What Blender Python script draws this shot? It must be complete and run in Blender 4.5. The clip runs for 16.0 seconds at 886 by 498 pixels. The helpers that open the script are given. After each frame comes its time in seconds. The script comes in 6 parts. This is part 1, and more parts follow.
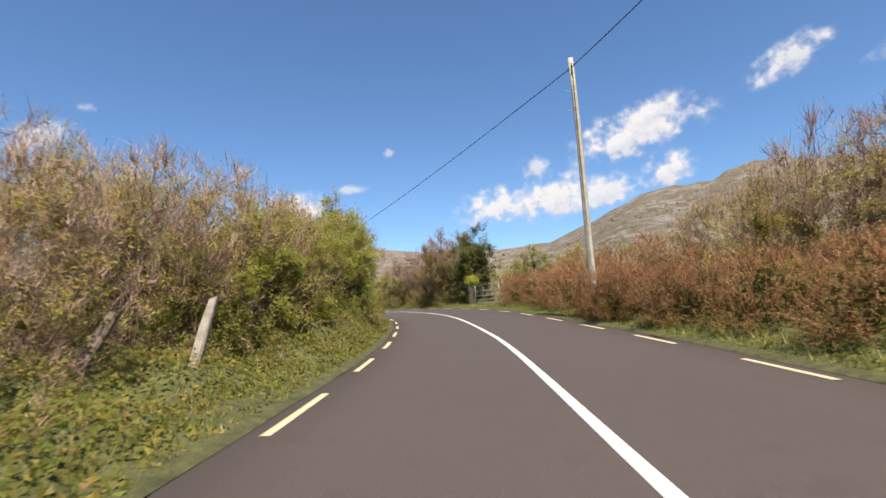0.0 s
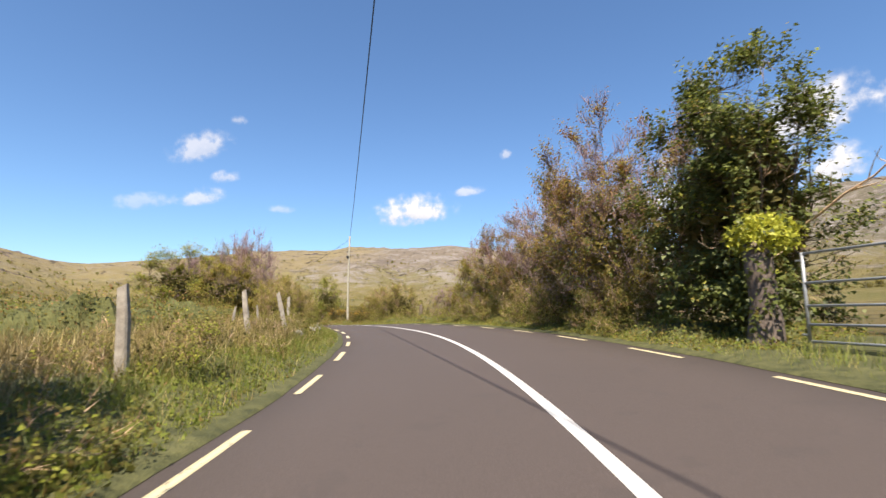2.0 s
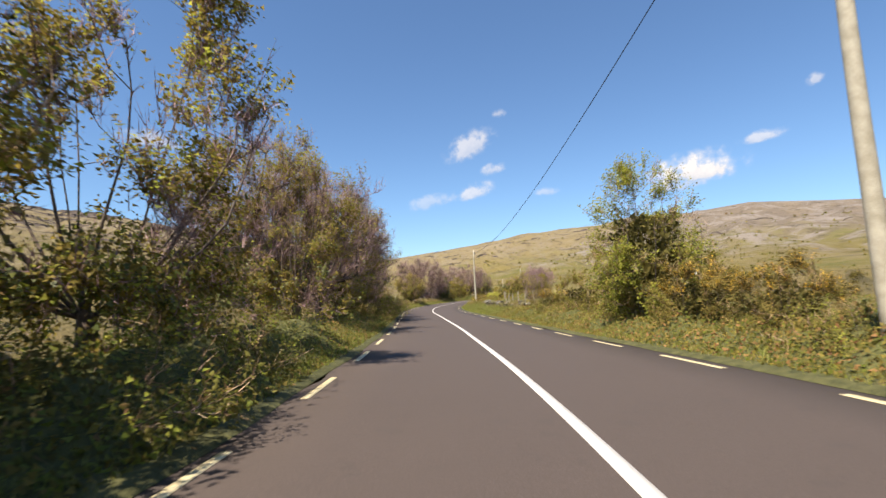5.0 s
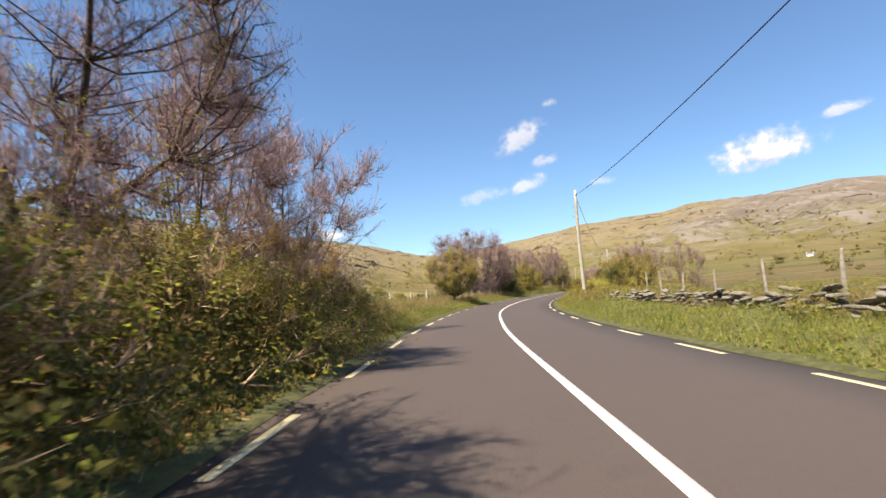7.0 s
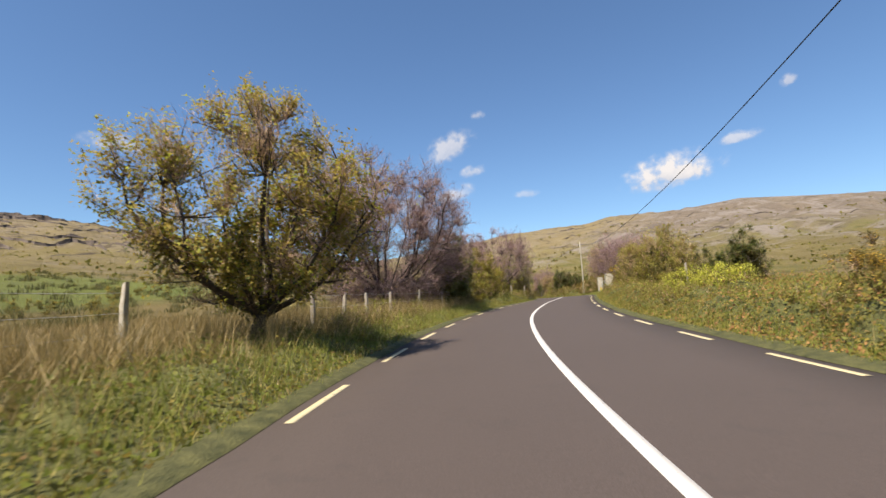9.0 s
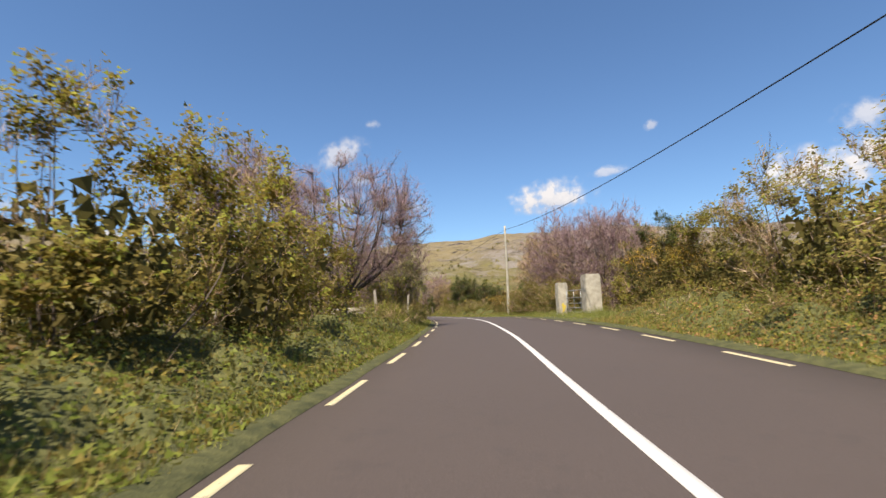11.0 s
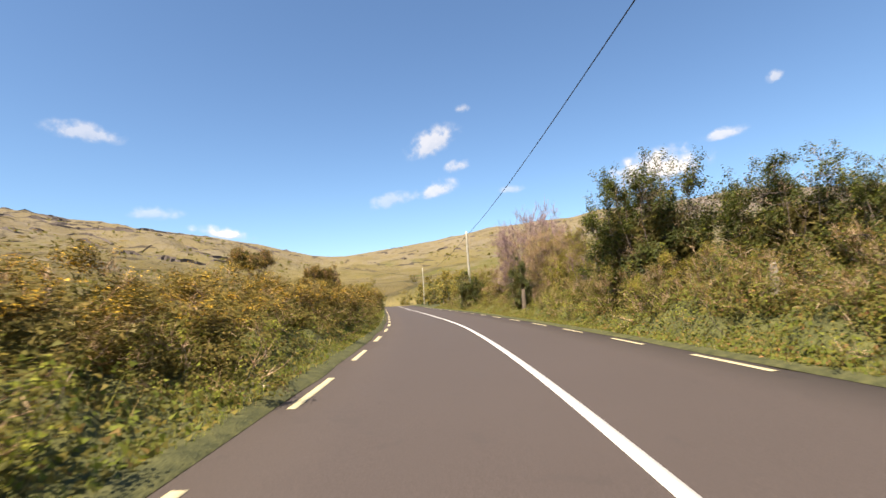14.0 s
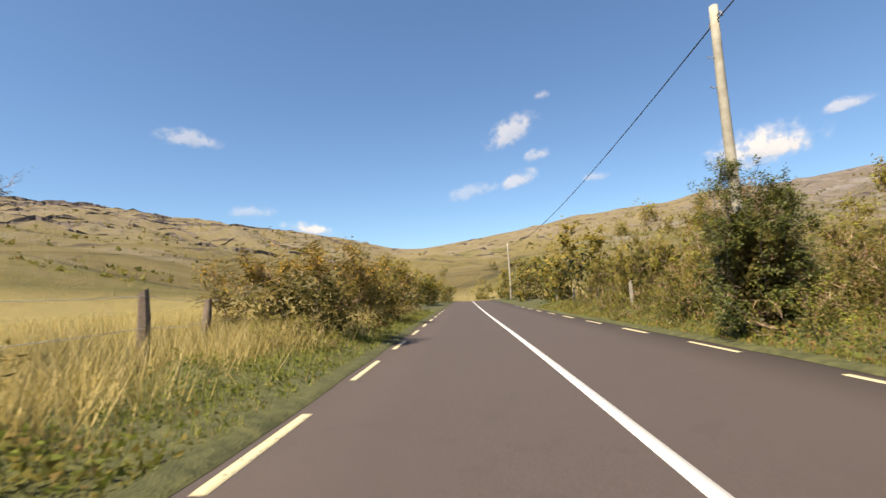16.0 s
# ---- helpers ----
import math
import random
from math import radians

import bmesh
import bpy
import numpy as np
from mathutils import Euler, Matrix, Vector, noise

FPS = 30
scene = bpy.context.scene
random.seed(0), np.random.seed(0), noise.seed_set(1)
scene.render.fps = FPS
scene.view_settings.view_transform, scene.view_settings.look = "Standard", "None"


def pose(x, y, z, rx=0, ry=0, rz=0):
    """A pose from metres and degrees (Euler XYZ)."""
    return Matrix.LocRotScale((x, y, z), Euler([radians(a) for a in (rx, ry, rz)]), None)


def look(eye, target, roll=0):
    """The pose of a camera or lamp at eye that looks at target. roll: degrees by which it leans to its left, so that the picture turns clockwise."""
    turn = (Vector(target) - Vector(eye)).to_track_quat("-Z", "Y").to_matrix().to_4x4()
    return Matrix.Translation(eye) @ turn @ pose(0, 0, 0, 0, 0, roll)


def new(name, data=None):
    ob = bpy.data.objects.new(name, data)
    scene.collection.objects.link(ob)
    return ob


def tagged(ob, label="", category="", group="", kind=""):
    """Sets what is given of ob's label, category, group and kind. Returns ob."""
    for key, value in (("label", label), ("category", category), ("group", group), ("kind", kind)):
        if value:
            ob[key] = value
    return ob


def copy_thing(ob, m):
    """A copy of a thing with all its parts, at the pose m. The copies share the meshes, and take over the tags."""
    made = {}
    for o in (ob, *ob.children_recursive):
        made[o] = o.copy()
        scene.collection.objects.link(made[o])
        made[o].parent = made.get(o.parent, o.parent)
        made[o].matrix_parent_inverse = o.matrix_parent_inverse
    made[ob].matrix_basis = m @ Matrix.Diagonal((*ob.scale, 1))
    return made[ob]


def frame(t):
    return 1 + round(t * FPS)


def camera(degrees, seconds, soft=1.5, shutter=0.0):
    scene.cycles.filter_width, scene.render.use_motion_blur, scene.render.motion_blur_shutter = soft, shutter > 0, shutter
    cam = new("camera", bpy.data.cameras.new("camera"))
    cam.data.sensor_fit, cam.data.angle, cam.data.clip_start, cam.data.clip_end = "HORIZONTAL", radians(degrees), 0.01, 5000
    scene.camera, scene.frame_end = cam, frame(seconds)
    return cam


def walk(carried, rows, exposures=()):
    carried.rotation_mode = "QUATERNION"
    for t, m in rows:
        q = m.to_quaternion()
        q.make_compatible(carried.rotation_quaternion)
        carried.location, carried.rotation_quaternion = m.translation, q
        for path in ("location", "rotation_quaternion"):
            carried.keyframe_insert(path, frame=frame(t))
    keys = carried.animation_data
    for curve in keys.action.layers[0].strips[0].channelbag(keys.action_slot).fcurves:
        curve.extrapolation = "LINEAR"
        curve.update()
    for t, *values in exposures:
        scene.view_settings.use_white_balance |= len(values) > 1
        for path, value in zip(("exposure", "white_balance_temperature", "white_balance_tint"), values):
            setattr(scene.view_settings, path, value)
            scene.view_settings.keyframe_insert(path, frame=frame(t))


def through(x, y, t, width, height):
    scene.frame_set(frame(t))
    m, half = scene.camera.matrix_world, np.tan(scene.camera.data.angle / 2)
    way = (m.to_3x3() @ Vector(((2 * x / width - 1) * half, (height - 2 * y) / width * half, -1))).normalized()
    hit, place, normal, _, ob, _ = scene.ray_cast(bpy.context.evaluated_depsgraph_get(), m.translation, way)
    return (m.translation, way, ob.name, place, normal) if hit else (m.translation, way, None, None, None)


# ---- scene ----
cam = camera(84.1, 16.0, soft=1.5, shutter=0.07)

# seconds, x, y, z, pitch, roll, yaw of the dashboard camera
PATH = [
    (0.00, 0.00, 0.00, 1.100, 7.12, -2.93, -7.23),
    (0.25, 0.56, 3.54, 1.175, 7.14, -2.87, -6.88),
    (0.50, 1.09, 7.09, 1.253, 7.16, -2.68, -6.35),
    (0.75, 1.58, 10.66, 1.334, 7.12, -2.07, -5.37),
    (1.00, 1.99, 14.26, 1.426, 7.15, -1.38, -3.92),
    (1.25, 2.30, 17.89, 1.538, 7.48, -0.87, -1.77),
    (1.50, 2.45, 21.53, 1.660, 7.79, -0.47, 0.76),
    (1.75, 2.44, 25.20, 1.781, 7.85, -0.20, 3.45),
    (2.00, 2.24, 28.88, 1.898, 7.70, 0.03, 6.26),
    (2.25, 1.87, 32.58, 2.008, 7.22, 0.37, 9.07),
    (2.50, 1.31, 36.27, 2.103, 6.71, 0.60, 11.87),
    (2.75, 0.57, 39.97, 2.175, 6.51, 0.48, 14.57),
    (3.00, -0.35, 43.67, 2.228, 6.37, 0.24, 17.27),
    (3.25, -1.47, 47.36, 2.267, 6.09, 0.08, 20.11),
    (3.50, -2.78, 51.05, 2.289, 5.86, -0.04, 22.96),
    (3.75, -4.30, 54.71, 2.295, 5.87, 0.03, 25.76),
    (4.00, -6.02, 58.35, 2.281, 5.93, -0.04, 28.47),
    (4.25, -7.92, 61.96, 2.236, 5.88, -0.68, 31.06),
    (4.50, -10.01, 65.52, 2.177, 5.83, -1.44, 33.43),
    (4.75, -12.26, 69.04, 2.113, 5.86, -1.97, 35.45),
    (5.00, -14.65, 72.52, 2.053, 5.91, -2.42, 37.20),
    (5.25, -17.16, 75.97, 2.009, 5.93, -2.81, 38.74),
    (5.50, -19.78, 79.37, 1.977, 5.95, -3.16, 40.04),
    (5.75, -22.48, 82.74, 1.952, 5.97, -3.54, 41.09),
    (6.00, -25.24, 86.08, 1.935, 5.99, -3.87, 41.92),
    (6.25, -28.05, 89.39, 1.926, 6.08, -4.10, 42.50),
    (6.50, -30.90, 92.68, 1.925, 6.12, -4.20, 42.90),
    (6.75, -33.76, 95.94, 1.932, 6.00, -4.00, 43.25),
    (7.00, -36.63, 99.19, 1.945, 5.86, -3.79, 43.41),
    (7.25, -39.49, 102.43, 1.963, 5.81, -3.87, 43.29),
    (7.50, -42.33, 105.67, 1.983, 5.84, -4.02, 42.91),
    (7.75, -45.14, 108.93, 1.999, 6.00, -4.14, 42.24),
    (8.00, -47.89, 112.22, 2.016, 6.21, -4.28, 41.27),
    (8.25, -50.57, 115.56, 2.041, 6.41, -4.55, 39.96),
    (8.50, -53.17, 118.97, 2.071, 6.54, -4.63, 38.39),
    (8.75, -55.66, 122.45, 2.105, 6.48, -4.14, 36.65),
    (9.00, -58.05, 126.02, 2.149, 6.34, -3.42, 34.78),
    (9.25, -60.33, 129.66, 2.207, 6.17, -2.55, 32.85),
    (9.50, -62.48, 133.39, 2.277, 6.05, -1.98, 30.88),
    (9.75, -64.50, 137.20, 2.361, 6.10, -2.51, 28.85),
    (10.00, -66.39, 141.08, 2.450, 6.25, -3.15, 26.91),
    (10.25, -68.17, 145.04, 2.540, 6.49, -2.99, 25.27),
    (10.50, -69.84, 149.04, 2.626, 6.75, -2.57, 23.85),
    (10.75, -71.42, 153.09, 2.700, 6.95, -2.14, 22.63),
    (11.00, -72.93, 157.18, 2.767, 7.16, -1.63, 21.65),
    (11.25, -74.38, 161.29, 2.830, 7.50, -0.96, 20.96),
    (11.50, -75.78, 165.41, 2.891, 7.71, -0.40, 20.57),
    (11.75, -77.17, 169.54, 2.952, 7.42, -0.26, 20.46),
    (12.00, -78.57, 173.65, 3.011, 6.98, -0.30, 20.75),
    (12.25, -79.99, 177.75, 3.068, 6.65, -0.38, 21.61),
    (12.50, -81.49, 181.79, 3.112, 6.33, -0.54, 22.82),
    (12.75, -83.07, 185.78, 3.129, 5.96, -0.75, 24.22),
    (13.00, -84.75, 189.70, 3.132, 5.66, -1.02, 25.83),
    (13.25, -86.53, 193.56, 3.126, 5.60, -1.34, 27.64),
    (13.50, -88.43, 197.33, 3.120, 5.64, -1.79, 29.52),
    (13.75, -90.44, 201.04, 3.125, 5.74, -2.50, 31.32),
    (14.00, -92.57, 204.67, 3.135, 5.87, -3.28, 33.07),
    (14.25, -94.80, 208.23, 3.148, 6.03, -4.03, 34.79),
    (14.50, -97.13, 211.72, 3.161, 6.13, -4.65, 36.42),
    (14.75, -99.56, 215.15, 3.177, 6.03, -5.07, 37.95),
    (15.00, -102.07, 218.52, 3.190, 5.85, -5.16, 39.32),
    (15.25, -104.68, 221.84, 3.198, 5.68, -4.60, 40.51),
    (15.50, -107.35, 225.13, 3.200, 5.55, -3.90, 41.46),
    (15.75, -110.08, 228.40, 3.197, 5.52, -3.52, 42.03),
    (16.00, -112.85, 231.66, 3.192, 5.53, -3.21, 42.45),
]
# the camera sets its own exposure as the view brightens and darkens
EXPOSURE = [(0, 0.95, 6580, 11), (0.8, 0.99, 6680, 11), (1.5, 1.17, 6680, 11), (2.5, 1.15, 6680, 11), (3.5, 1.08, 6680, 11), (4.2, 1.06, 6730, 11), (6.3, 1.22, 7080, 11), (7.0, 1.28, 7080, 11), (7.6, 1.32, 7080, 11),
            (8.2, 1.18, 7080, 11), (9.0, 0.92, 6880, 11), (12.0, 0.92, 6730, 11), (12.5, 1.0, 6880, 11), (13.0, 1.17, 6930, 11), (13.5, 1.35, 7080, 11), (14.0, 1.28, 7280, 11), (14.5, 1.1, 7280, 11), (15.0, 1.02, 7230, 11), (16.0, 1.05, 7230, 11)]
walk(cam, [(t, Matrix.Translation((x, y, z)) @ pose(0, 0, 0, 0, 0, yaw) @ pose(0, 0, 0, 90 + pitch) @ pose(0, 0, 0, 0, 0, roll))
           for t, x, y, z, pitch, roll, yaw in PATH], EXPOSURE)

# ---------------------------------------------------------------- light
SUN_AT = Vector((0.01, -0.62, 1.0)).normalized()
world = bpy.data.worlds.new("world")
scene.world = world
world.use_nodes = True
wn = world.node_tree
sky = wn.nodes.new("ShaderNodeTexSky")
sky.sky_type = "NISHITA"
sky.sun_disc = False
sky.sun_elevation = math.asin(SUN_AT.z)
sky.sun_rotation = math.atan2(SUN_AT.x, SUN_AT.y)
sky.air_density, sky.dust_density, sky.ozone_density, sky.altitude = 1.0, 0.3, 5.0, 100
wn.nodes["Background"].inputs[1].default_value = 0.080
tint = wn.nodes.new("ShaderNodeMix")
tint.data_type, tint.blend_type = "RGBA", "MULTIPLY"
tint.inputs[0].default_value, tint.inputs[7].default_value = 1.0, (0.85, 0.985, 1.075, 1)
wn.links.new(sky.outputs[0], tint.inputs[6])
wn.links.new(tint.outputs[2], wn.nodes["Background"].inputs[0])
sun_data = bpy.data.lights.new("sun", "SUN")
sun_data.energy, sun_data.angle, sun_data.color = 5.0, radians(0.53), (1.0, 0.93, 0.82)
sun = new("sun", sun_data)
sun.matrix_world = look(SUN_AT * 200, (0, 0, 0))

# ---------------------------------------------------------------- materials


class Nodes:
    """A material and short ways to its nodes."""

    def __init__(self, name):
        self.mat = bpy.data.materials.new(name)
        self.mat.use_nodes = True
        self.tree = self.mat.node_tree
        self.bsdf = self.tree.nodes["Principled BSDF"]
        self.out = self.tree.nodes["Material Output"]
        self.bsdf.inputs["Specular IOR Level"].default_value = 0.3

    def node(self, kind, **inputs):
        n = self.tree.nodes.new(kind)
        for key, value in inputs.items():
            self.put(n.inputs[key.replace("_", " ")], value)
        return n

    def put(self, socket, value):
        if isinstance(value, bpy.types.NodeSocket):
            self.tree.links.new(value, socket)
        else:
            socket.default_value = value

    def noise(self, scale, detail=4.0, rough=0.55, vector=None, distortion=0.0):
        n = self.node("ShaderNodeTexNoise", Scale=scale, Detail=detail, Roughness=rough, Distortion=distortion)
        self.put(n.inputs["Vector"], vector if vector is not None else self.position())
        return n.outputs["Fac"]

    def position(self):
        return self.node("ShaderNodeNewGeometry").outputs["Position"]

    def local(self):
        return self.node("ShaderNodeTexCoord").outputs["Object"]

    def island(self):
        return self.node("ShaderNodeNewGeometry").outputs["Random Per Island"]

    def random(self):
        return self.node("ShaderNodeObjectInfo").outputs["Random"]

    def ramp(self, fac, stops, mode="LINEAR"):
        n = self.node("ShaderNodeValToRGB", Fac=fac)
        n.color_ramp.interpolation = mode
        els = n.color_ramp.elements
        while len(els) < len(stops):
            els.new(0.5)
        for e, (at, c) in zip(els, stops):
            e.position, e.color = at, (*c, 1) if len(c) == 3 else c
        return n.outputs["Color"]

    def math(self, op, a, b=0.0, c=0.0, clamp=False):
        n = self.node("ShaderNodeMath")
        n.operation, n.use_clamp = op, clamp
        for s, v in zip(n.inputs, (a, b, c)):
            self.put(s, v)
        return n.outputs[0]

    def mix(self, fac, a, b, mode="MIX"):
        n = self.node("ShaderNodeMix")
        n.data_type, n.blend_type = "RGBA", mode
        self.put(n.inputs[0], fac)
        self.put(n.inputs[6], (*a, 1) if isinstance(a, tuple) else a)
        self.put(n.inputs[7], (*b, 1) if isinstance(b, tuple) else b)
        return n.outputs[2]

    def bump(self, height, strength=0.4, distance=0.02):
        n = self.node("ShaderNodeBump", Strength=strength, Distance=distance, Height=height)
        self.put(self.bsdf.inputs["Normal"], n.outputs[0])

    def done(self, colour, rough=0.8, metal=0.0):
        self.put(self.bsdf.inputs["Base Color"], (*colour, 1) if isinstance(colour, tuple) else colour)
        self.put(self.bsdf.inputs["Roughness"], rough)
        self.put(self.bsdf.inputs["Metallic"], metal)
        return self.mat


LEAF_TONE = (1.06, 0.96, 0.92)


def leaf_material(name, stops, through=0.3, rough=0.5, gloss=0.35):
    """Leaves that differ one by one and plant by plant, and let some light through."""
    m = Nodes(name)
    c = m.ramp(m.island(), [(at, tuple(v * k for v, k in zip(rgb, LEAF_TONE))) for at, rgb in stops])
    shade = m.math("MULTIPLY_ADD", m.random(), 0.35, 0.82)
    c = m.mix(1.0, c, m.node("ShaderNodeCombineColor", Red=shade, Green=shade, Blue=shade).outputs[0], "MULTIPLY")
    m.bsdf.inputs["Specular IOR Level"].default_value = gloss
    m.done(c, rough)
    t = m.node("ShaderNodeBsdfTranslucent", Color=c)
    mix = m.node("ShaderNodeMixShader", Fac=min(0.55, through * 1.15))
    m.tree.links.new(m.bsdf.outputs[0], mix.inputs[1])
    m.tree.links.new(t.outputs[0], mix.inputs[2])
    m.tree.links.new(mix.outputs[0], m.out.inputs[0])
    return m.mat


def plain_material(name, a, b, scale=8.0, rough=0.85, bump=0.5, distance=0.01, metal=0.0, fine=60.0):
    """Two tones mixed by coarse and fine grain, with relief."""
    m = Nodes(name)
    n = m.noise(scale, 5)
    f = m.noise(fine, 3)
    fac = m.math("ADD", m.math("MULTIPLY", n, 0.7), m.math("MULTIPLY", f, 0.3))
    c = m.ramp(fac, [(0.32, a), (0.68, b)])
    m.bump(fac, bump, distance)
    return m.done(c, rough, metal)


def asphalt_material():
    m = Nodes("asphalt")
    chip = m.noise(90, 3, 0.7)
    patch = m.noise(0.35, 4, 0.6)
    worn = m.noise(2.2, 5, 0.6)
    c = m.ramp(chip, [(0.25, (0.034, 0.026, 0.0225)), (0.55, (0.066, 0.050, 0.043)), (0.8, (0.125, 0.098, 0.085))])
    c = m.mix(m.math("MULTIPLY", patch, 0.5), c, (0.082, 0.062, 0.053))
    c = m.mix(m.math("MULTIPLY", m.math("GREATER_THAN", worn, 0.62), 0.25), c, (0.047, 0.038, 0.034))
    m.bump(chip, 0.5, 0.006)
    return m.done(c, 0.82)


def paint_material(name, colour, wear):
    m = Nodes(name)
    n = m.noise(14, 6, 0.7)
    f = m.noise(70, 3, 0.6)
    c = m.mix(m.math("MULTIPLY", m.math("GREATER_THAN", n, wear), 0.75), colour, (0.17, 0.14, 0.12))
    m.bump(f, 0.4, 0.004)
    return m.done(c, 0.6)


def ground_material():
    """Grass, rushes and rock: meadow low down, pale moor grass, heather and stone on the hills."""
    m = Nodes("open_land")
    pos = m.position()
    big = m.noise(0.006, 6, 0.6, pos, 0.4)
    mid = m.noise(0.035, 7, 0.68, pos, 0.3)
    fine = m.noise(1.1, 6, 0.7, pos)
    height = m.node("ShaderNodeSeparateXYZ", Vector=pos).outputs[2]
    meadow = m.ramp(mid, [(0.30, (0.125, 0.120, 0.028)), (0.45, (0.255, 0.205, 0.066)), (0.58, (0.340, 0.265, 0.096)), (0.7, (0.220, 0.155, 0.064))])
    meadow = m.mix(m.math("MULTIPLY", fine, 0.55), meadow, (0.111, 0.091, 0.031))
    cells = m.node("ShaderNodeTexVoronoi", Scale=0.009, Randomness=0.9)
    m.put(cells.inputs["Vector"], pos)
    fields = m.ramp(m.node("ShaderNodeSeparateColor", Color=cells.outputs["Color"]).outputs[0],
                    [(0.0, (0.148, 0.175, 0.037)), (0.22, (0.200, 0.175, 0.062)), (0.5, (0.155, 0.133, 0.050)), (0.78, (0.252, 0.203, 0.087))], "CONSTANT")
    fields = m.mix(m.math("MULTIPLY_ADD", mid, 1.2, 0.1, clamp=True), fields, meadow)
    wall = m.node("ShaderNodeTexVoronoi", Scale=0.009, Randomness=0.9)
    wall.feature = "DISTANCE_TO_EDGE"
    m.put(wall.inputs["Vector"], pos)
    fields = m.mix(m.math("MULTIPLY", m.math("LESS_THAN", wall.outputs[0], 0.018), 0.55), fields, (0.067, 0.059, 0.025))
    grassy = m.ramp(mid, [(0.32, (0.135, 0.150, 0.040)), (0.44, (0.225, 0.205, 0.068)), (0.52, (0.180, 0.160, 0.055)), (0.62, (0.262, 0.230, 0.086)), (0.72, (0.150, 0.122, 0.052))])
    moor = m.ramp(big, [(0.36, (0.245, 0.205, 0.145)), (0.46, (0.185, 0.155, 0.120)), (0.54, (0.260, 0.220, 0.158)), (0.64, (0.165, 0.140, 0.115))])
    moor = m.mix(m.math("MULTIPLY_ADD", mid, 2.2, -0.75, clamp=True), moor, (0.195, 0.165, 0.130))
    up = m.math("ADD", height, m.math("MULTIPLY", m.math("SUBTRACT", mid, 0.5), 120.0))
    moor = m.mix(m.math("MULTIPLY_ADD", up, 1 / 60.0, -0.65, clamp=True), grassy, moor)
    west = m.math("MULTIPLY_ADD", m.node("ShaderNodeSeparateXYZ", Vector=pos).outputs[0], -1 / 150.0, -1.6, clamp=True)
    moor = m.mix(m.math("MULTIPLY", west, 0.65), moor, (0.275, 0.225, 0.092))
    east = m.math("MULTIPLY_ADD", m.node("ShaderNodeSeparateXYZ", Vector=pos).outputs[0], 1 / 150.0, -1.2, clamp=True)
    moor = m.mix(m.math("MULTIPLY", east, 0.55), moor, (0.130, 0.120, 0.072))
    rock_at = m.noise(0.022, 9, 0.74, pos, 0.8)
    rocky = m.math("MULTIPLY_ADD", rock_at, 12.0, -5.9, clamp=True)
    moor = m.mix(m.math("MULTIPLY", rocky, m.math("MULTIPLY_ADD", west, -0.55, 0.85)), moor, (0.300, 0.275, 0.245))
    heath = m.math("MULTIPLY_ADD", m.noise(0.05, 8, 0.75, pos), 12.0, -6.5, clamp=True)
    moor = m.mix(m.math("MULTIPLY", heath, 0.75), moor, (0.085, 0.066, 0.042))
    lay = m.math("FRACT", m.math("ADD", m.math("MULTIPLY", height, 1 / 16.0), m.math("MULTIPLY", m.noise(0.004, 5, 0.6, pos), 6.0)))
    ledge = m.math("MULTIPLY", m.math("LESS_THAN", lay, 0.13), m.math("GREATER_THAN", m.math("ADD", m.noise(0.012, 6, 0.68, pos), m.math("MULTIPLY", m.math("MULTIPLY_ADD", height, 1 / 25.0, -4.4, clamp=True), 0.09)), 0.53))
    moor = m.mix(m.math("MULTIPLY", ledge, m.math("MULTIPLY_ADD", west, 0.75, 0.12)), moor, (0.070, 0.056, 0.045))
    level = m.math("MULTIPLY_ADD", up, 1 / 40.0, -0.3, clamp=True)
    c = m.mix(level, fields, moor)
    away = m.node("ShaderNodeVectorMath")
    away.operation = "DISTANCE"
    m.put(away.inputs[0], pos)
    away.inputs[1].default_value = (-238, 162, 13)
    lush = m.math("MULTIPLY_ADD", m.math("ADD", away.outputs["Value"], m.math("MULTIPLY", mid, 30.0)), -0.055, 4.5, clamp=True)
    c = m.mix(m.math("MULTIPLY", lush, m.math("MULTIPLY_ADD", fine, 0.9, 0.35, clamp=True)), c, (0.165, 0.215, 0.040))
    away = m.node("ShaderNodeVectorMath")
    away.operation = "DISTANCE"
    m.put(away.inputs[0], pos)
    away.inputs[1].default_value = (-152, 254, 3)
    straw = m.math("MULTIPLY_ADD", m.math("ADD", away.outputs["Value"], m.math("MULTIPLY", mid, 30.0)), -0.06, 5.0, clamp=True)
    c = m.mix(m.math("MULTIPLY", straw, m.math("MULTIPLY_ADD", fine, 0.9, 0.4, clamp=True)), c, (0.470, 0.390, 0.140))
    c = m.mix(1.0, c, (0.765, 0.715, 0.69), "MULTIPLY")
    m.bump(m.math("ADD", m.math("MULTIPLY", rock_at, 5.0), fine), 0.9, 1.6)
    return m.done(c, 0.95)


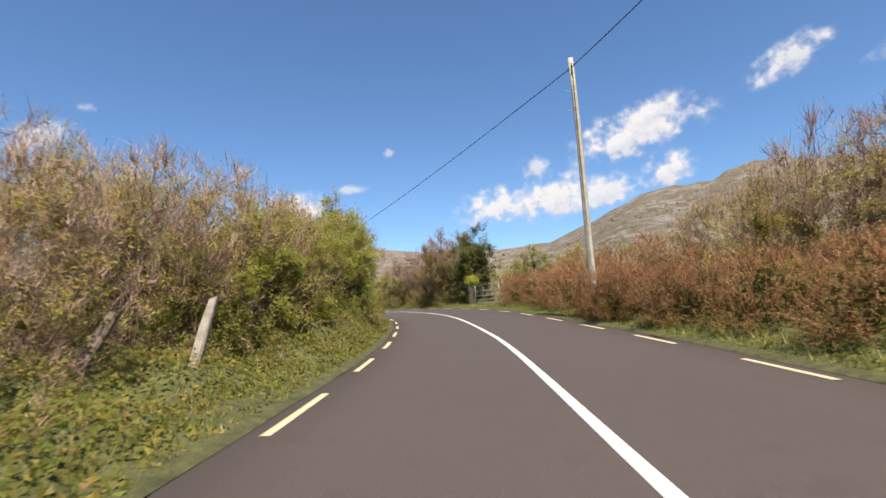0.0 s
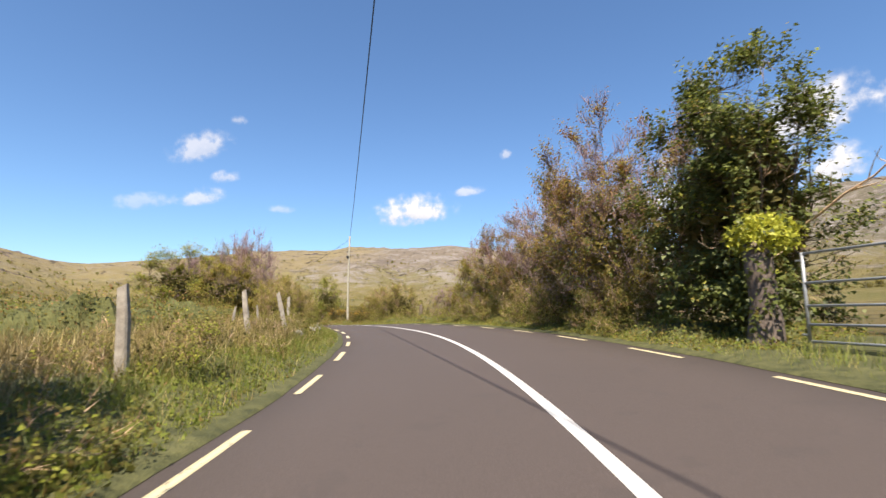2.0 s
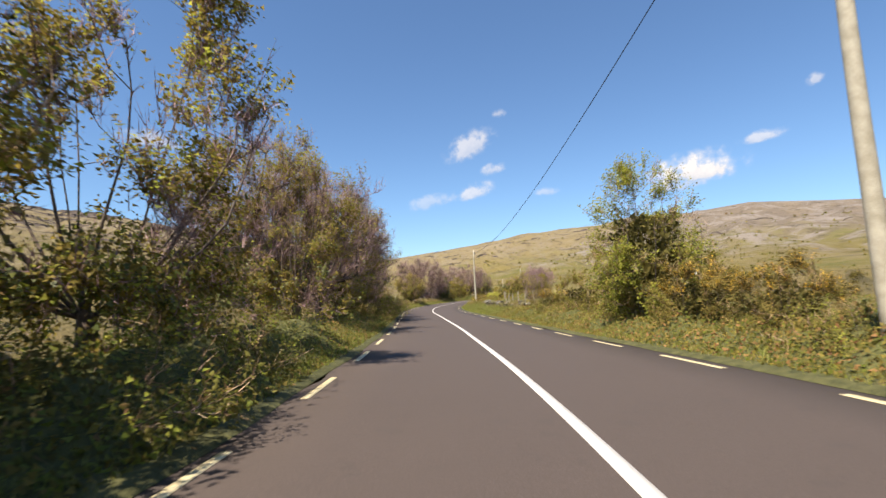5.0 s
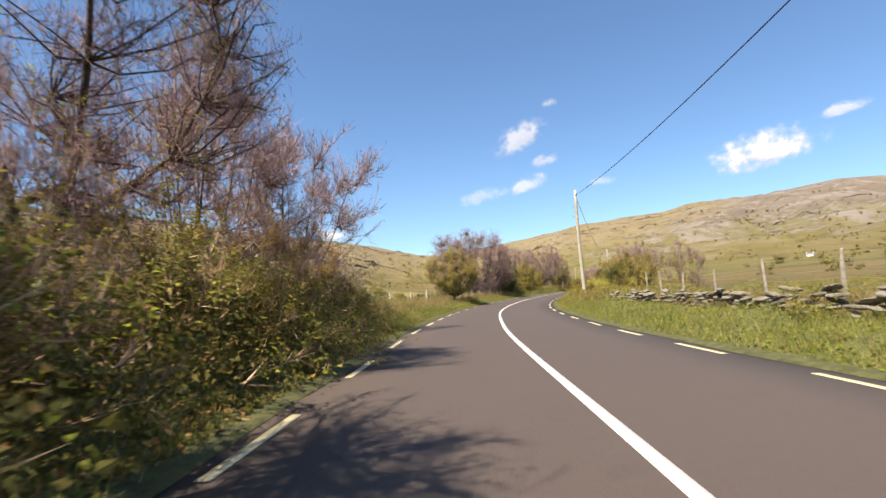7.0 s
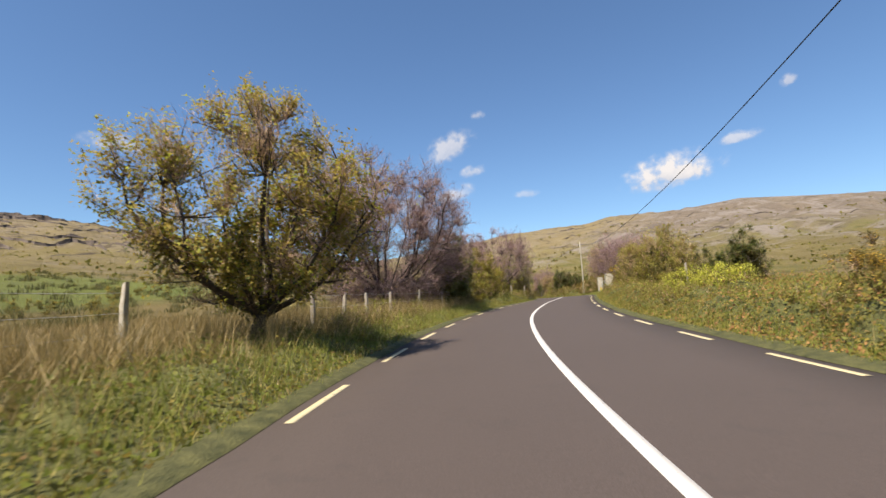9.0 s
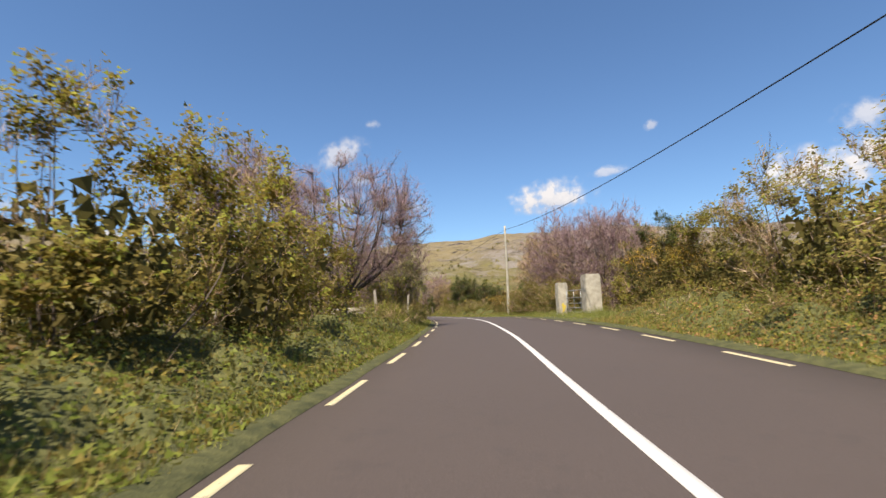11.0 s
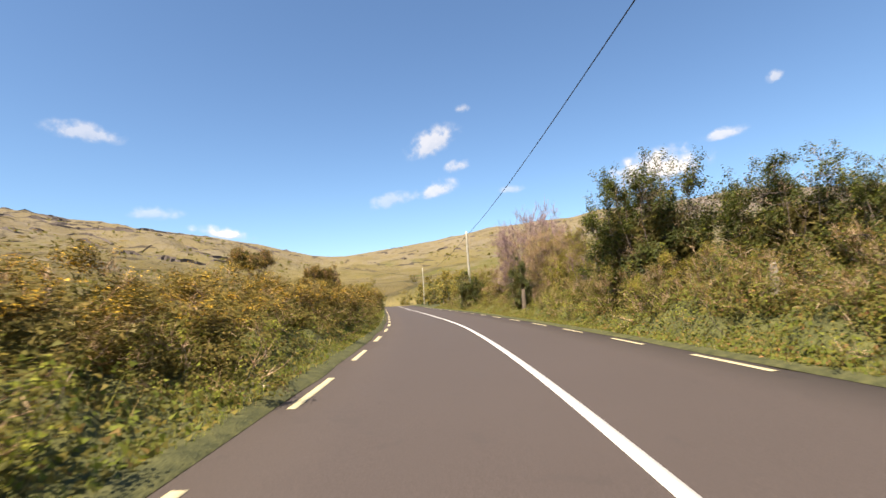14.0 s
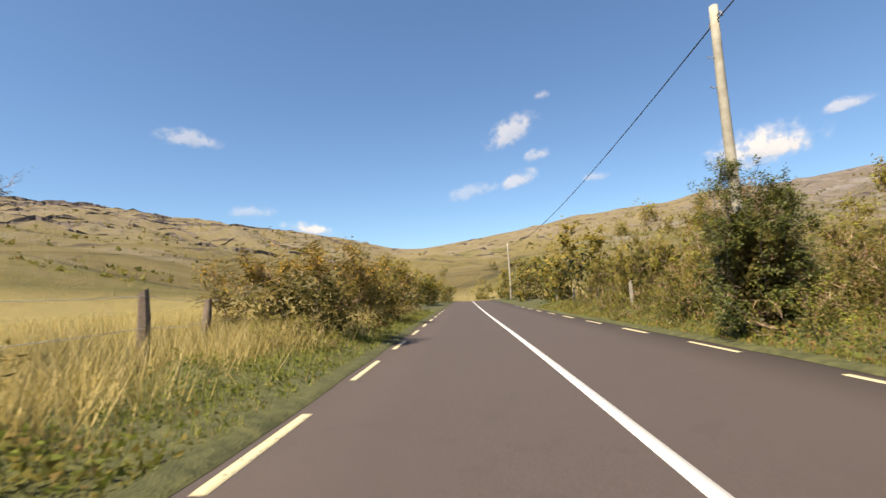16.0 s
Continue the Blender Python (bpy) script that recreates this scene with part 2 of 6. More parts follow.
def cloud_material():
    """A fair-weather cloud, billowing above and soft at its rim."""
    m = Nodes("cloud")
    shift = m.node("ShaderNodeCombineXYZ", X=m.math("MULTIPLY", m.random(), 3700.0), Y=m.math("MULTIPLY", m.random(), 9100.0))
    moved = m.node("ShaderNodeVectorMath")
    m.put(moved.inputs[0], m.local())
    m.put(moved.inputs[1], shift.outputs[0])
    n = m.noise(0.011, 6, 0.56, moved.outputs[0])
    low = m.noise(0.005, 3, 0.5, moved.outputs[0])
    box = m.node("ShaderNodeTexCoord").outputs["Generated"]
    across = m.node("ShaderNodeSeparateXYZ", Vector=box)
    x = m.math("MULTIPLY_ADD", across.outputs[0], 2.0, -1.0)
    y = m.math("MULTIPLY_ADD", across.outputs[1], 2.0, -0.85)
    flat = m.math("MULTIPLY", m.math("LESS_THAN", y, 0.0), 0.45)
    y = m.math("MULTIPLY", y, m.math("ADD", flat, 1.0))
    r = m.math("SQRT", m.math("ADD", m.math("MULTIPLY", x, x), m.math("MULTIPLY", y, y)))
    body = m.math("ADD", m.math("MULTIPLY", n, 1.5), m.math("MULTIPLY", low, 1.1))
    edge = m.math("SUBTRACT", m.math("ADD", body, -0.38), r)
    mask = m.math("SMOOTH_MIN", m.math("MULTIPLY_ADD", edge, 1.55, 0.10, clamp=True), 1.0, 0.1)
    mask = m.math("MULTIPLY", m.math("MULTIPLY", mask, mask), m.node("ShaderNodeSeparateColor", Color=m.node("ShaderNodeObjectInfo").outputs["Color"]).outputs[0])
    mask = m.math("MULTIPLY", mask, m.math("MULTIPLY_ADD", r, -4.0, 4.0, clamp=True), clamp=True)
    # the cloud glows by itself; shade on its lower side is painted bluish grey
    glow = m.node("ShaderNodeEmission", Strength=0.50)
    m.put(glow.inputs["Color"], m.ramp(m.math("MULTIPLY_ADD", y, 0.4, m.math("MULTIPLY", n, 0.8)), [(0.12, (0.70, 0.73, 0.82)), (0.5, (1.0, 0.97, 0.97))]))
    clear = m.node("ShaderNodeBsdfTransparent")
    mix = m.node("ShaderNodeMixShader", Fac=mask)
    m.tree.links.new(clear.outputs[0], mix.inputs[1])
    m.tree.links.new(glow.outputs[0], mix.inputs[2])
    m.tree.links.new(mix.outputs[0], m.out.inputs[0])
    return m.mat


ASPHALT = asphalt_material()
WHITE_PAINT = paint_material("white_road_paint", (0.56, 0.53, 0.49), 0.66)
YELLOW_PAINT = paint_material("yellow_road_paint", (0.52, 0.44, 0.26), 0.60)
LAND = ground_material()
CLOUD = cloud_material()
POLE_WOOD = plain_material("weathered_pole", (0.27, 0.24, 0.175), (0.46, 0.42, 0.33), 5, 0.85, 0.5, 0.01)
POST_WOOD = plain_material("grey_post_wood", (0.20, 0.165, 0.13), (0.40, 0.35, 0.28), 9, 0.9, 0.6, 0.01)
PALE_POST = plain_material("pale_post_wood", (0.30, 0.26, 0.20), (0.52, 0.47, 0.38), 9, 0.9, 0.6, 0.01)
DARK_POST = plain_material("dark_post_wood", (0.10, 0.075, 0.055), (0.24, 0.18, 0.13), 9, 0.9, 0.6, 0.01)
CABLE = plain_material("black_cable", (0.012, 0.012, 0.013), (0.03, 0.03, 0.03), 20, 0.5, 0.1, 0.002)
STEEL = plain_material("galvanised_steel", (0.24, 0.24, 0.235), (0.42, 0.42, 0.41), 25, 0.5, 0.2, 0.002, 0.4)
WALL_STONE = plain_material("lichened_wall_stone", (0.075, 0.066, 0.050), (0.255, 0.225, 0.175), 4.0, 0.95, 0.9, 0.03, fine=26)
MOSSY_STONE = plain_material("mossy_stone", (0.075, 0.070, 0.045), (0.270, 0.240, 0.190), 5.0, 0.95, 0.8, 0.03, fine=30)
STONE = plain_material("field_stone", (0.11, 0.092, 0.072), (0.28, 0.245, 0.195), 3.5, 0.9, 0.8, 0.03, fine=30)
LEDGE_ROCK = plain_material("ledge_rock", (0.060, 0.046, 0.040), (0.150, 0.120, 0.098), 0.12, 0.95, 0.8, 0.4, fine=0.9)
TAN_ROCK = plain_material("pale_tan_rock", (0.13, 0.108, 0.075), (0.31, 0.265, 0.195), 1.4, 0.9, 0.6, 0.02, fine=9)
# dark tones that stand in for the shade beneath the verge leaves
UNDER_SHADE = plain_material("undergrowth_shade", (0.045, 0.050, 0.016), (0.135, 0.130, 0.042), 7.0, 0.95, 1.0, 0.08, fine=45)
DARK_BARK = plain_material("dark_bark", (0.030, 0.023, 0.019), (0.105, 0.080, 0.062), 11, 0.95, 0.9, 0.02)
BARK = plain_material("bark", (0.075, 0.055, 0.045), (0.20, 0.155, 0.125), 14, 0.95, 0.8, 0.01)
TWIG = leaf_material("purple_brown_twigs", [(0.0, (0.150, 0.104, 0.112)), (0.5, (0.275, 0.196, 0.205)), (1.0, (0.400, 0.305, 0.290))], 0.1, 0.8, 0.2)
GREY_TWIG = leaf_material("grey_brown_twigs", [(0.0, (0.162, 0.113, 0.114)), (0.5, (0.295, 0.212, 0.212)), (1.0, (0.425, 0.330, 0.298))], 0.1, 0.8, 0.2)
SALLOW_TWIG = leaf_material("sallow_twigs", [(0.0, (0.195, 0.138, 0.110)), (0.5, (0.350, 0.262, 0.190)), (1.0, (0.530, 0.420, 0.290))], 0.1, 0.8, 0.2)
TAN_TWIG = leaf_material("pale_twigs", [(0.0, (0.220, 0.147, 0.090)), (0.5, (0.396, 0.284, 0.170)), (1.0, (0.594, 0.473, 0.320))], 0.1, 0.8, 0.2)
RUST_TWIG = leaf_material("rusty_stems", [(0.0, (0.130, 0.066, 0.034)), (0.5, (0.290, 0.150, 0.074)), (0.85, (0.420, 0.245, 0.118)), (1.0, (0.600, 0.450, 0.265))], 0.15, 0.8, 0.2)
SPRING = leaf_material("spring_leaves", [(0.0, (0.220, 0.265, 0.038)), (0.5, (0.310, 0.360, 0.053)), (1.0, (0.420, 0.430, 0.085))], 0.5, 0.65, 0.2)
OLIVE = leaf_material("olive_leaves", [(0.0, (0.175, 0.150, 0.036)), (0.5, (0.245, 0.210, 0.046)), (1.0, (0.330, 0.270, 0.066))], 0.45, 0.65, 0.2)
GOLD = leaf_material("golden_leaves", [(0.0, (0.210, 0.185, 0.052)), (0.5, (0.290, 0.255, 0.070)), (1.0, (0.390, 0.335, 0.108))], 0.5, 0.65, 0.2)
DEEP = leaf_material("deep_green_leaves", [(0.0, (0.058, 0.074, 0.018)), (0.6, (0.092, 0.118, 0.028)), (1.0, (0.145, 0.170, 0.042))], 0.3, 0.5, 0.3)
RUSSET = leaf_material("russet_leaves", [(0.0, (0.160, 0.085, 0.038)), (0.5, (0.255, 0.140, 0.057)), (1.0, (0.350, 0.215, 0.085))], 0.25, 0.7, 0.2)
BRAMBLE = leaf_material("bramble_leaves", [(0.0, (0.115, 0.120, 0.030)), (0.45, (0.160, 0.165, 0.038)), (0.85, (0.215, 0.195, 0.052)), (1.0, (0.260, 0.165, 0.068))], 0.4, 0.65, 0.2)
GORSE = leaf_material("gorse_spines", [(0.0, (0.090, 0.082, 0.020)), (0.6, (0.155, 0.128, 0.032)), (1.0, (0.235, 0.178, 0.055))], 0.2, 0.75, 0.15)
GORSE_BLOOM = leaf_material("gorse_flowers", [(0.0, (0.48, 0.29, 0.018)), (1.0, (0.70, 0.49, 0.045))], 0.2)
LIME = leaf_material("lime_leaves", [(0.0, (0.25, 0.29, 0.03)), (1.0, (0.50, 0.52, 0.08))], 0.35)
VERGE = leaf_material("verge_grass", [(0.0, (0.085, 0.125, 0.018)), (0.5, (0.190, 0.235, 0.038)), (0.85, (0.300, 0.310, 0.075)), (1.0, (0.46, 0.40, 0.18))], 0.3)
WEED = leaf_material("verge_weeds", [(0.0, (0.115, 0.150, 0.026)), (0.5, (0.170, 0.215, 0.036)), (0.85, (0.200, 0.230, 0.045)), (1.0, (0.240, 0.235, 0.066))], 0.4, 0.6, 0.2)
STRAW = leaf_material("pale_meadow_grass", [(0.0, (0.260, 0.235, 0.075)), (0.5, (0.500, 0.430, 0.160)), (1.0, (0.700, 0.620, 0.310))], 0.35, 0.7, 0.2)
RUSH = leaf_material("dry_rushes", [(0.0, (0.105, 0.090, 0.030)), (0.5, (0.225, 0.178, 0.064)), (0.85, (0.335, 0.262, 0.106)), (1.0, (0.560, 0.460, 0.250))], 0.25)
# filler leaves whose colour stands in for the shade inside a crown
INNER = leaf_material("inner_shade_leaves", [(0.0, (0.090, 0.088, 0.030)), (0.6, (0.150, 0.142, 0.046)), (1.0, (0.215, 0.185, 0.068))], 0.45, 0.9, 0.1)
GREEN_RUSH = leaf_material("green_rushes", [(0.0, (0.045, 0.058, 0.016)), (0.6, (0.105, 0.115, 0.032)), (1.0, (0.220, 0.190, 0.066))], 0.2)
SOIL = plain_material("verge_soil", (0.030, 0.034, 0.012), (0.105, 0.100, 0.036), 5.0, 0.95, 1.0, 0.06, fine=38)

# ---------------------------------------------------------------- the road's line
# centre line of the carriageway: x, y, z, cross slope in degrees (right side up)
CENTRE = np.array([
    (-17.93, -118.66, 0.0, 0.0), (-8.43, -59.41, 0.0, 0.0), (-2.09, -19.92, 0.0, 0.0), (1.07, -0.17, -0.01, -0.36),
    (3.02, 14.16, 0.34, 1.0), (3.29, 28.96, 0.84, 2.55), (0.62, 43.94, 1.18, 2.77), (-5.14, 58.79, 1.22, 2.04),
    (-13.85, 73.09, 0.96, 0.15), (-24.47, 86.72, 0.81, -1.26), (-35.79, 99.93, 0.82, -1.48), (-47.0, 112.94, 0.88, -1.81),
    (-57.14, 126.61, 1.03, -0.85), (-65.35, 141.57, 1.35, -0.12), (-71.76, 157.6, 1.69, 0.96), (-77.33, 174.08, 1.96, 2.1),
    (-83.62, 190.21, 2.06, 1.39), (-91.6, 205.25, 2.02, -0.74), (-101.17, 219.22, 2.05, -2.13), (-111.93, 232.44, 2.07, -0.91),
    (-130.8, 254.7, 2.08, -0.5), (-163.1, 292.7, 2.2, 0.0), (-192.0, 326.0, 2.4, 0.0), (-240.0, 385.0, 2.6, 0.0), (-300.0, 455.0, 3.0, 0.0)])


def spline(ctrl, n=24):
    """A smooth line through the control rows, with tangents weighted by chord length."""
    c = np.vstack([2 * ctrl[0] - ctrl[1], ctrl, 2 * ctrl[-1] - ctrl[-2]])
    out = []
    u = np.linspace(0, 1, n, endpoint=False)[:, None]
    for i in range(1, len(c) - 2):
        p0, p1, p2, p3 = c[i - 1:i + 3]
        l0, l1, l2 = (np.hypot(*(b - a)[:2]) for a, b in ((p0, p1), (p1, p2), (p2, p3)))
        m1 = l1 * ((p1 - p0) / l0 * l1 + (p2 - p1) / l1 * l0) / (l0 + l1)
        m2 = l1 * ((p2 - p1) / l1 * l2 + (p3 - p2) / l2 * l1) / (l1 + l2)
        out.append((2 * u**3 - 3 * u**2 + 1) * p1 + (u**3 - 2 * u**2 + u) * m1 + (-2 * u**3 + 3 * u**2) * p2 + (u**3 - u**2) * m2)
    return np.vstack(out + [c[-2:-1]])


LINE = spline(CENTRE)
STATION = np.concatenate([[0], np.cumsum(np.hypot(*np.diff(LINE[:, :2], axis=0).T))])
STATION -= STATION[3 * 24]
ALONG = np.gradient(LINE[:, :2], axis=0)
ALONG /= np.hypot(*ALONG.T)[:, None]


def on_road(s, u):
    """World points at s metres along the road and u metres to the right of its centre, on the road's plane."""
    s, u = np.broadcast_arrays(np.asarray(s, float), np.asarray(u, float))
    x, y, z, bank = (np.interp(s, STATION, LINE[:, k]) for k in range(4))
    tx, ty = (np.interp(s, STATION, ALONG[:, k]) for k in range(2))
    n = np.hypot(tx, ty)
    return np.stack([x + u * ty / n, y - u * tx / n, z + np.clip(u, -4, 4) * np.tan(np.radians(bank))], -1)


def heading(s):
    """The road's direction, in degrees about z, for things whose y axis looks along the road."""
    return math.degrees(math.atan2(-np.interp(s, STATION, ALONG[:, 0]), np.interp(s, STATION, ALONG[:, 1])))


# skyline of the hills round the valley: bearing to the left of north, elevation, in degrees
SKYLINE = np.array([(-180, 5), (-120, 6), (-90, 9), (-62, 12.0), (-53, 12.5), (-50, 12.8), (-48.3, 13.3), (-46.5, 13.5), (-44.6, 13.4), (-43, 12.8), (-42, 12.2), (-37.4, 12.5), (-34.5, 11.9),
                    (-32, 10.8), (-28.6, 9.4), (-24, 7.6), (-18, 7.2), (-13, 7.5), (-8, 7.5), (-3, 8.0), (3, 8.75), (6, 8.6), (9, 8.45), (12, 8.45), (15.5, 8.45), (18, 8.0), (21, 7.85), (26.8, 7.55), (30.8, 6.9),
                    (35, 6.2), (40, 5.65), (42.7, 5.15), (44.8, 5.3), (46.8, 5.6), (51.8, 6.8), (57.6, 7.8), (63, 8.4), (66.5, 8.9), (69.4, 9.35), (72.5, 9.7), (76, 9.9), (80.3, 10.3), (85, 10.8),
                    (100, 9), (130, 6), (180, 5)], float)
VALLEY = np.array((-60.0, 120.0))
RIM = 1300.0


def waves(x, y, size, seed):
    """Cheap smooth noise, about -1 to 1, from turned sine waves."""
    r = np.random.RandomState(seed)
    out = np.zeros_like(x)
    for k in range(7):
        a, f, ph = r.uniform(0, 6.28), r.uniform(0.6, 1.9) / size, r.uniform(0, 6.28, 2)
        out += np.sin((x * np.cos(a) + y * np.sin(a)) * f * 6.28 + ph[0] + 1.3 * np.sin((x * np.sin(a) - y * np.cos(a)) * f * 4.1 + ph[1]))
    return out / 3.2


def nearest(x, y):
    """Station and offset of points from the road's line."""
    x, y = np.ravel(x), np.ravel(y)
    s, u = np.empty(len(x)), np.empty(len(x))
    for k in range(0, len(x), 8000):
        a, b = x[k:k + 8000, None], y[k:k + 8000, None]
        i = np.argmin((LINE[None, ::2, 0] - a) ** 2 + (LINE[None, ::2, 1] - b) ** 2, axis=1) * 2
        dx, dy = a[:, 0] - LINE[i, 0], b[:, 0] - LINE[i, 1]
        s[k:k + 8000] = STATION[i] + dx * ALONG[i, 0] + dy * ALONG[i, 1]
        u[k:k + 8000] = dx * ALONG[i, 1] - dy * ALONG[i, 0]
    return s, u


def smooth(a, lo, hi):
    t = np.clip((a - lo) / (hi - lo), 0, 1)
    return t * t * (3 - 2 * t)


def land_height(x, y):
    """The ground's height: the road's level near it, the valley floor and the hills further off."""
    x, y = np.ravel(np.asarray(x, float)), np.ravel(np.asarray(y, float))
    dx, dy = x - VALLEY[0], y - VALLEY[1]
    r, az = np.hypot(dx, dy), np.degrees(np.arctan2(-dx, dy))
    top = 2.6 + RIM * np.tan(np.radians(np.interp(az, SKYLINE[:, 0], SKYLINE[:, 1])))
    t = np.clip((r - 90) / (RIM - 90), 0, 1)
    step = smooth(np.abs(((t * 9 + 0.25 * waves(x, y, 260, 4)) % 1) - 0.5), 0.1, 0.4)
    rise = t ** (1.55 - 0.4 * smooth(az, 42, 60) * (1 - smooth(az, 100, 120))) + 0.018 * (step - 0.5) * smooth(t, 0.25, 0.5) * smooth(1 - t, 0.0, 0.1)
    far = 2.0 + (top - 2.0) * rise + waves(x, y, 160, 2) * 7 * smooth(t, 0.12, 0.5) * (1 - smooth(t, 0.85, 1.0))
    far = far + waves(x, y, 45, 6) * 1.6 * smooth(t, 0.1, 0.4)
    far = np.where(r > RIM, top - (r - RIM) * 0.10, far)
    s, u = nearest(x, y)
    a = np.abs(u)
    s2 = np.clip(s, STATION[0], STATION[-1])
    base = on_road(s2, u)[:, 2]
    near = base - 0.16 + 0.48 * smooth(a, 4.5, 7.5) + 0.10 * waves(x, y, 9, 3) * smooth(a, 6, 9)
    off = np.hypot(a, np.maximum(0, np.maximum(s - 330, -60 - s)))
    w = smooth(off, 9, 70)
    return near * (1 - w) + np.maximum(far, -2) * w


def mesh_object(name, verts, faces, material, parent=None, label="", smooth_shade=False):
    """One mesh object out of arrays of corners and of triangles or quads."""
    verts, faces = np.asarray(verts, np.float32), np.asarray(faces, np.int32)
    me = bpy.data.meshes.new(name)
    me.vertices.add(len(verts))
    me.vertices.foreach_set("co", verts.ravel())
    me.loops.add(faces.size)
    me.loops.foreach_set("vertex_index", faces.ravel())
    me.polygons.add(len(faces))
    me.polygons.foreach_set("loop_start", np.arange(0, faces.size, faces.shape[1], dtype=np.int32))
    me.polygons.foreach_set("loop_total", np.full(len(faces), faces.shape[1], np.int32))
    me.polygons.foreach_set("use_smooth", np.full(len(faces), smooth_shade))
    me.update(calc_edges=True)
    me.materials.append(material)
    ob = new(name, me)
    if parent is not None:
        ob.parent = parent
    if label:
        ob["label"] = label
    return ob


def grid_faces(rows, cols):
    i = np.arange(rows * cols).reshape(rows, cols)
    return np.stack([i[:-1, :-1], i[:-1, 1:], i[1:, 1:], i[1:, :-1]], -1).reshape(-1, 4)


def spread(lo, hi, step, growth, reach):
    """Grid lines: even between lo and hi, then wider and wider."""
    out = list(np.arange(lo, hi + step, step))
    d = step
    while out[-1] < reach:
        d *= 1 + growth
        out.append(out[-1] + d)
    head = [lo]
    d = step
    while head[-1] > -reach:
        d *= 1 + growth
        head.append(head[-1] - d)
    return np.array(head[:0:-1] + out)


def build_ground():
    gx, gy = spread(-230, 70, 2.6, 0.055, 4200), spread(-70, 420, 2.6, 0.055, 4200)
    x, y = np.meshgrid(gx, gy)
    z = land_height(x, y)
    ob = mesh_object("ground", np.stack([x.ravel(), y.ravel(), z], -1), grid_faces(*x.shape), LAND, smooth_shade=True)
    tagged(ob, "rough valley pasture and moorland hills under a blue sky", "ground", kind="structure")


def ribbon(name, s, lines, material, parent=None, label=""):
    """A sheet along the road; lines holds (u, height) or (u(s), height(s)) from left to right."""
    pts = []
    for u, h in lines:
        p = on_road(s, u)
        p[:, 2] += h
        pts.append(p)
    v = np.stack(pts, 1)
    return mesh_object(name, v.reshape(-1, 3), grid_faces(len(s), len(lines)), material, parent, label, True)


LEFT_EDGE, RIGHT_EDGE = -3.12, 3.42


def build_road():
    s = np.arange(-100, 480, 1.0)
    wob = 0.07 * np.sin(s * 0.9) + 0.05 * np.sin(s * 2.3 + 1)
    wob2 = 0.08 * np.sin(s * 0.8 + 2) + 0.05 * np.sin(s * 2.7)
    road = ribbon("road", s, [(LEFT_EDGE + wob, -0.16), (LEFT_EDGE + wob, 0.0), (-2.0, 0.012), (0.0, 0.03), (2.0, 0.012), (RIGHT_EDGE + wob2, 0.0), (RIGHT_EDGE + wob2, -0.16)], ASPHALT)
    tagged(road, "narrow two-lane country road of worn brownish asphalt", "road", kind="structure")
    lift = 0.036
    q = np.arange(-100, 480, 0.5)
    wid = 0.062
    part = ribbon("centre_line", q, [(-wid, lift - 0.005), (-wid, lift), (wid, lift), (wid, lift - 0.005)], WHITE_PAINT, road, "continuous white centre line")
    r = np.random.RandomState(5)
    for side, u0, s0, period, size in ((-1, -2.86, 0.8, 3.95, 1.9), (1, 3.08, 2.1, 3.95, 1.9)):
        k = 0
        while s0 + k * period < 330:
            a = s0 + k * period - 24
            t = np.linspace(a, a + size + r.uniform(-0.15, 0.15), 4)
            w = 0.055 + r.uniform(-0.008, 0.008)
            h = 0.010 if side > 0 else 0.008
            ribbon("edge_dash", t, [(u0 - w, h - 0.004), (u0 - w, h), (u0 + w, h), (u0 + w, h - 0.004)], YELLOW_PAINT, road)
            k += 1
    r = np.random.RandomState(11)
    for name, e, sgn in (("verge_left", LEFT_EDGE, -1), ("verge_right", RIGHT_EDGE, 1)):
        s = np.arange(-100, 480, 0.7)
        n = [0.04 * np.interp(s, np.arange(-110, 490, 1.3), r.uniform(-1, 1, 462)) for _ in range(5)]
        prof = [(-0.05 + 1.2 * n[0], 0.006), (0.0 + 1.2 * n[0], 0.035), (0.18 + n[1], 0.06), (0.6, 0.10 + n[2]), (1.3, 0.13 + 2 * n[3]), (2.4, 0.27 + 3 * n[4]), (4.6, 0.24)]
        lines = [(e + sgn * (u - 0.03), h) for u, h in prof]
        if sgn < 0:
            lines = lines[::-1]
        tagged(ribbon(name, s, lines, SOIL), "grassy roadside verge of earth and short grass", "verge", kind="structure")


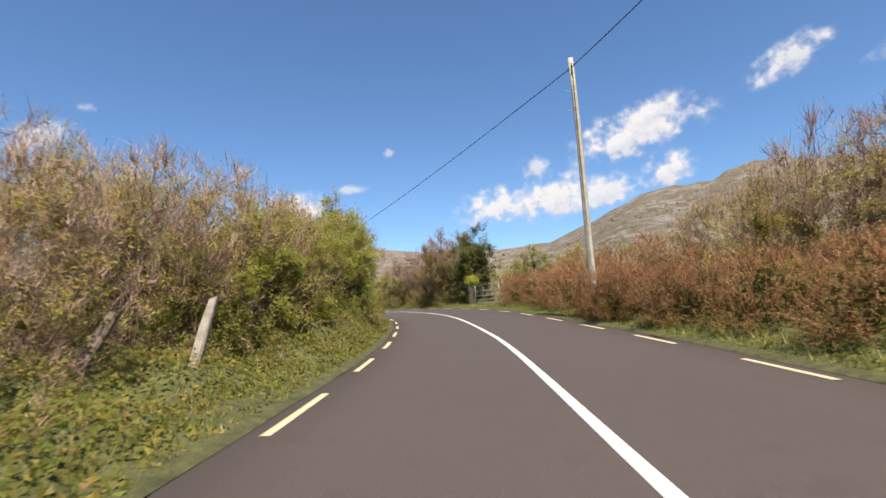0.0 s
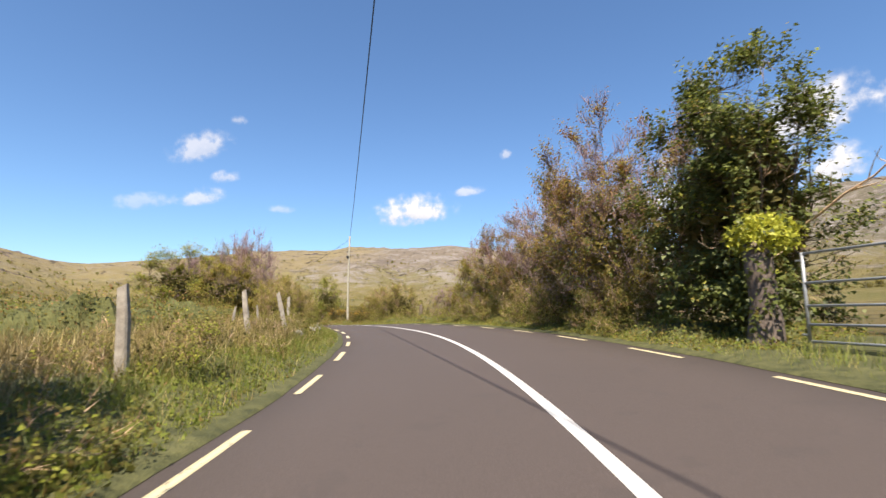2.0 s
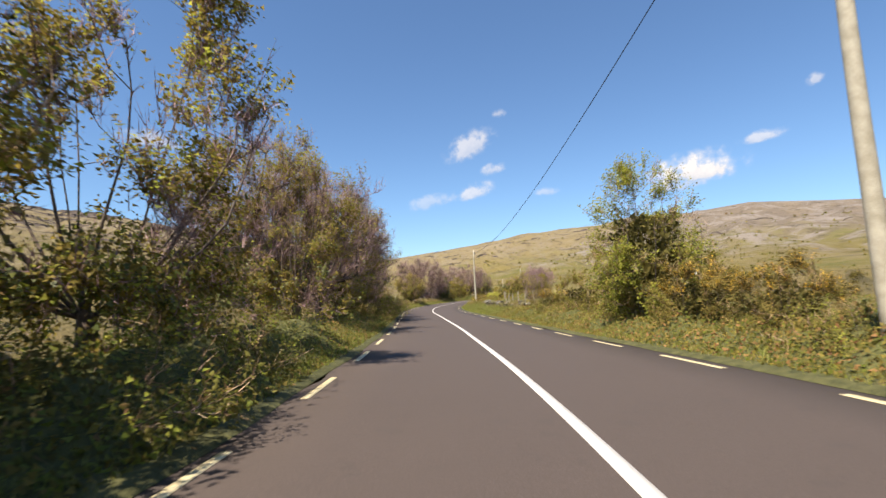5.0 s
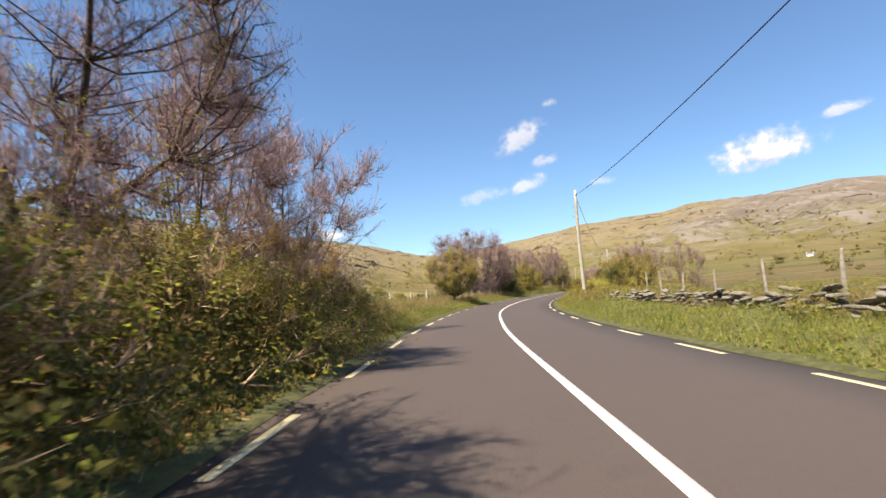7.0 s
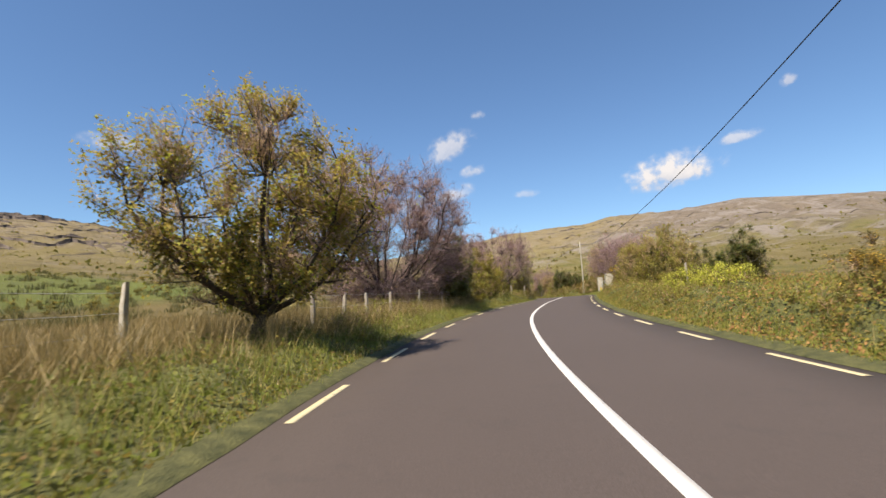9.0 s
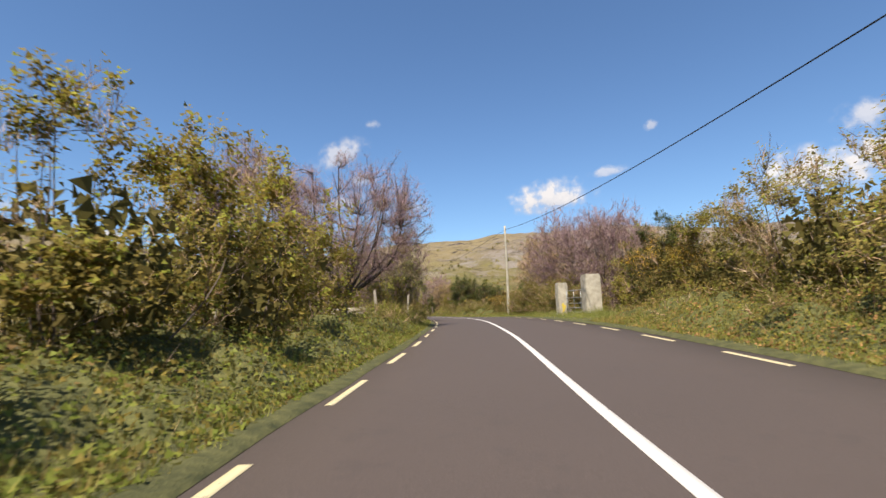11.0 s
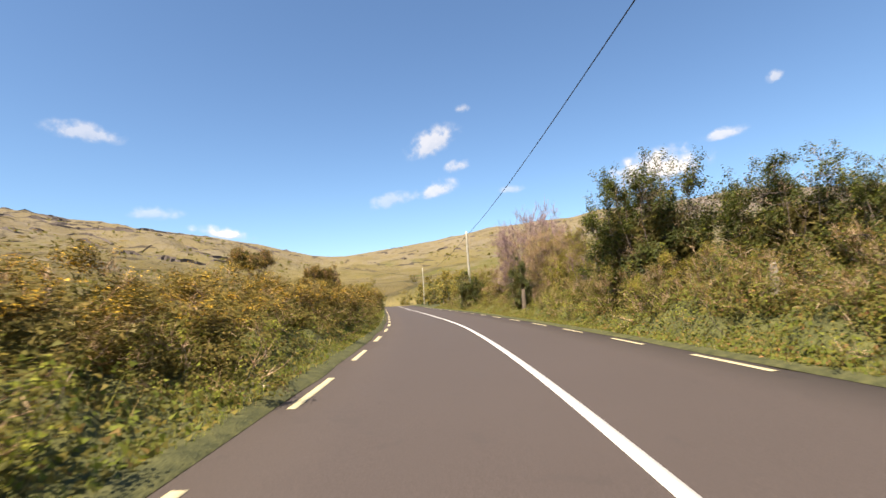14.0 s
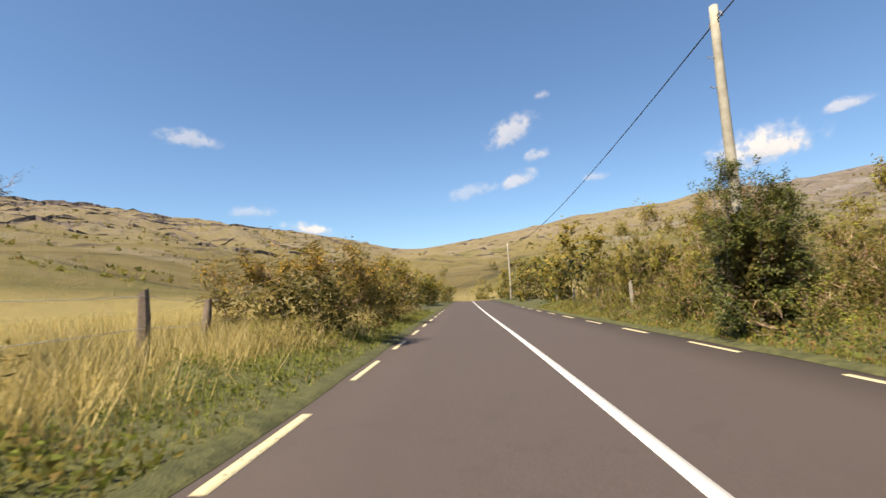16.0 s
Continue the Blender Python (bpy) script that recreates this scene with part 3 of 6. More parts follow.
def build_clouds():
    # bearing, elevation, width, height, tilt in degrees, and how thick it is
    for az, el, w, h, tilt, dense in ((8.9, 12.6, 9.8, 4.4, 5, 1.0), (2.6, 14.8, 4.2, 1.6, 4, 0.6), (-2.2, 18.9, 1.5, 1.3, 20, 0.5), (33.5, 18.0, 6.6, 3.8, 26, 0.62), (30.6, 15.1, 2.9, 1.8, 10, 0.5),
                                      (33.3, 12.7, 5.4, 2.4, 12, 0.62), (38.6, 11.6, 7.0, 2.0, 14, 0.34), (29.8, 21.3, 2.0, 1.3, 0, 0.4), (68.5, 17.4, 6.6, 2.3, -4, 0.45), (-31.5, 18.6, 15.0, 6.6, 12, 1.0),
                                      (-33.5, 20.2, 7.0, 3.4, 14, 0.9), (-22.0, 12.6, 11.0, 6.6, 6, 1.0), (-14.8, 12.0, 10.0, 5.2, 8, 1.0), (-34.5, 14.0, 5.6, 4.6, 8, 1.0), (-46.5, 22.0, 8.0, 4.0, 18, 0.85),
                                      (-27.5, 12.4, 9.0, 5.0, 6, 0.9), (-19.8, 16.1, 4.0, 3.0, 0, 0.7), (63.0, 10.2, 5.5, 1.7, 0, 0.35), (56.5, 8.3, 6.0, 1.6, -10, 0.95), (24.5, 12.0, 3.0, 1.2, 0, 0.35),
                                      (-55.0, 20.5, 6.0, 2.4, 10, 0.4)):
        d = Matrix.Rotation(radians(az), 3, "Z") @ Matrix.Rotation(radians(el), 3, "X") @ Vector((0, 1, 0))
        at = Vector((*VALLEY, 3.0)) + d * 4200
        n = 9
        g = np.linspace(-1, 1, n)
        x, y = np.meshgrid(g, g)
        half = 4200 * math.tan(radians(1)) / 2 * 1.2
        ob = mesh_object("cloud", np.stack([x.ravel() * w * half, y.ravel() * h * half, 30 * (x**2 + y**2).ravel()], -1), grid_faces(n, n), CLOUD)
        ob.matrix_world = Matrix.Translation(at) @ (-d).to_track_quat("Z", "Y").to_matrix().to_4x4() @ pose(0, 0, 0, 0, 0, tilt)
        ob.color = (dense, 1, 1, 1)
        tagged(ob, "small white fair-weather cumulus cloud" if dense > 0.65 else "thin wispy white cloud", "cloud", "clouds in the sky", "structure")


build_ground()
build_road()
build_clouds()


def verge_height(s, u):
    """Height of the verge or the land at a place beside the road."""
    p = on_road(s, u)
    d = np.where(np.asarray(u) < 0, LEFT_EDGE - np.asarray(u), np.asarray(u) - RIGHT_EDGE)
    bank = p[..., 2] + np.interp(d, (0, 0.16, 0.6, 1.3, 2.4, 4.4), (0, 0.05, 0.10, 0.13, 0.27, 0.24))
    far = land_height(p[..., 0], p[..., 1]).reshape(bank.shape)
    return np.where(d > 4.3, far, np.maximum(bank, np.where(d > 0.3, far, -99)))


def at_road(s, u, turn=0.0, size=1.0, sink=0.0, lean=(0.0, 0.0)):
    """A pose on the ground at s along the road and u to its right."""
    p = on_road(s, u)
    z = verge_height(s, u)
    sx = size if isinstance(size, tuple) else (size, size, size)
    return pose(p[0], p[1], z - sink, lean[0], lean[1], heading(s) + turn) @ Matrix.Diagonal((*sx, 1))


# ---------------------------------------------------------------- poles and cables


def tubes(lines, radii, sides=4):
    """Corners and triangles of tapered tubes along polylines: lines (n, k, 3), radii (n, k)."""
    lines, radii = np.asarray(lines, float), np.asarray(radii, float)
    n, k, _ = lines.shape
    d = np.gradient(lines, axis=1)
    d /= np.linalg.norm(d, axis=2, keepdims=True) + 1e-9
    ref = np.where(np.abs(d[..., 2:]) > 0.9, np.array((1.0, 0, 0)), np.array((0, 0, 1.0)))
    a = np.cross(d, ref)
    a /= np.linalg.norm(a, axis=2, keepdims=True) + 1e-9
    b = np.cross(d, a)
    ang = np.arange(sides) * 2 * np.pi / sides
    ring = lines[:, :, None] + radii[:, :, None, None] * (a[:, :, None] * np.cos(ang)[:, None] + b[:, :, None] * np.sin(ang)[:, None])
    i = np.arange(n * k * sides).reshape(n, k, sides)
    p, q = i[:, :-1], i[:, 1:]
    p2, q2 = np.roll(p, -1, 2), np.roll(q, -1, 2)
    tri = np.concatenate([np.stack([p, p2, q2], -1).reshape(-1, 3), np.stack([p, q2, q], -1).reshape(-1, 3)])
    return ring.reshape(-1, 3), tri


def capped_tube(points, radii, sides=10):
    v, f = tubes([points], [radii], sides)
    n = len(points) * sides
    v = np.vstack([v, points[0], points[-1]])
    k = np.arange(sides)
    cap = np.concatenate([np.stack([k, (k + 1) % sides, np.full(sides, n)], -1)[:, ::-1], np.stack([n - sides + k, n - sides + (k + 1) % sides, np.full(sides, n + 1)], -1)])
    return v, np.vstack([f, cap])


def join(*pieces):
    """Several (corners, triangles) as one."""
    vs, fs, n = [], [], 0
    for v, f in pieces:
        vs.append(v)
        fs.append(np.asarray(f) + n)
        n += len(v)
    return np.vstack(vs), np.vstack(fs)


def empty(name):
    return new(name)


def utility_pole(s, u, height, lean=(0, 0), thick=0.13, fittings=2):
    root = empty("utility_pole")
    rng = np.random.RandomState(int(s * 10) % 1000)
    t = np.linspace(0, 1, 9)
    pts = np.stack([0.03 * np.sin(t * 5 + s), 0.02 * np.sin(t * 4), -0.5 + t * (height + 0.5)], -1)
    mesh_object("pole_shaft", *capped_tube(pts, thick * (1 - 0.32 * t), 12), POLE_WOOD, root, "weathered pale round timber", True)
    zt = height - 0.25
    for y in (0.1, -0.1):
        mesh_object("cable_bracket", *capped_tube(np.array([(0, y, zt), (0, y * 2.2, zt), (0, y * 2.8, zt - 0.12)]), [0.02, 0.02, 0.02], 6), STEEL, root, "small steel cable clamp")
    for k in range(fittings):
        z = height - 1.2 - 0.7 * k + rng.uniform(-0.1, 0.1)
        mesh_object("step_bolt", *capped_tube(np.array([(-0.1, 0, z), (-0.24, 0, z), (-0.26, 0, z + 0.05)]), [0.014] * 3, 5), STEEL, root)
    duct = np.array([(0.0, thick * 0.95, 0.4), (0.02, thick * 0.86, height * 0.5), (0.02, thick * 0.74, height - 0.5)])
    mesh_object("cable_duct", *capped_tube(duct, [0.022] * 3, 6), CABLE, root, "thin dark duct clipped to the timber")
    if height > 9.5:
        bm = bmesh.new()
        bmesh.ops.create_cube(bm, size=1, matrix=Matrix.Translation((-0.17, 0, height - 2.35)) @ Matrix.Diagonal((0.2, 0.26, 0.3, 1)))
        bmesh.ops.bevel(bm, geom=bm.edges[:], offset=0.03, segments=2, affect="EDGES")
        me = bpy.data.meshes.new("junction_box")
        bm.to_mesh(me)
        bm.free()
        me.materials.append(CABLE)
        box = new("junction_box", me)
        box.parent = root
        box["label"] = "small dark junction box"
    root.matrix_world = at_road(s, u, lean=lean)
    tagged(root, "weathered pale wooden utility pole beside the road", "utility pole", "poles along the road")
    return root.matrix_world @ Vector((0, 0, zt - 0.1))


def cable(a, b, sag, radius=0.016):
    t = np.linspace(0, 1, 40)[:, None]
    p = np.array(a) * (1 - t) + np.array(b) * t
    p[:, 2] -= sag * 4 * (t * (1 - t))[:, 0]
    ob = mesh_object("overhead_cable", *capped_tube(p, np.full(40, radius), 6), CABLE, smooth_shade=True)
    tagged(ob, "black insulated overhead cable strung between wooden poles", "cable", "cables between the poles")


POLES = [utility_pole(*row) for row in ((-40, 14, 9.2), (16.4, 3.95, 9.2, (0, -1.2)), (83.8, 4.8, 9.6), (146.3, 5.4, 7.6), (225.3, 4.5, 8.3), (276.8, 4.65, 7.1), (332, 5.0, 7.5))]
for a, b, slack in zip(POLES, POLES[1:], (0.028, 0.014, 0.028, 0.026, 0.014, 0.02)):
    cable(a, b, slack * (b - a).length)

# ---------------------------------------------------------------- plants


def unit(v):
    return v / (np.linalg.norm(v, axis=-1, keepdims=True) + 1e-9)


def shoots(rng, start, direction, length, k=3, up=0.1, wild=0.15):
    """Bending polylines (n, k + 1, 3) that grow from start."""
    p, d = start, unit(direction)
    out = [p]
    for _ in range(k):
        d = unit(d + np.array((0, 0, up)) + rng.normal(0, wild, d.shape))
        p = p + d * (length / k)[:, None]
        out.append(p)
    return np.stack(out, 1)


def along(rng, lines, n, lo=0.3, hi=1.0):
    """n random places on the polylines, and their directions."""
    m, k, _ = lines.shape
    i, t = rng.randint(0, m, n), rng.uniform(lo, hi, n) * (k - 1) * 0.999
    j = t.astype(int)
    a, b = lines[i, j], lines[i, j + 1]
    return a + (b - a) * (t - j)[:, None], unit(b - a), i


def leaves(rng, at, size, narrow=0.3, full=False, middle=None):
    """Pointed leaves at the places: three-cornered, or folded along the middle where they are seen close."""
    n = len(at)
    face = rng.normal(0, 1, (n, 3)) if middle is None else unit(at - middle) * 0.5 + np.array((0, 0, 0.6)) + rng.normal(0, 0.38, (n, 3))
    a = unit(np.cross(face, rng.normal(0, 1, (n, 3))))
    b = unit(np.cross(a, face))
    c = np.cross(a, b)
    s = (size * rng.uniform(0.6, 1.3, n))[:, None]
    if full:
        v = np.stack([at, at + a * s * 0.5 + b * s * narrow + c * s * 0.12, at + a * s * 1.1, at + a * s * 0.5 - b * s * narrow + c * s * 0.12], 1).reshape(-1, 3)
        k = np.arange(n)[:, None] * 4
        return v, np.concatenate([k + (0, 1, 2), k + (0, 2, 3)])
    v = np.stack([at - b * s * narrow * 0.5, at + a * s * 0.45 + b * s * narrow * 1.25 + c * s * 0.1, at + a * s * 1.1 - b * s * narrow * 0.3], 1).reshape(-1, 3)
    return v, np.arange(n * 3).reshape(-1, 3)


class Dome:
    """The lumpy outline of a crown: widest at mid of its height, closing at low."""

    def __init__(self, rng, height, radius, mid, low):
        self.h, self.r, self.mid, self.low = height, radius, mid * height, low * height
        self.ph = rng.uniform(0, 6.28, 5)
        self.two = rng.uniform(0.05, 0.16)

    def depth(self, p):
        """0 in the middle, 1 at the rim."""
        x, y, z = p[..., 0], p[..., 1], p[..., 2]
        a, b, c, d, e = self.ph
        t = np.arctan2(y, x)
        lump = 1 + self.two * np.sin(2 * t + a) + 0.09 * np.sin(5 * t + b + 4 * z / self.h) + 0.07 * np.sin(9 * t + c + 8 * z / self.h)
        top = self.h * (1 + 0.06 * np.sin(4 * x / self.r + d) + 0.05 * np.sin(5 * y / self.r + e) + 0.04 * np.sin(9 * x / self.r + a)) * 0.97
        up = np.where(z > self.mid, (z - self.mid) / (top - self.mid), (self.mid - z) / (self.mid - self.low))
        return (x**2 + y**2) / (self.r * lump) ** 2 + np.abs(up) ** 2.1

    def fill(self, rng, n, inner=0.1, outer=0.9, floor=0.04):
        """n places inside."""
        p = np.zeros((0, 3))
        while len(p) < n:
            q = np.stack([rng.uniform(-1.3, 1.3, 4 * n) * self.r, rng.uniform(-1.3, 1.3, 4 * n) * self.r, rng.uniform(floor, 1, 4 * n) * self.h], -1)
            e = self.depth(q)
            p = np.vstack([p, q[(e < outer) & (e > inner)]])
        return p[:n]


def plant_form(rng, dome, stems, clusters, sprays, twigs, trunk=0.0, thick=0.05, spray_len=0.5, twig_len=0.25, rise=0.5, fuzz=0.2, spread=0.3, inner=0.15, butt=0.1, hair=0.0058, crook=0.018, limb=0.34, spray=0.12, core=0, core_top=0.75, stray=0.42):
    """Curved stems from the foot (or a trunk's top) into the crown, limbs to the places that fill it, sprays and twigs on them."""
    aim = dome.fill(rng, stems, 0.05, 0.75, 0.5)
    foot = np.concatenate([aim[:, :2] * (spread if trunk == 0 else 0.02), np.full((stems, 1), trunk)], 1)
    t = np.linspace(0, 1, 7)[None, :, None]
    way = aim - foot
    s0 = foot[:, None] + np.concatenate([way[:, None, :2] * np.sin(t * 1.5708) ** 0.9, way[:, None, 2:] * t**1.15], 2)
    s0[:, 1:-1] += rng.normal(0, crook * dome.h, s0[:, 1:-1].shape)
    s0[:, 1:-1] = (s0[:, :-2] + 1.6 * s0[:, 1:-1] + s0[:, 2:]) / 3.6
    lv = [(s0, np.linspace(1, 0.3, 7)[None] * thick * rng.uniform(0.6, 1.1, (stems, 1)))]
    goal = dome.fill(rng, clusters, inner, 0.92)
    spots = s0[:, 1:].reshape(-1, 3)
    gap = goal[:, None] - spots[None]
    cost = np.linalg.norm(gap, axis=2) + 1.6 * np.maximum(0, 0.25 * np.linalg.norm(gap[..., :2], axis=2) - gap[..., 2])
    root = spots[np.argmin(cost, 1)]
    w = np.linspace(0, 1, 4)[None, :, None]
    s1 = root[:, None] + (goal - root)[:, None] * w + np.array((0, 0, -0.12)) * np.linalg.norm(goal - root, axis=1)[:, None, None] * (w * (1 - w) * 2)
    s1[:, 1:-1] += rng.normal(0, 0.012 * dome.h, s1[:, 1:-1].shape)
    lv.append((s1, np.linspace(1, 0.35, 4)[None] * thick * limb * rng.uniform(0.6, 1.2, (clusters, 1))))

    def grow(lines, n, length, lo, stray):
        p, d, _ = along(rng, lines, n, lo, 1.0)
        out = unit((p - np.array((0, 0, dome.mid * 0.8))) / np.array((dome.r, dome.r, dome.h * 0.5)))
        d = unit(d * 0.4 + out * 0.3 + np.array((0, 0, rise)) + rng.normal(0, stray, p.shape))
        s = shoots(rng, p, d, rng.uniform(0.4, 1.2, n) * length, 1, rise * 0.2, 0.12)
        return s[(dome.depth(s[:, -1]) < 1 + fuzz * rng.uniform(0, 1, n) ** 2) & (s[:, -1, 2] > 0.02)]

    s2 = grow(s1, sprays, spray_len, 0.2, stray * (1.6 if stray > 0.45 else 1.0))
    s3 = grow(np.concatenate([s2, s1[:, 1:3], s1[:, 2:4], s0[:, 4:6], s0[:, 5:7]]), twigs, twig_len, 0.1, stray)
    return lv, s2, s3


def spikes(lines, radii):
    """Three-sided thorns along the first and last points of the polylines."""
    a, b = lines[:, 0], lines[:, -1]
    d = unit(b - a)
    e = unit(np.cross(d, np.array((0.31, 0.74, 0.6))))
    g = np.cross(d, e)
    ring = [a + radii[:, None] * (e * math.cos(t) + g * math.sin(t)) for t in (0, 2.094, 4.189)]
    v = np.stack(ring + [b], 1).reshape(-1, 3)
    k = np.arange(len(a))[:, None] * 4
    return v, np.concatenate([k + (0, 1, 3), k + (1, 2, 3), k + (2, 0, 3)])


def slivers(rng, lines, width):
    """Hair-thin twigs along the lines."""
    a, b = lines[:, 0], lines[:, -1]
    side = unit(np.cross(b - a, rng.normal(0, 1, a.shape))) * width
    v = np.stack([a - side, a + side, b], 1).reshape(-1, 3)
    return v, np.arange(len(v)).reshape(-1, 3)


LEAF_COUNT, LEAF_SIZE = 1.45, 0.76


def build_plant(name, label, category, seed, height, radius, mid, low, form, foliage, bark=BARK, twig=TWIG, group=""):
    """A plant as a thing: wood, fine twigs, added filler leaves coloured as inner shade where core is set, and one
    crown of leaves for each kind of leaf given.
    """
    rng = np.random.RandomState(seed)
    root = empty(name)
    dome = Dome(rng, height, radius, mid, low)
    lv, sprays, twigs = plant_form(rng, dome, **form)
    thick, trunk = form.get("thick", 0.05), form.get("trunk", 0)
    lumps = [(unit(rng.normal(0, 1, 3)) * 6.28 / (0.3 * height * rng.uniform(0.7, 1.3)), rng.uniform(0, 6.28)) for _ in range(4)]
    tips = twigs[:, -1]
    wide, tall = radius / np.percentile(np.hypot(tips[:, 0], tips[:, 1]), 96), (height - trunk) / (np.percentile(tips[:, 2], 98.5) - trunk)
    for l in (lv[0][0], lv[1][0], sprays, twigs):
        l[..., :2] *= wide
        l[..., 2] = np.where(l[..., 2] > trunk, trunk + (l[..., 2] - trunk) * tall, l[..., 2])
    if trunk > 0:
        t = np.linspace(0, 1, 7)
        a = rng.uniform(0, 6.28, 2)
        line = np.stack([0.08 * (np.sin(t * 3 + a[0]) - math.sin(3 + a[0])), 0.08 * (np.sin(t * 4 + a[1]) - math.sin(4 + a[1])), -0.25 + t * (trunk + 0.33)], -1)
        mesh_object("trunk", *tubes([line], [form.get("butt", 0.1) * (1 - 0.35 * t + 0.5 * (1 - t) ** 4)], 9), bark, root, smooth_shade=True)
    wood = join(*[tubes(l, np.maximum(r, 0.004), 4 if trunk and l.shape[1] == 7 else 3) for l, r in lv])
    mesh_object("branch_growth", *wood, bark, root, smooth_shade=True)["kind"] = "stuff"
    fine = join(spikes(sprays, np.full(len(sprays), max(0.004, thick * form.get("spray", 0.12)))), slivers(rng, twigs, form.get("hair", 0.0058)))
    mesh_object("twig_growth", *fine, twig, root)["kind"] = "stuff"
    # large leaves added in the middle, inner shade put into their colour
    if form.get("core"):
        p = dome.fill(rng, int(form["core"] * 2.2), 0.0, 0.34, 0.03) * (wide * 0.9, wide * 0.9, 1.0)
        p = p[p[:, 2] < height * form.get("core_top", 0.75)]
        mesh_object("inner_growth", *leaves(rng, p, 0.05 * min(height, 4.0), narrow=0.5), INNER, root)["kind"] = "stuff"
    for mat, n, size, lo, hi, jitter, narrow, *full in foliage:
        n = int(n * LEAF_COUNT)
        p, d, _ = along(rng, twigs, int(n * 1.6), 0.1, 1.0)
        z = p[:, 2] / height
        mass = sum(np.sin(p @ w + a) for w, a in lumps)
        keep = np.nonzero((z > lo + rng.uniform(-0.1, 0.1, len(z))) & (z < hi + rng.uniform(-0.12, 0.12, len(z))) & (mass > rng.uniform(-1.1, 0.3, len(z))))[0][:n // 4]
        p = np.repeat(p[keep], 4, 0) + np.repeat(d[keep], 4, 0) * np.tile(np.arange(4), len(keep))[:, None] * size * 0.45 + rng.normal(0, size * 0.4, (len(keep) * 4, 3)) + np.repeat(rng.normal(0, jitter * 0.7, (len(keep), 3)), 4, 0)
        size *= LEAF_SIZE
        p[:, 2] = np.maximum(p[:, 2], 0.03)
        mesh_object("crown", *leaves(rng, p, size, narrow=narrow, full=bool(full), middle=np.array((0, 0, dome.mid * 0.6))), mat, root)["kind"] = "stuff"
    tagged(root, label, category, group)
    return root


STOCK = {}


def plant(kind, s, u, height, turn=None, wide=1.0, label="", sink=0.05):
    """Stands a plant of that kind beside the road, scaled to the height."""
    name, base, built, text, category, make = KINDS[kind]
    n = STOCK.setdefault(kind, [])
    rng = random.Random(int(s * 97 + u * 131))
    turn = rng.uniform(0, 360) if turn is None else turn
    k = height / base
    which = rng.randrange(built)
    m = at_road(s, u, turn, (k * wide, k * wide, k), sink)
    have = dict(n)
    if which in have:
        old = have[which].scale
        ob = copy_thing(have[which], m @ Matrix.Diagonal((1 / old.x, 1 / old.y, 1 / old.z, 1)))
    else:
        ob = make(which, name, text, category)
        ob.matrix_world = m
        n.append((which, ob))
    if label:
        ob["label"] = label
    return ob


def maker(height, radius, mid, low, form, foliage, bark=BARK, twig=TWIG, seed=0):
    return lambda which, name, text, category: build_plant(name, text, category, seed + which * 17, height, radius, mid, low, form, foliage, bark, twig)


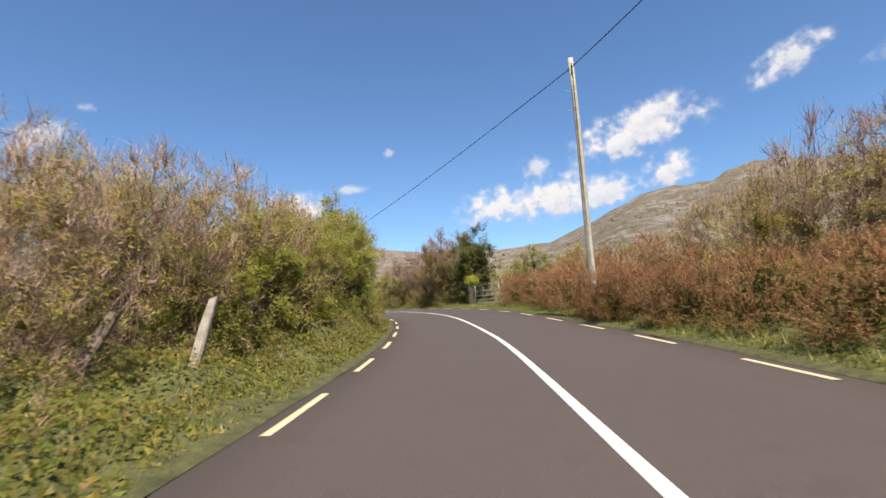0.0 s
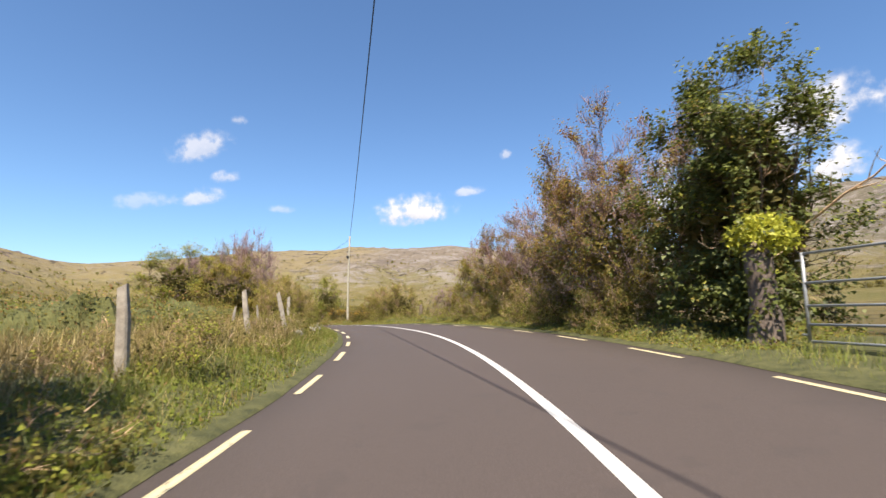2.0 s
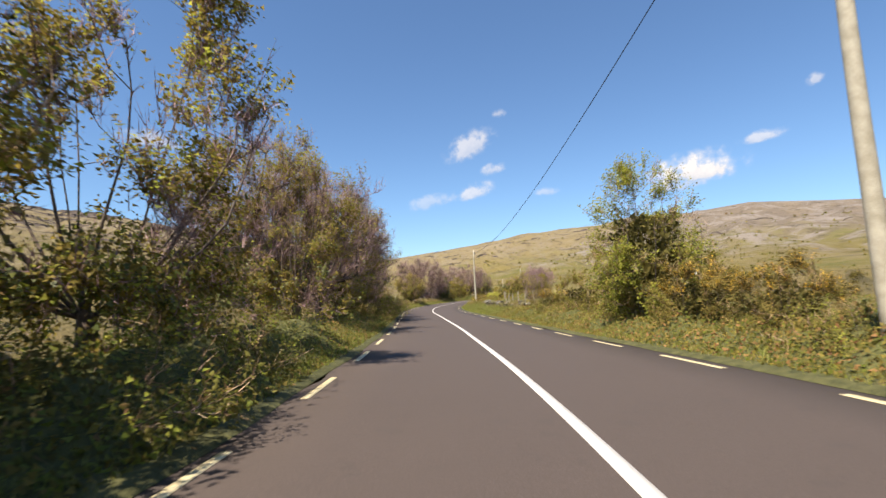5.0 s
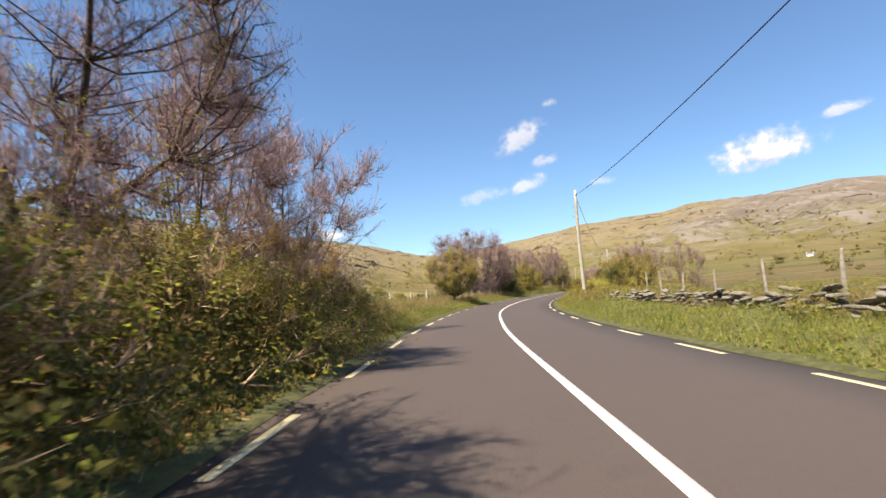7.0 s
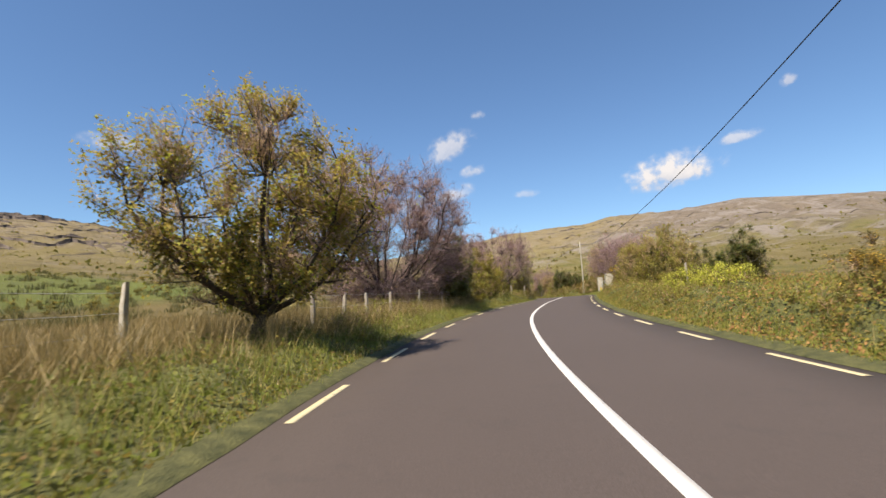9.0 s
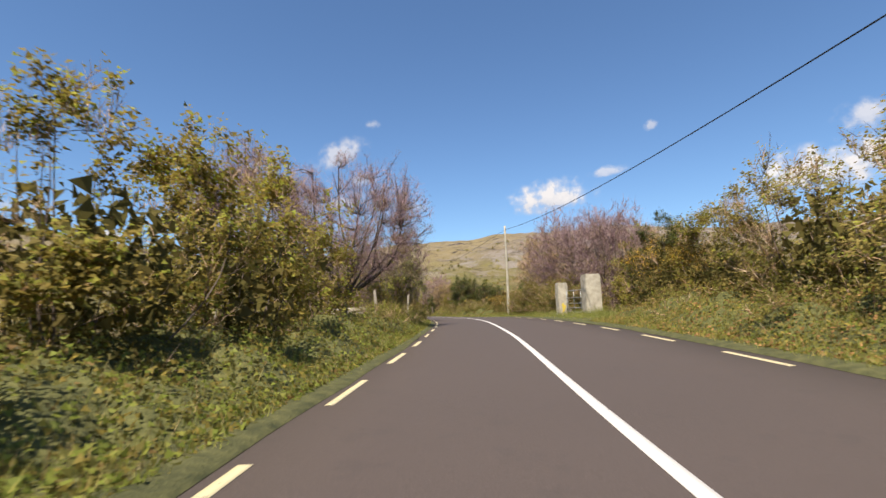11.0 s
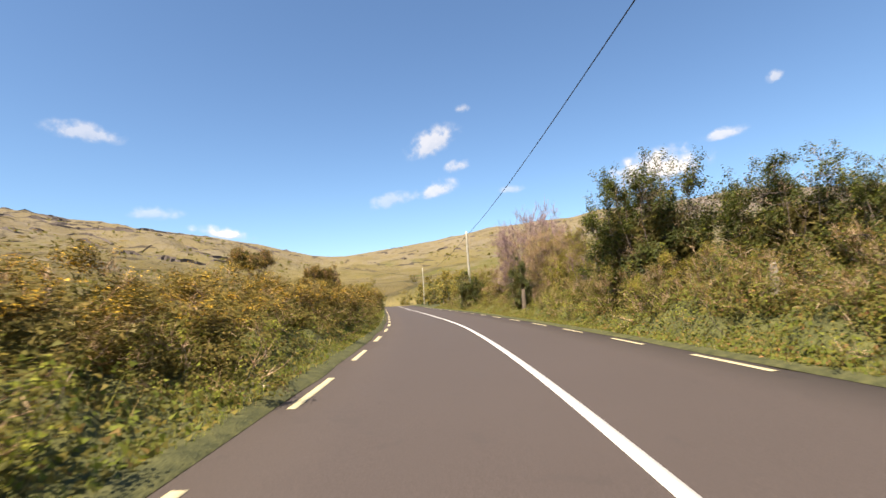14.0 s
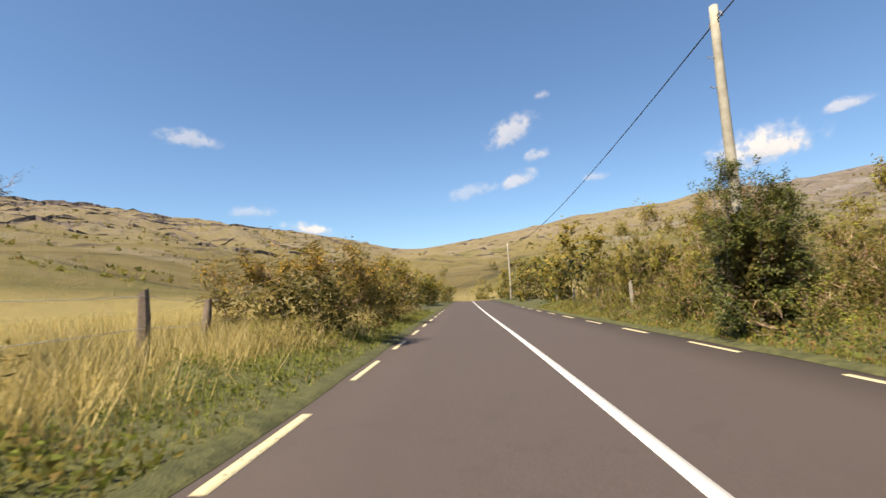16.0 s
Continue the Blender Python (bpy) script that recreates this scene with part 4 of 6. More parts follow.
# kind: name, height as built, how many differ, label, category, and the shape: stems, limbs, sprays, twigs, then leaves
# (material, count, size, from and to in the height, scatter, breadth)
KINDS = {
    "willow": ("willow_shrub", 5.0, 3, "purple-brown willow scrub with thin upright twigs and few leaves", "shrub",
               maker(5.0, 2.4, 0.38, -0.4, dict(core=200, core_top=0.3, stems=22, clusters=110, sprays=700, twigs=6800, thick=0.022, spray_len=0.7, twig_len=0.34, rise=0.8, fuzz=0.4, hair=0.0068),
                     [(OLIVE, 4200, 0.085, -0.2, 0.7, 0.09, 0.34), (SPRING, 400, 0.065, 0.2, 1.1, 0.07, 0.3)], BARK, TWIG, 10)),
    "sallow": ("sallow_thicket", 4.0, 3, "dense sallow thicket of tan twigs with first olive-green leaves", "shrub",
               maker(4.0, 2.5, 0.40, -0.35, dict(core=90, core_top=0.35, stems=26, clusters=260, sprays=1500, twigs=15000, thick=0.02, spray_len=0.5, twig_len=0.3, rise=0.55, fuzz=0.25, hair=0.0058, stray=0.5, spread=0.5),
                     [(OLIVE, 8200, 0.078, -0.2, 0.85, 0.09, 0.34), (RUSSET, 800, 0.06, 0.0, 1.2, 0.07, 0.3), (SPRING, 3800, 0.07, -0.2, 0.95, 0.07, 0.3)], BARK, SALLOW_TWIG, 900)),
    "leafy": ("leafy_bush", 5.0, 3, "dense bush in fresh green spring leaf", "bush",
              maker(5.0, 2.1, 0.42, -0.35, dict(core=600, core_top=0.65, stems=14, clusters=150, sprays=500, twigs=3000, thick=0.03, spray_len=0.5, twig_len=0.28, rise=0.3, inner=0.4),
                    [(SPRING, 11500, 0.092, -0.2, 1.2, 0.1, 0.32, 1), (OLIVE, 3600, 0.09, -0.2, 1.2, 0.09, 0.34), (DEEP, 1800, 0.10, -0.2, 0.8, 0.09, 0.36)], BARK, TAN_TWIG, 40)),
    "olive": ("olive_bush", 4.0, 3, "broad bush with yellow-olive young leaves and pale twigs", "bush",
              maker(4.0, 2.1, 0.38, -0.4, dict(core=350, core_top=0.6, stems=10, clusters=55, sprays=240, twigs=1700, thick=0.02, spray_len=0.5, twig_len=0.28, rise=0.45, fuzz=0.3, inner=0.35),
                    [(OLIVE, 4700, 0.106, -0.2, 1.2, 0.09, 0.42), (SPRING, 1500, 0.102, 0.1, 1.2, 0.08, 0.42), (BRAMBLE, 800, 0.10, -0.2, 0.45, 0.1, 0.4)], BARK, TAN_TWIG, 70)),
    "rust": ("rusty_hedge_shrub", 3.0, 3, "rust-brown leafless hedge shrub of dense arching stems", "shrub",
             maker(3.0, 1.9, 0.36, -0.5, dict(core=500, stems=34, clusters=130, sprays=650, twigs=5000, thick=0.012, spray_len=0.55, twig_len=0.32, rise=0.3, fuzz=0.25, spread=0.6, inner=0.3),
                   [(RUSSET, 3400, 0.065, -0.2, 1.2, 0.08, 0.24), (BRAMBLE, 800, 0.085, -0.2, 0.3, 0.12, 0.36)], RUST_TWIG, RUST_TWIG, 100)),
    "dark": ("dark_evergreen", 6.0, 3, "dark green evergreen tree with dense glossy leaves", "tree",
             maker(6.0, 2.2, 0.42, -0.25, dict(core=2000, core_top=0.85, stems=14, clusters=360, sprays=900, twigs=2600, trunk=0.5, thick=0.036, spray_len=0.42, twig_len=0.26, rise=0.25, inner=0.12, butt=0.14),
                   [(DEEP, 21000, 0.115, -0.2, 1.2, 0.11, 0.42), (SPRING, 1300, 0.105, 0.2, 1.2, 0.1, 0.36), (OLIVE, 900, 0.10, 0.0, 1.2, 0.1, 0.36)], BARK, TAN_TWIG, 130)),
    "russet": ("russet_tree", 6.0, 2, "hawthorn tree with russet-brown leaves and purple twigs", "tree",
               maker(6.0, 2.7, 0.42, -0.15, dict(core=450, core_top=0.5, stems=12, clusters=130, sprays=900, twigs=8500, trunk=0.6, thick=0.034, spray_len=0.5, twig_len=0.3, rise=0.4, fuzz=0.3, inner=0.3),
                     [(RUSSET, 4800, 0.09, 0.3, 1.2, 0.1, 0.36), (OLIVE, 8800, 0.10, -0.2, 0.9, 0.1, 0.36), (DEEP, 2600, 0.105, -0.2, 0.6, 0.1, 0.36)], BARK, TWIG, 160)),
    "bare": ("bare_tree", 7.0, 3, "leafless grey-barked tree with a broad crown of fine purple twigs", "tree",
             maker(7.0, 3.3, 0.48, -0.08, dict(stems=14, clusters=330, sprays=2000, twigs=20000, trunk=1.0, thick=0.05, spray_len=0.75, twig_len=0.42, rise=0.28, fuzz=0.3, butt=0.17, hair=0.0075),
                   [(OLIVE, 4200, 0.085, 0.0, 0.8, 0.1, 0.32), (BRAMBLE, 1400, 0.09, -0.1, 0.4, 0.1, 0.34)], BARK, TWIG, 190)),
    "great": ("bare_tree", 7.0, 1, "broad leafless tree with a dense dome of fine purple twigs", "tree",
              maker(7.0, 4.3, 0.44, -0.02, dict(stems=17, clusters=760, sprays=7600, twigs=74000, trunk=0.7, thick=0.10, stray=0.62, spray_len=0.66, twig_len=0.36, rise=0.16, fuzz=0.06, butt=0.24, hair=0.0060, inner=0.2, crook=0.028, limb=0.22, spray=0.06),
                    [(OLIVE, 6000, 0.065, 0.1, 0.95, 0.1, 0.32), (RUSSET, 2000, 0.065, 0.0, 0.6, 0.1, 0.34), (BRAMBLE, 900, 0.08, -0.1, 0.3, 0.1, 0.34)], DARK_BARK, GREY_TWIG, 540)),
    "limbs": ("old_limbed_tree", 7.0, 3, "old dark-trunked tree with heavy crooked limbs and fine purple twigs", "tree",
              maker(7.0, 4.0, 0.60, 0.20, dict(stems=11, clusters=460, sprays=4600, twigs=40000, trunk=1.2, thick=0.115, stray=0.85, spray_len=0.55, twig_len=0.34, rise=0.2, fuzz=0.12, butt=0.27, hair=0.0046, inner=0.25, crook=0.045, limb=0.2, spray=0.042),
                    [(OLIVE, 8200, 0.07, 0.0, 1.2, 0.1, 0.32), (SPRING, 2200, 0.07, -0.1, 0.9, 0.1, 0.34)], DARK_BARK, TWIG, 700)),
    "tan": ("budding_limbed_tree", 7.0, 2, "tall tree with pale trunks and tan-brown budding twigs in the hedge", "tree",
            maker(7.0, 3.2, 0.52, 0.0, dict(stems=12, clusters=320, sprays=2600, twigs=26000, trunk=1.0, thick=0.085, stray=0.5, spray_len=0.6, twig_len=0.36, rise=0.3, fuzz=0.12, butt=0.2, hair=0.0062, inner=0.2, crook=0.026, limb=0.24, spray=0.06),
                  [(OLIVE, 9500, 0.085, -0.1, 1.2, 0.1, 0.34), (SPRING, 2600, 0.08, -0.1, 1.0, 0.1, 0.34)], BARK, TAN_TWIG, 800)),
    "globe": ("rounded_tree", 4.7, 1, "rounded roadside tree with dark forked trunk and yellow-olive leaves", "tree",
              maker(4.7, 2.3, 0.56, 0.15, dict(stems=13, clusters=280, sprays=1700, twigs=15000, trunk=0.7, thick=0.075, spray_len=0.45, twig_len=0.26, rise=0.4, fuzz=0.2, inner=0.2, butt=0.17, hair=0.005, crook=0.024, limb=0.24, spray=0.06),
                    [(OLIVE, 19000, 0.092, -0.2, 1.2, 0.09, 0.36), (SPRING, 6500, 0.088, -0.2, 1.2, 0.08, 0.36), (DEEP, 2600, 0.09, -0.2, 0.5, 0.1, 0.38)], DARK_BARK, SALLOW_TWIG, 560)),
    "young": ("budding_tree", 6.5, 3, "roadside tree coming into yellow-green leaf over purple twigs", "tree",
              maker(6.5, 2.7, 0.42, -0.2, dict(stems=16, clusters=170, sprays=1000, twigs=9000, trunk=0.8, thick=0.034, spray_len=0.5, twig_len=0.32, rise=0.45, fuzz=0.2, butt=0.19, hair=0.0075),
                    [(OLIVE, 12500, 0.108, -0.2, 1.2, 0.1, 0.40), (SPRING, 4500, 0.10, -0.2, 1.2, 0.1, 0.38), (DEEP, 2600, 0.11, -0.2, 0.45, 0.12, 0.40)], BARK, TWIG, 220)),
    "glossy": ("glossy_leaved_tree", 6.5, 2, "tree with glossy dark green leaves below and purple twigs above", "tree",
               maker(6.5, 2.8, 0.46, -0.1, dict(core=500, core_top=0.42, stems=14, clusters=150, sprays=1200, twigs=12000, trunk=0.7, thick=0.038, spray_len=0.55, twig_len=0.34, rise=0.5, fuzz=0.3, butt=0.17),
                     [(DEEP, 8200, 0.088, -0.1, 0.55, 0.1, 0.36), (OLIVE, 5600, 0.08, 0.0, 0.9, 0.09, 0.36), (SPRING, 3600, 0.09, -0.1, 0.75, 0.09, 0.36)], BARK, TWIG, 400)),
    "gorse": ("gorse_bush", 2.4, 3, "dark green gorse bush with orange-yellow flowers", "gorse bush",
              maker(2.4, 1.7, 0.35, -0.5, dict(core=500, stems=10, clusters=55, sprays=220, twigs=1200, thick=0.016, spray_len=0.35, twig_len=0.22, rise=0.35, inner=0.35),
                    [(GORSE, 6200, 0.14, -0.2, 1.2, 0.07, 0.14), (GORSE_BLOOM, 1900, 0.05, 0.55, 1.2, 0.05, 0.5), (BRAMBLE, 900, 0.085, -0.2, 0.6, 0.1, 0.36)], BARK, TAN_TWIG, 250)),
    "gorse_tree": ("gorse_tree", 4.4, 2, "old leggy gorse with a dense flat brown-flowered top on bare stems", "gorse",
                   maker(4.4, 1.5, 0.84, 0.68, dict(core=500, core_top=1.0, stems=6, clusters=110, sprays=500, twigs=2400, trunk=1.5, thick=0.04, spray_len=0.3, twig_len=0.2, rise=0.1, butt=0.085, crook=0.03, fuzz=0.1),
                         [(GORSE, 7000, 0.11, 0.5, 1.2, 0.07, 0.2), (RUSSET, 2600, 0.07, 0.6, 1.2, 0.05, 0.4), (GORSE_BLOOM, 900, 0.055, 0.7, 1.2, 0.05, 0.5)], DARK_BARK, TAN_TWIG, 270)),
    "bramble": ("bramble_patch", 1.1, 3, "low tangle of brambles with green and reddish leaves", "brambles",
                maker(1.1, 1.5, 0.25, -0.6, dict(core=200, stems=5, clusters=12, sprays=60, twigs=260, thick=0.008, spray_len=0.4, twig_len=0.25, rise=0.2, fuzz=0.5, spread=0.6),
                      [(BRAMBLE, 900, 0.072, -0.2, 1.4, 0.09, 0.33, 1), (SPRING, 420, 0.066, -0.2, 1.4, 0.09, 0.38)], BARK, TAN_TWIG, 280)),
    "thick": ("leafy_tree", 6.5, 2, "tall dense roadside tree in young green leaf with purple twigs", "tree",
              maker(6.5, 2.4, 0.45, -0.2, dict(core=500, core_top=0.6, stems=14, clusters=190, sprays=900, twigs=7000, trunk=0.8, thick=0.035, spray_len=0.5, twig_len=0.3, rise=0.35, inner=0.3, fuzz=0.25, butt=0.15),
                    [(SPRING, 13000, 0.095, -0.2, 1.2, 0.1, 0.32, 1), (OLIVE, 6500, 0.095, -0.2, 1.2, 0.1, 0.34), (DEEP, 3500, 0.105, -0.2, 0.8, 0.1, 0.36)], BARK, TWIG, 430)),
    "scrub": ("undergrowth_scrub", 2.0, 3, "tangled olive-brown undergrowth of briars, twigs and leaves", "scrub",
              maker(2.0, 1.8, 0.3, -0.6, dict(core=420, stems=10, clusters=40, sprays=220, twigs=2000, thick=0.012, spray_len=0.45, twig_len=0.3, rise=0.35, fuzz=0.4, spread=0.6, hair=0.0062),
                    [(BRAMBLE, 2400, 0.075, -0.2, 1.2, 0.09, 0.38), (OLIVE, 1900, 0.07, -0.2, 1.2, 0.09, 0.36), (DEEP, 900, 0.08, -0.2, 0.8, 0.09, 0.38), (WEED, 1500, 0.07, -0.2, 1.2, 0.09, 0.36), (RUSSET, 500, 0.065, -0.2, 1.2, 0.09, 0.34)], BARK, TAN_TWIG, 460)),
    "golden": ("golden_bush", 3.0, 2, "broad dense bush with golden-olive leaves and pale twigs by the road", "bush",
               maker(3.0, 2.1, 0.34, -0.5, dict(core=700, stems=18, clusters=120, sprays=600, twigs=4200, thick=0.018, spray_len=0.45, twig_len=0.26, rise=0.4, fuzz=0.3, inner=0.35, spread=0.5),
                     [(GOLD, 7600, 0.085, -0.2, 1.2, 0.08, 0.34, 1), (SPRING, 1800, 0.08, 0.1, 1.2, 0.08, 0.34, 1), (BRAMBLE, 1500, 0.09, -0.2, 0.45, 0.1, 0.4)], BARK, TAN_TWIG, 500)),
    "lime": ("lime_bush", 1.4, 1, "bright lime-green leafy bush", "bush",
             maker(1.4, 1.3, 0.3, -0.5, dict(core=300, stems=12, clusters=60, sprays=200, twigs=600, thick=0.012, spray_len=0.3, twig_len=0.2, rise=0.35),
                   [(LIME, 2600, 0.09, -0.2, 1.4, 0.07, 0.4), (SPRING, 900, 0.08, -0.2, 0.6, 0.07, 0.4)], BARK, TAN_TWIG, 310)),
    "far": ("distant_bush", 3.0, 3, "distant olive-brown field bush", "bush",
            maker(3.0, 1.9, 0.36, -0.4, dict(core=120, stems=4, clusters=8, sprays=24, twigs=90, thick=0.03, spray_len=0.4, twig_len=0.35, rise=0.3, inner=0.35),
                  [(OLIVE, 400, 0.29, -0.2, 1.3, 0.14, 0.42), (DEEP, 170, 0.29, -0.2, 0.8, 0.14, 0.42)], BARK, TAN_TWIG, 340)),
}

# ---------------------------------------------------------------- planting, side by side along the road
# rows of (kind, (s, u, height), ...): s along the road, u to its right
LEFT = (
    ("thick", (26.0, -5.9, 6.2), (30.2, -5.8, 6.4)),
    ("scrub", (105.5, -5.2, 1.4), (110.5, -5.2, 1.6), (114.5, -4.9, 1.8), (118, -4.7, 1.9), (121, -4.8, 1.8), (123.6, -5.0, 1.7), (126.2, -5.2, 1.7), (128.4, -5.4, 1.4), (216, -5.0, 1.6), (219.4, -5.0, 1.8), (222.6, -4.9, 1.7), (229, -4.9, 1.6)),
    ("bramble", (235, -4.2, 0.9), (238, -4.2, 0.9), (241, -4.2, 0.9), (244.4, -4.2, 0.8), (248, -4.2, 0.8), (252, -4.2, 0.9), (256, -4.2, 0.8), (260, -4.2, 0.9), (264, -4.2, 0.8), (-3, -4.6, 1.1), (3.6, -4.5, 0.6), (7.6, -4.4, 0.7), (15.6, -4.4, 0.9), (18, -4.4, 1.0), (20.4, -4.4, 1.0), (22.8, -4.4, 1.0), (25.2, -4.5, 1.0), (27.6, -4.5, 1.0), (30, -4.5, 1.0), (32.4, -4.4, 0.9),
     (60.5, -4.2, 1.2), (63, -4.2, 1.3), (65.5, -4.2, 1.3), (68, -4.2, 1.2), (106.5, -4.4, 1.1), (109, -4.1, 1.5), (111.5, -4.1, 1.5), (114, -4.1, 1.5), (116.5, -4.1, 1.4), (119, -4.1, 1.4), (121.5, -4.2, 1.3), (218, -4.3, 1.2), (220.6, -4.3, 1.3)),
    ("sallow", (-5, -6.4, 2.9), (-1.5, -6.8, 2.9), (1.5, -6.4, 2.9), (4.8, -6.6, 3.0), (8.2, -6.8, 3.5), (11.4, -7.0, 4.4), (14.6, -7.2, 4.6), (10.0, -9.5, 4.6)),
    ("willow", (19.6, -8.0, 5.4, 0.8),),
    ("olive", (31.6, -4.9, 1.7),),
    ("leafy", (8.6, -5.5, 2.2), (10.8, -5.5, 3.0), (13.0, -5.6, 3.4), (16.2, -5.6, 3.8), (19.6, -5.3, 4.4), (22.8, -5.3, 4.9), (28.0, -5.0, 3.0), (70.5, -11.0, 5.3, 1.6)),
    ("golden", (57.8, -5.3, 2.1), (60.4, -5.4, 2.6), (63.2, -5.4, 2.9), (66.2, -5.4, 3.2)),
    ("olive", (79.5, -5.8, 4.6),),
    ("olive", (65.6, -7.9, 4.3, 1.1),),
    ("young", (73.4, -7.2, 5.6, 0.85),),
    ("bare", (68.8, -7.2, 6.3, 0.72),),
    ("glossy", (76.4, -5.6, 4.8),),
    ("leafy", (74.6, -5.2, 3.6), (78.4, -5.2, 3.4)),
    ("young", (80.5, -7.2, 7.2), (85, -6.6, 7.0), (96.5, -6.4, 7.6), (107.5, -6.5, 8.0)),
    ("limbs", (99, -8.6, 7.8, 0.8), (104, -7.0, 8.0, 0.8)),
    ("limbs", (112.2, -7.4, 8.2, 0.8),),
    ("limbs", (118.4, -7.2, 7.8, 0.75),),
    ("bare", (123.0, -7.6, 7.0, 0.9), (127.4, -6.8, 6.9, 0.95)),
    ("olive", (108, -5.6, 3.0), (119, -5.4, 2.6)),
    ("willow", (110, -5.6, 3.6), (113, -5.6, 3.4), (116, -5.5, 3.2)),
    ("russet", (121.4, -5.2, 2.9), (124, -5.3, 2.6)),
    ("globe", (155.1, -5.3, 4.9),),
    ("great", (171.8, -8.3, 8.1, 1.02),),
    ("limbs", (205.4, -7.4, 8.4, 0.8), (202.4, -11.0, 8.0, 0.8)),
    ("bare", (222.2, -9.8, 7.4, 0.85),),
    ("olive", (173.6, -7.0, 2.0), (182, -6.2, 4.0), (186.5, -6.4, 4.2), (191, -6.6, 5.0), (196, -7.4, 5.2)),
    ("dark", (176.2, -6.4, 4.4, 1.15), (178.6, -5.9, 4.7), (222.5, -15.5, 4.2), (229.4, -7.4, 2.9, 1.6), (231.8, -6.2, 3.0, 1.6)),
    ("willow", (210.5, -12, 4.5), (225.0, -9.5, 5.6), (24.6, -8.6, 5.6)),
    ("glossy", (217.4, -6.2, 7.6), (221.4, -6.2, 6.4)),
    ("scrub", (221.4, -10.2, 2.4), (223.8, -13.2, 3.0), (225.5, -10.5, 2.6)),
    ("olive", (223.4, -5.3, 3.2), (226.6, -5.2, 2.7)),
    ("gorse", (263.2, -6.6, 2.0, 1.35), (259.4, -6.8, 2.0, 1.35), (266.4, -6.6, 1.7, 1.35), (234.2, -5.1, 1.34, 1.6), (236.8, -5.6, 1.5, 1.6), (239.4, -5.1, 1.26, 1.6), (242, -5.4, 1.34, 1.6), (244.6, -5.1, 1.42, 1.6), (247.2, -5.4, 1.58, 1.6), (249.8, -5.1, 1.42, 1.6), (252.4, -5.4, 1.58, 1.6), (255, -5.1, 1.5, 1.6),
     (257.6, -5.4, 1.66, 1.6), (260.2, -5.1, 1.5, 1.6), (262.8, -5.3, 1.58, 1.6), (265.4, -5.2, 1.5, 1.6), (268.2, -5.4, 1.34, 1.6), (241, -8, 2, 1.35), (248, -8, 2.2, 1.35), (256, -8, 2, 1.35), (262, -8, 2.1, 1.35), (278.4, -5.3, 2.4, 1.35), (286.5, -5.3, 2.4, 1.35)),
    ("gorse_tree", (258.6, -9.7, 3.8), (264.6, -6.8, 3.3, 0.85), (263.5, -7.2, 3.2, 0.7), (271.2, -7.2, 2.9, 0.85)),
    ("olive", (292, -5.6, 2.9),),
    ("far", (322, -5.4, 3.0), (327, -5.6, 3.2), (333, -5.2, 3.0), (339, -4.8, 3.0), (346, -4.2, 3.2), (297, -5.6, 3.2), (303, -5.8, 3.4), (310, -6, 3.4), (318, -6, 3.5)),
    ("bramble", (10, -4.9, 1.0), (13.5, -4.4, 0.9), (5.5, -5.2, 0.7), (1.5, -5.2, 0.7), (36.8, -4.9, 1.0), (39.5, -5.0, 0.9), (43, -5.2, 0.8), (47.5, -4.9, 0.8), (50.8, -5.2, 0.7), (55, -5.2, 1.0), (57.2, -4.6, 1.1),
     (81, -4.4, 1.2), (84.5, -4.5, 1.1), (126.5, -4.9, 1.4), (129, -4.9, 1.1), (131.6, -4.9, 1.0), (134.4, -5.0, 1.0), (137.2, -5.0, 1.0), (140, -5.2, 0.9), (157.2, -4.6, 0.8), (159.4, -4.6, 0.8),
     (161.5, -5.0, 0.9), (165, -5.0, 0.9), (197.5, -4.9, 1.2), (200.2, -5.0, 1.2), (203, -5.0, 1.2), (206, -5.0, 1.2), (208.8, -4.9, 1.0), (225, -4.4, 1.2), (229, -4.4, 1.2), (233, -4.2, 0.9), (275.4, -4.5, 0.8)),
)
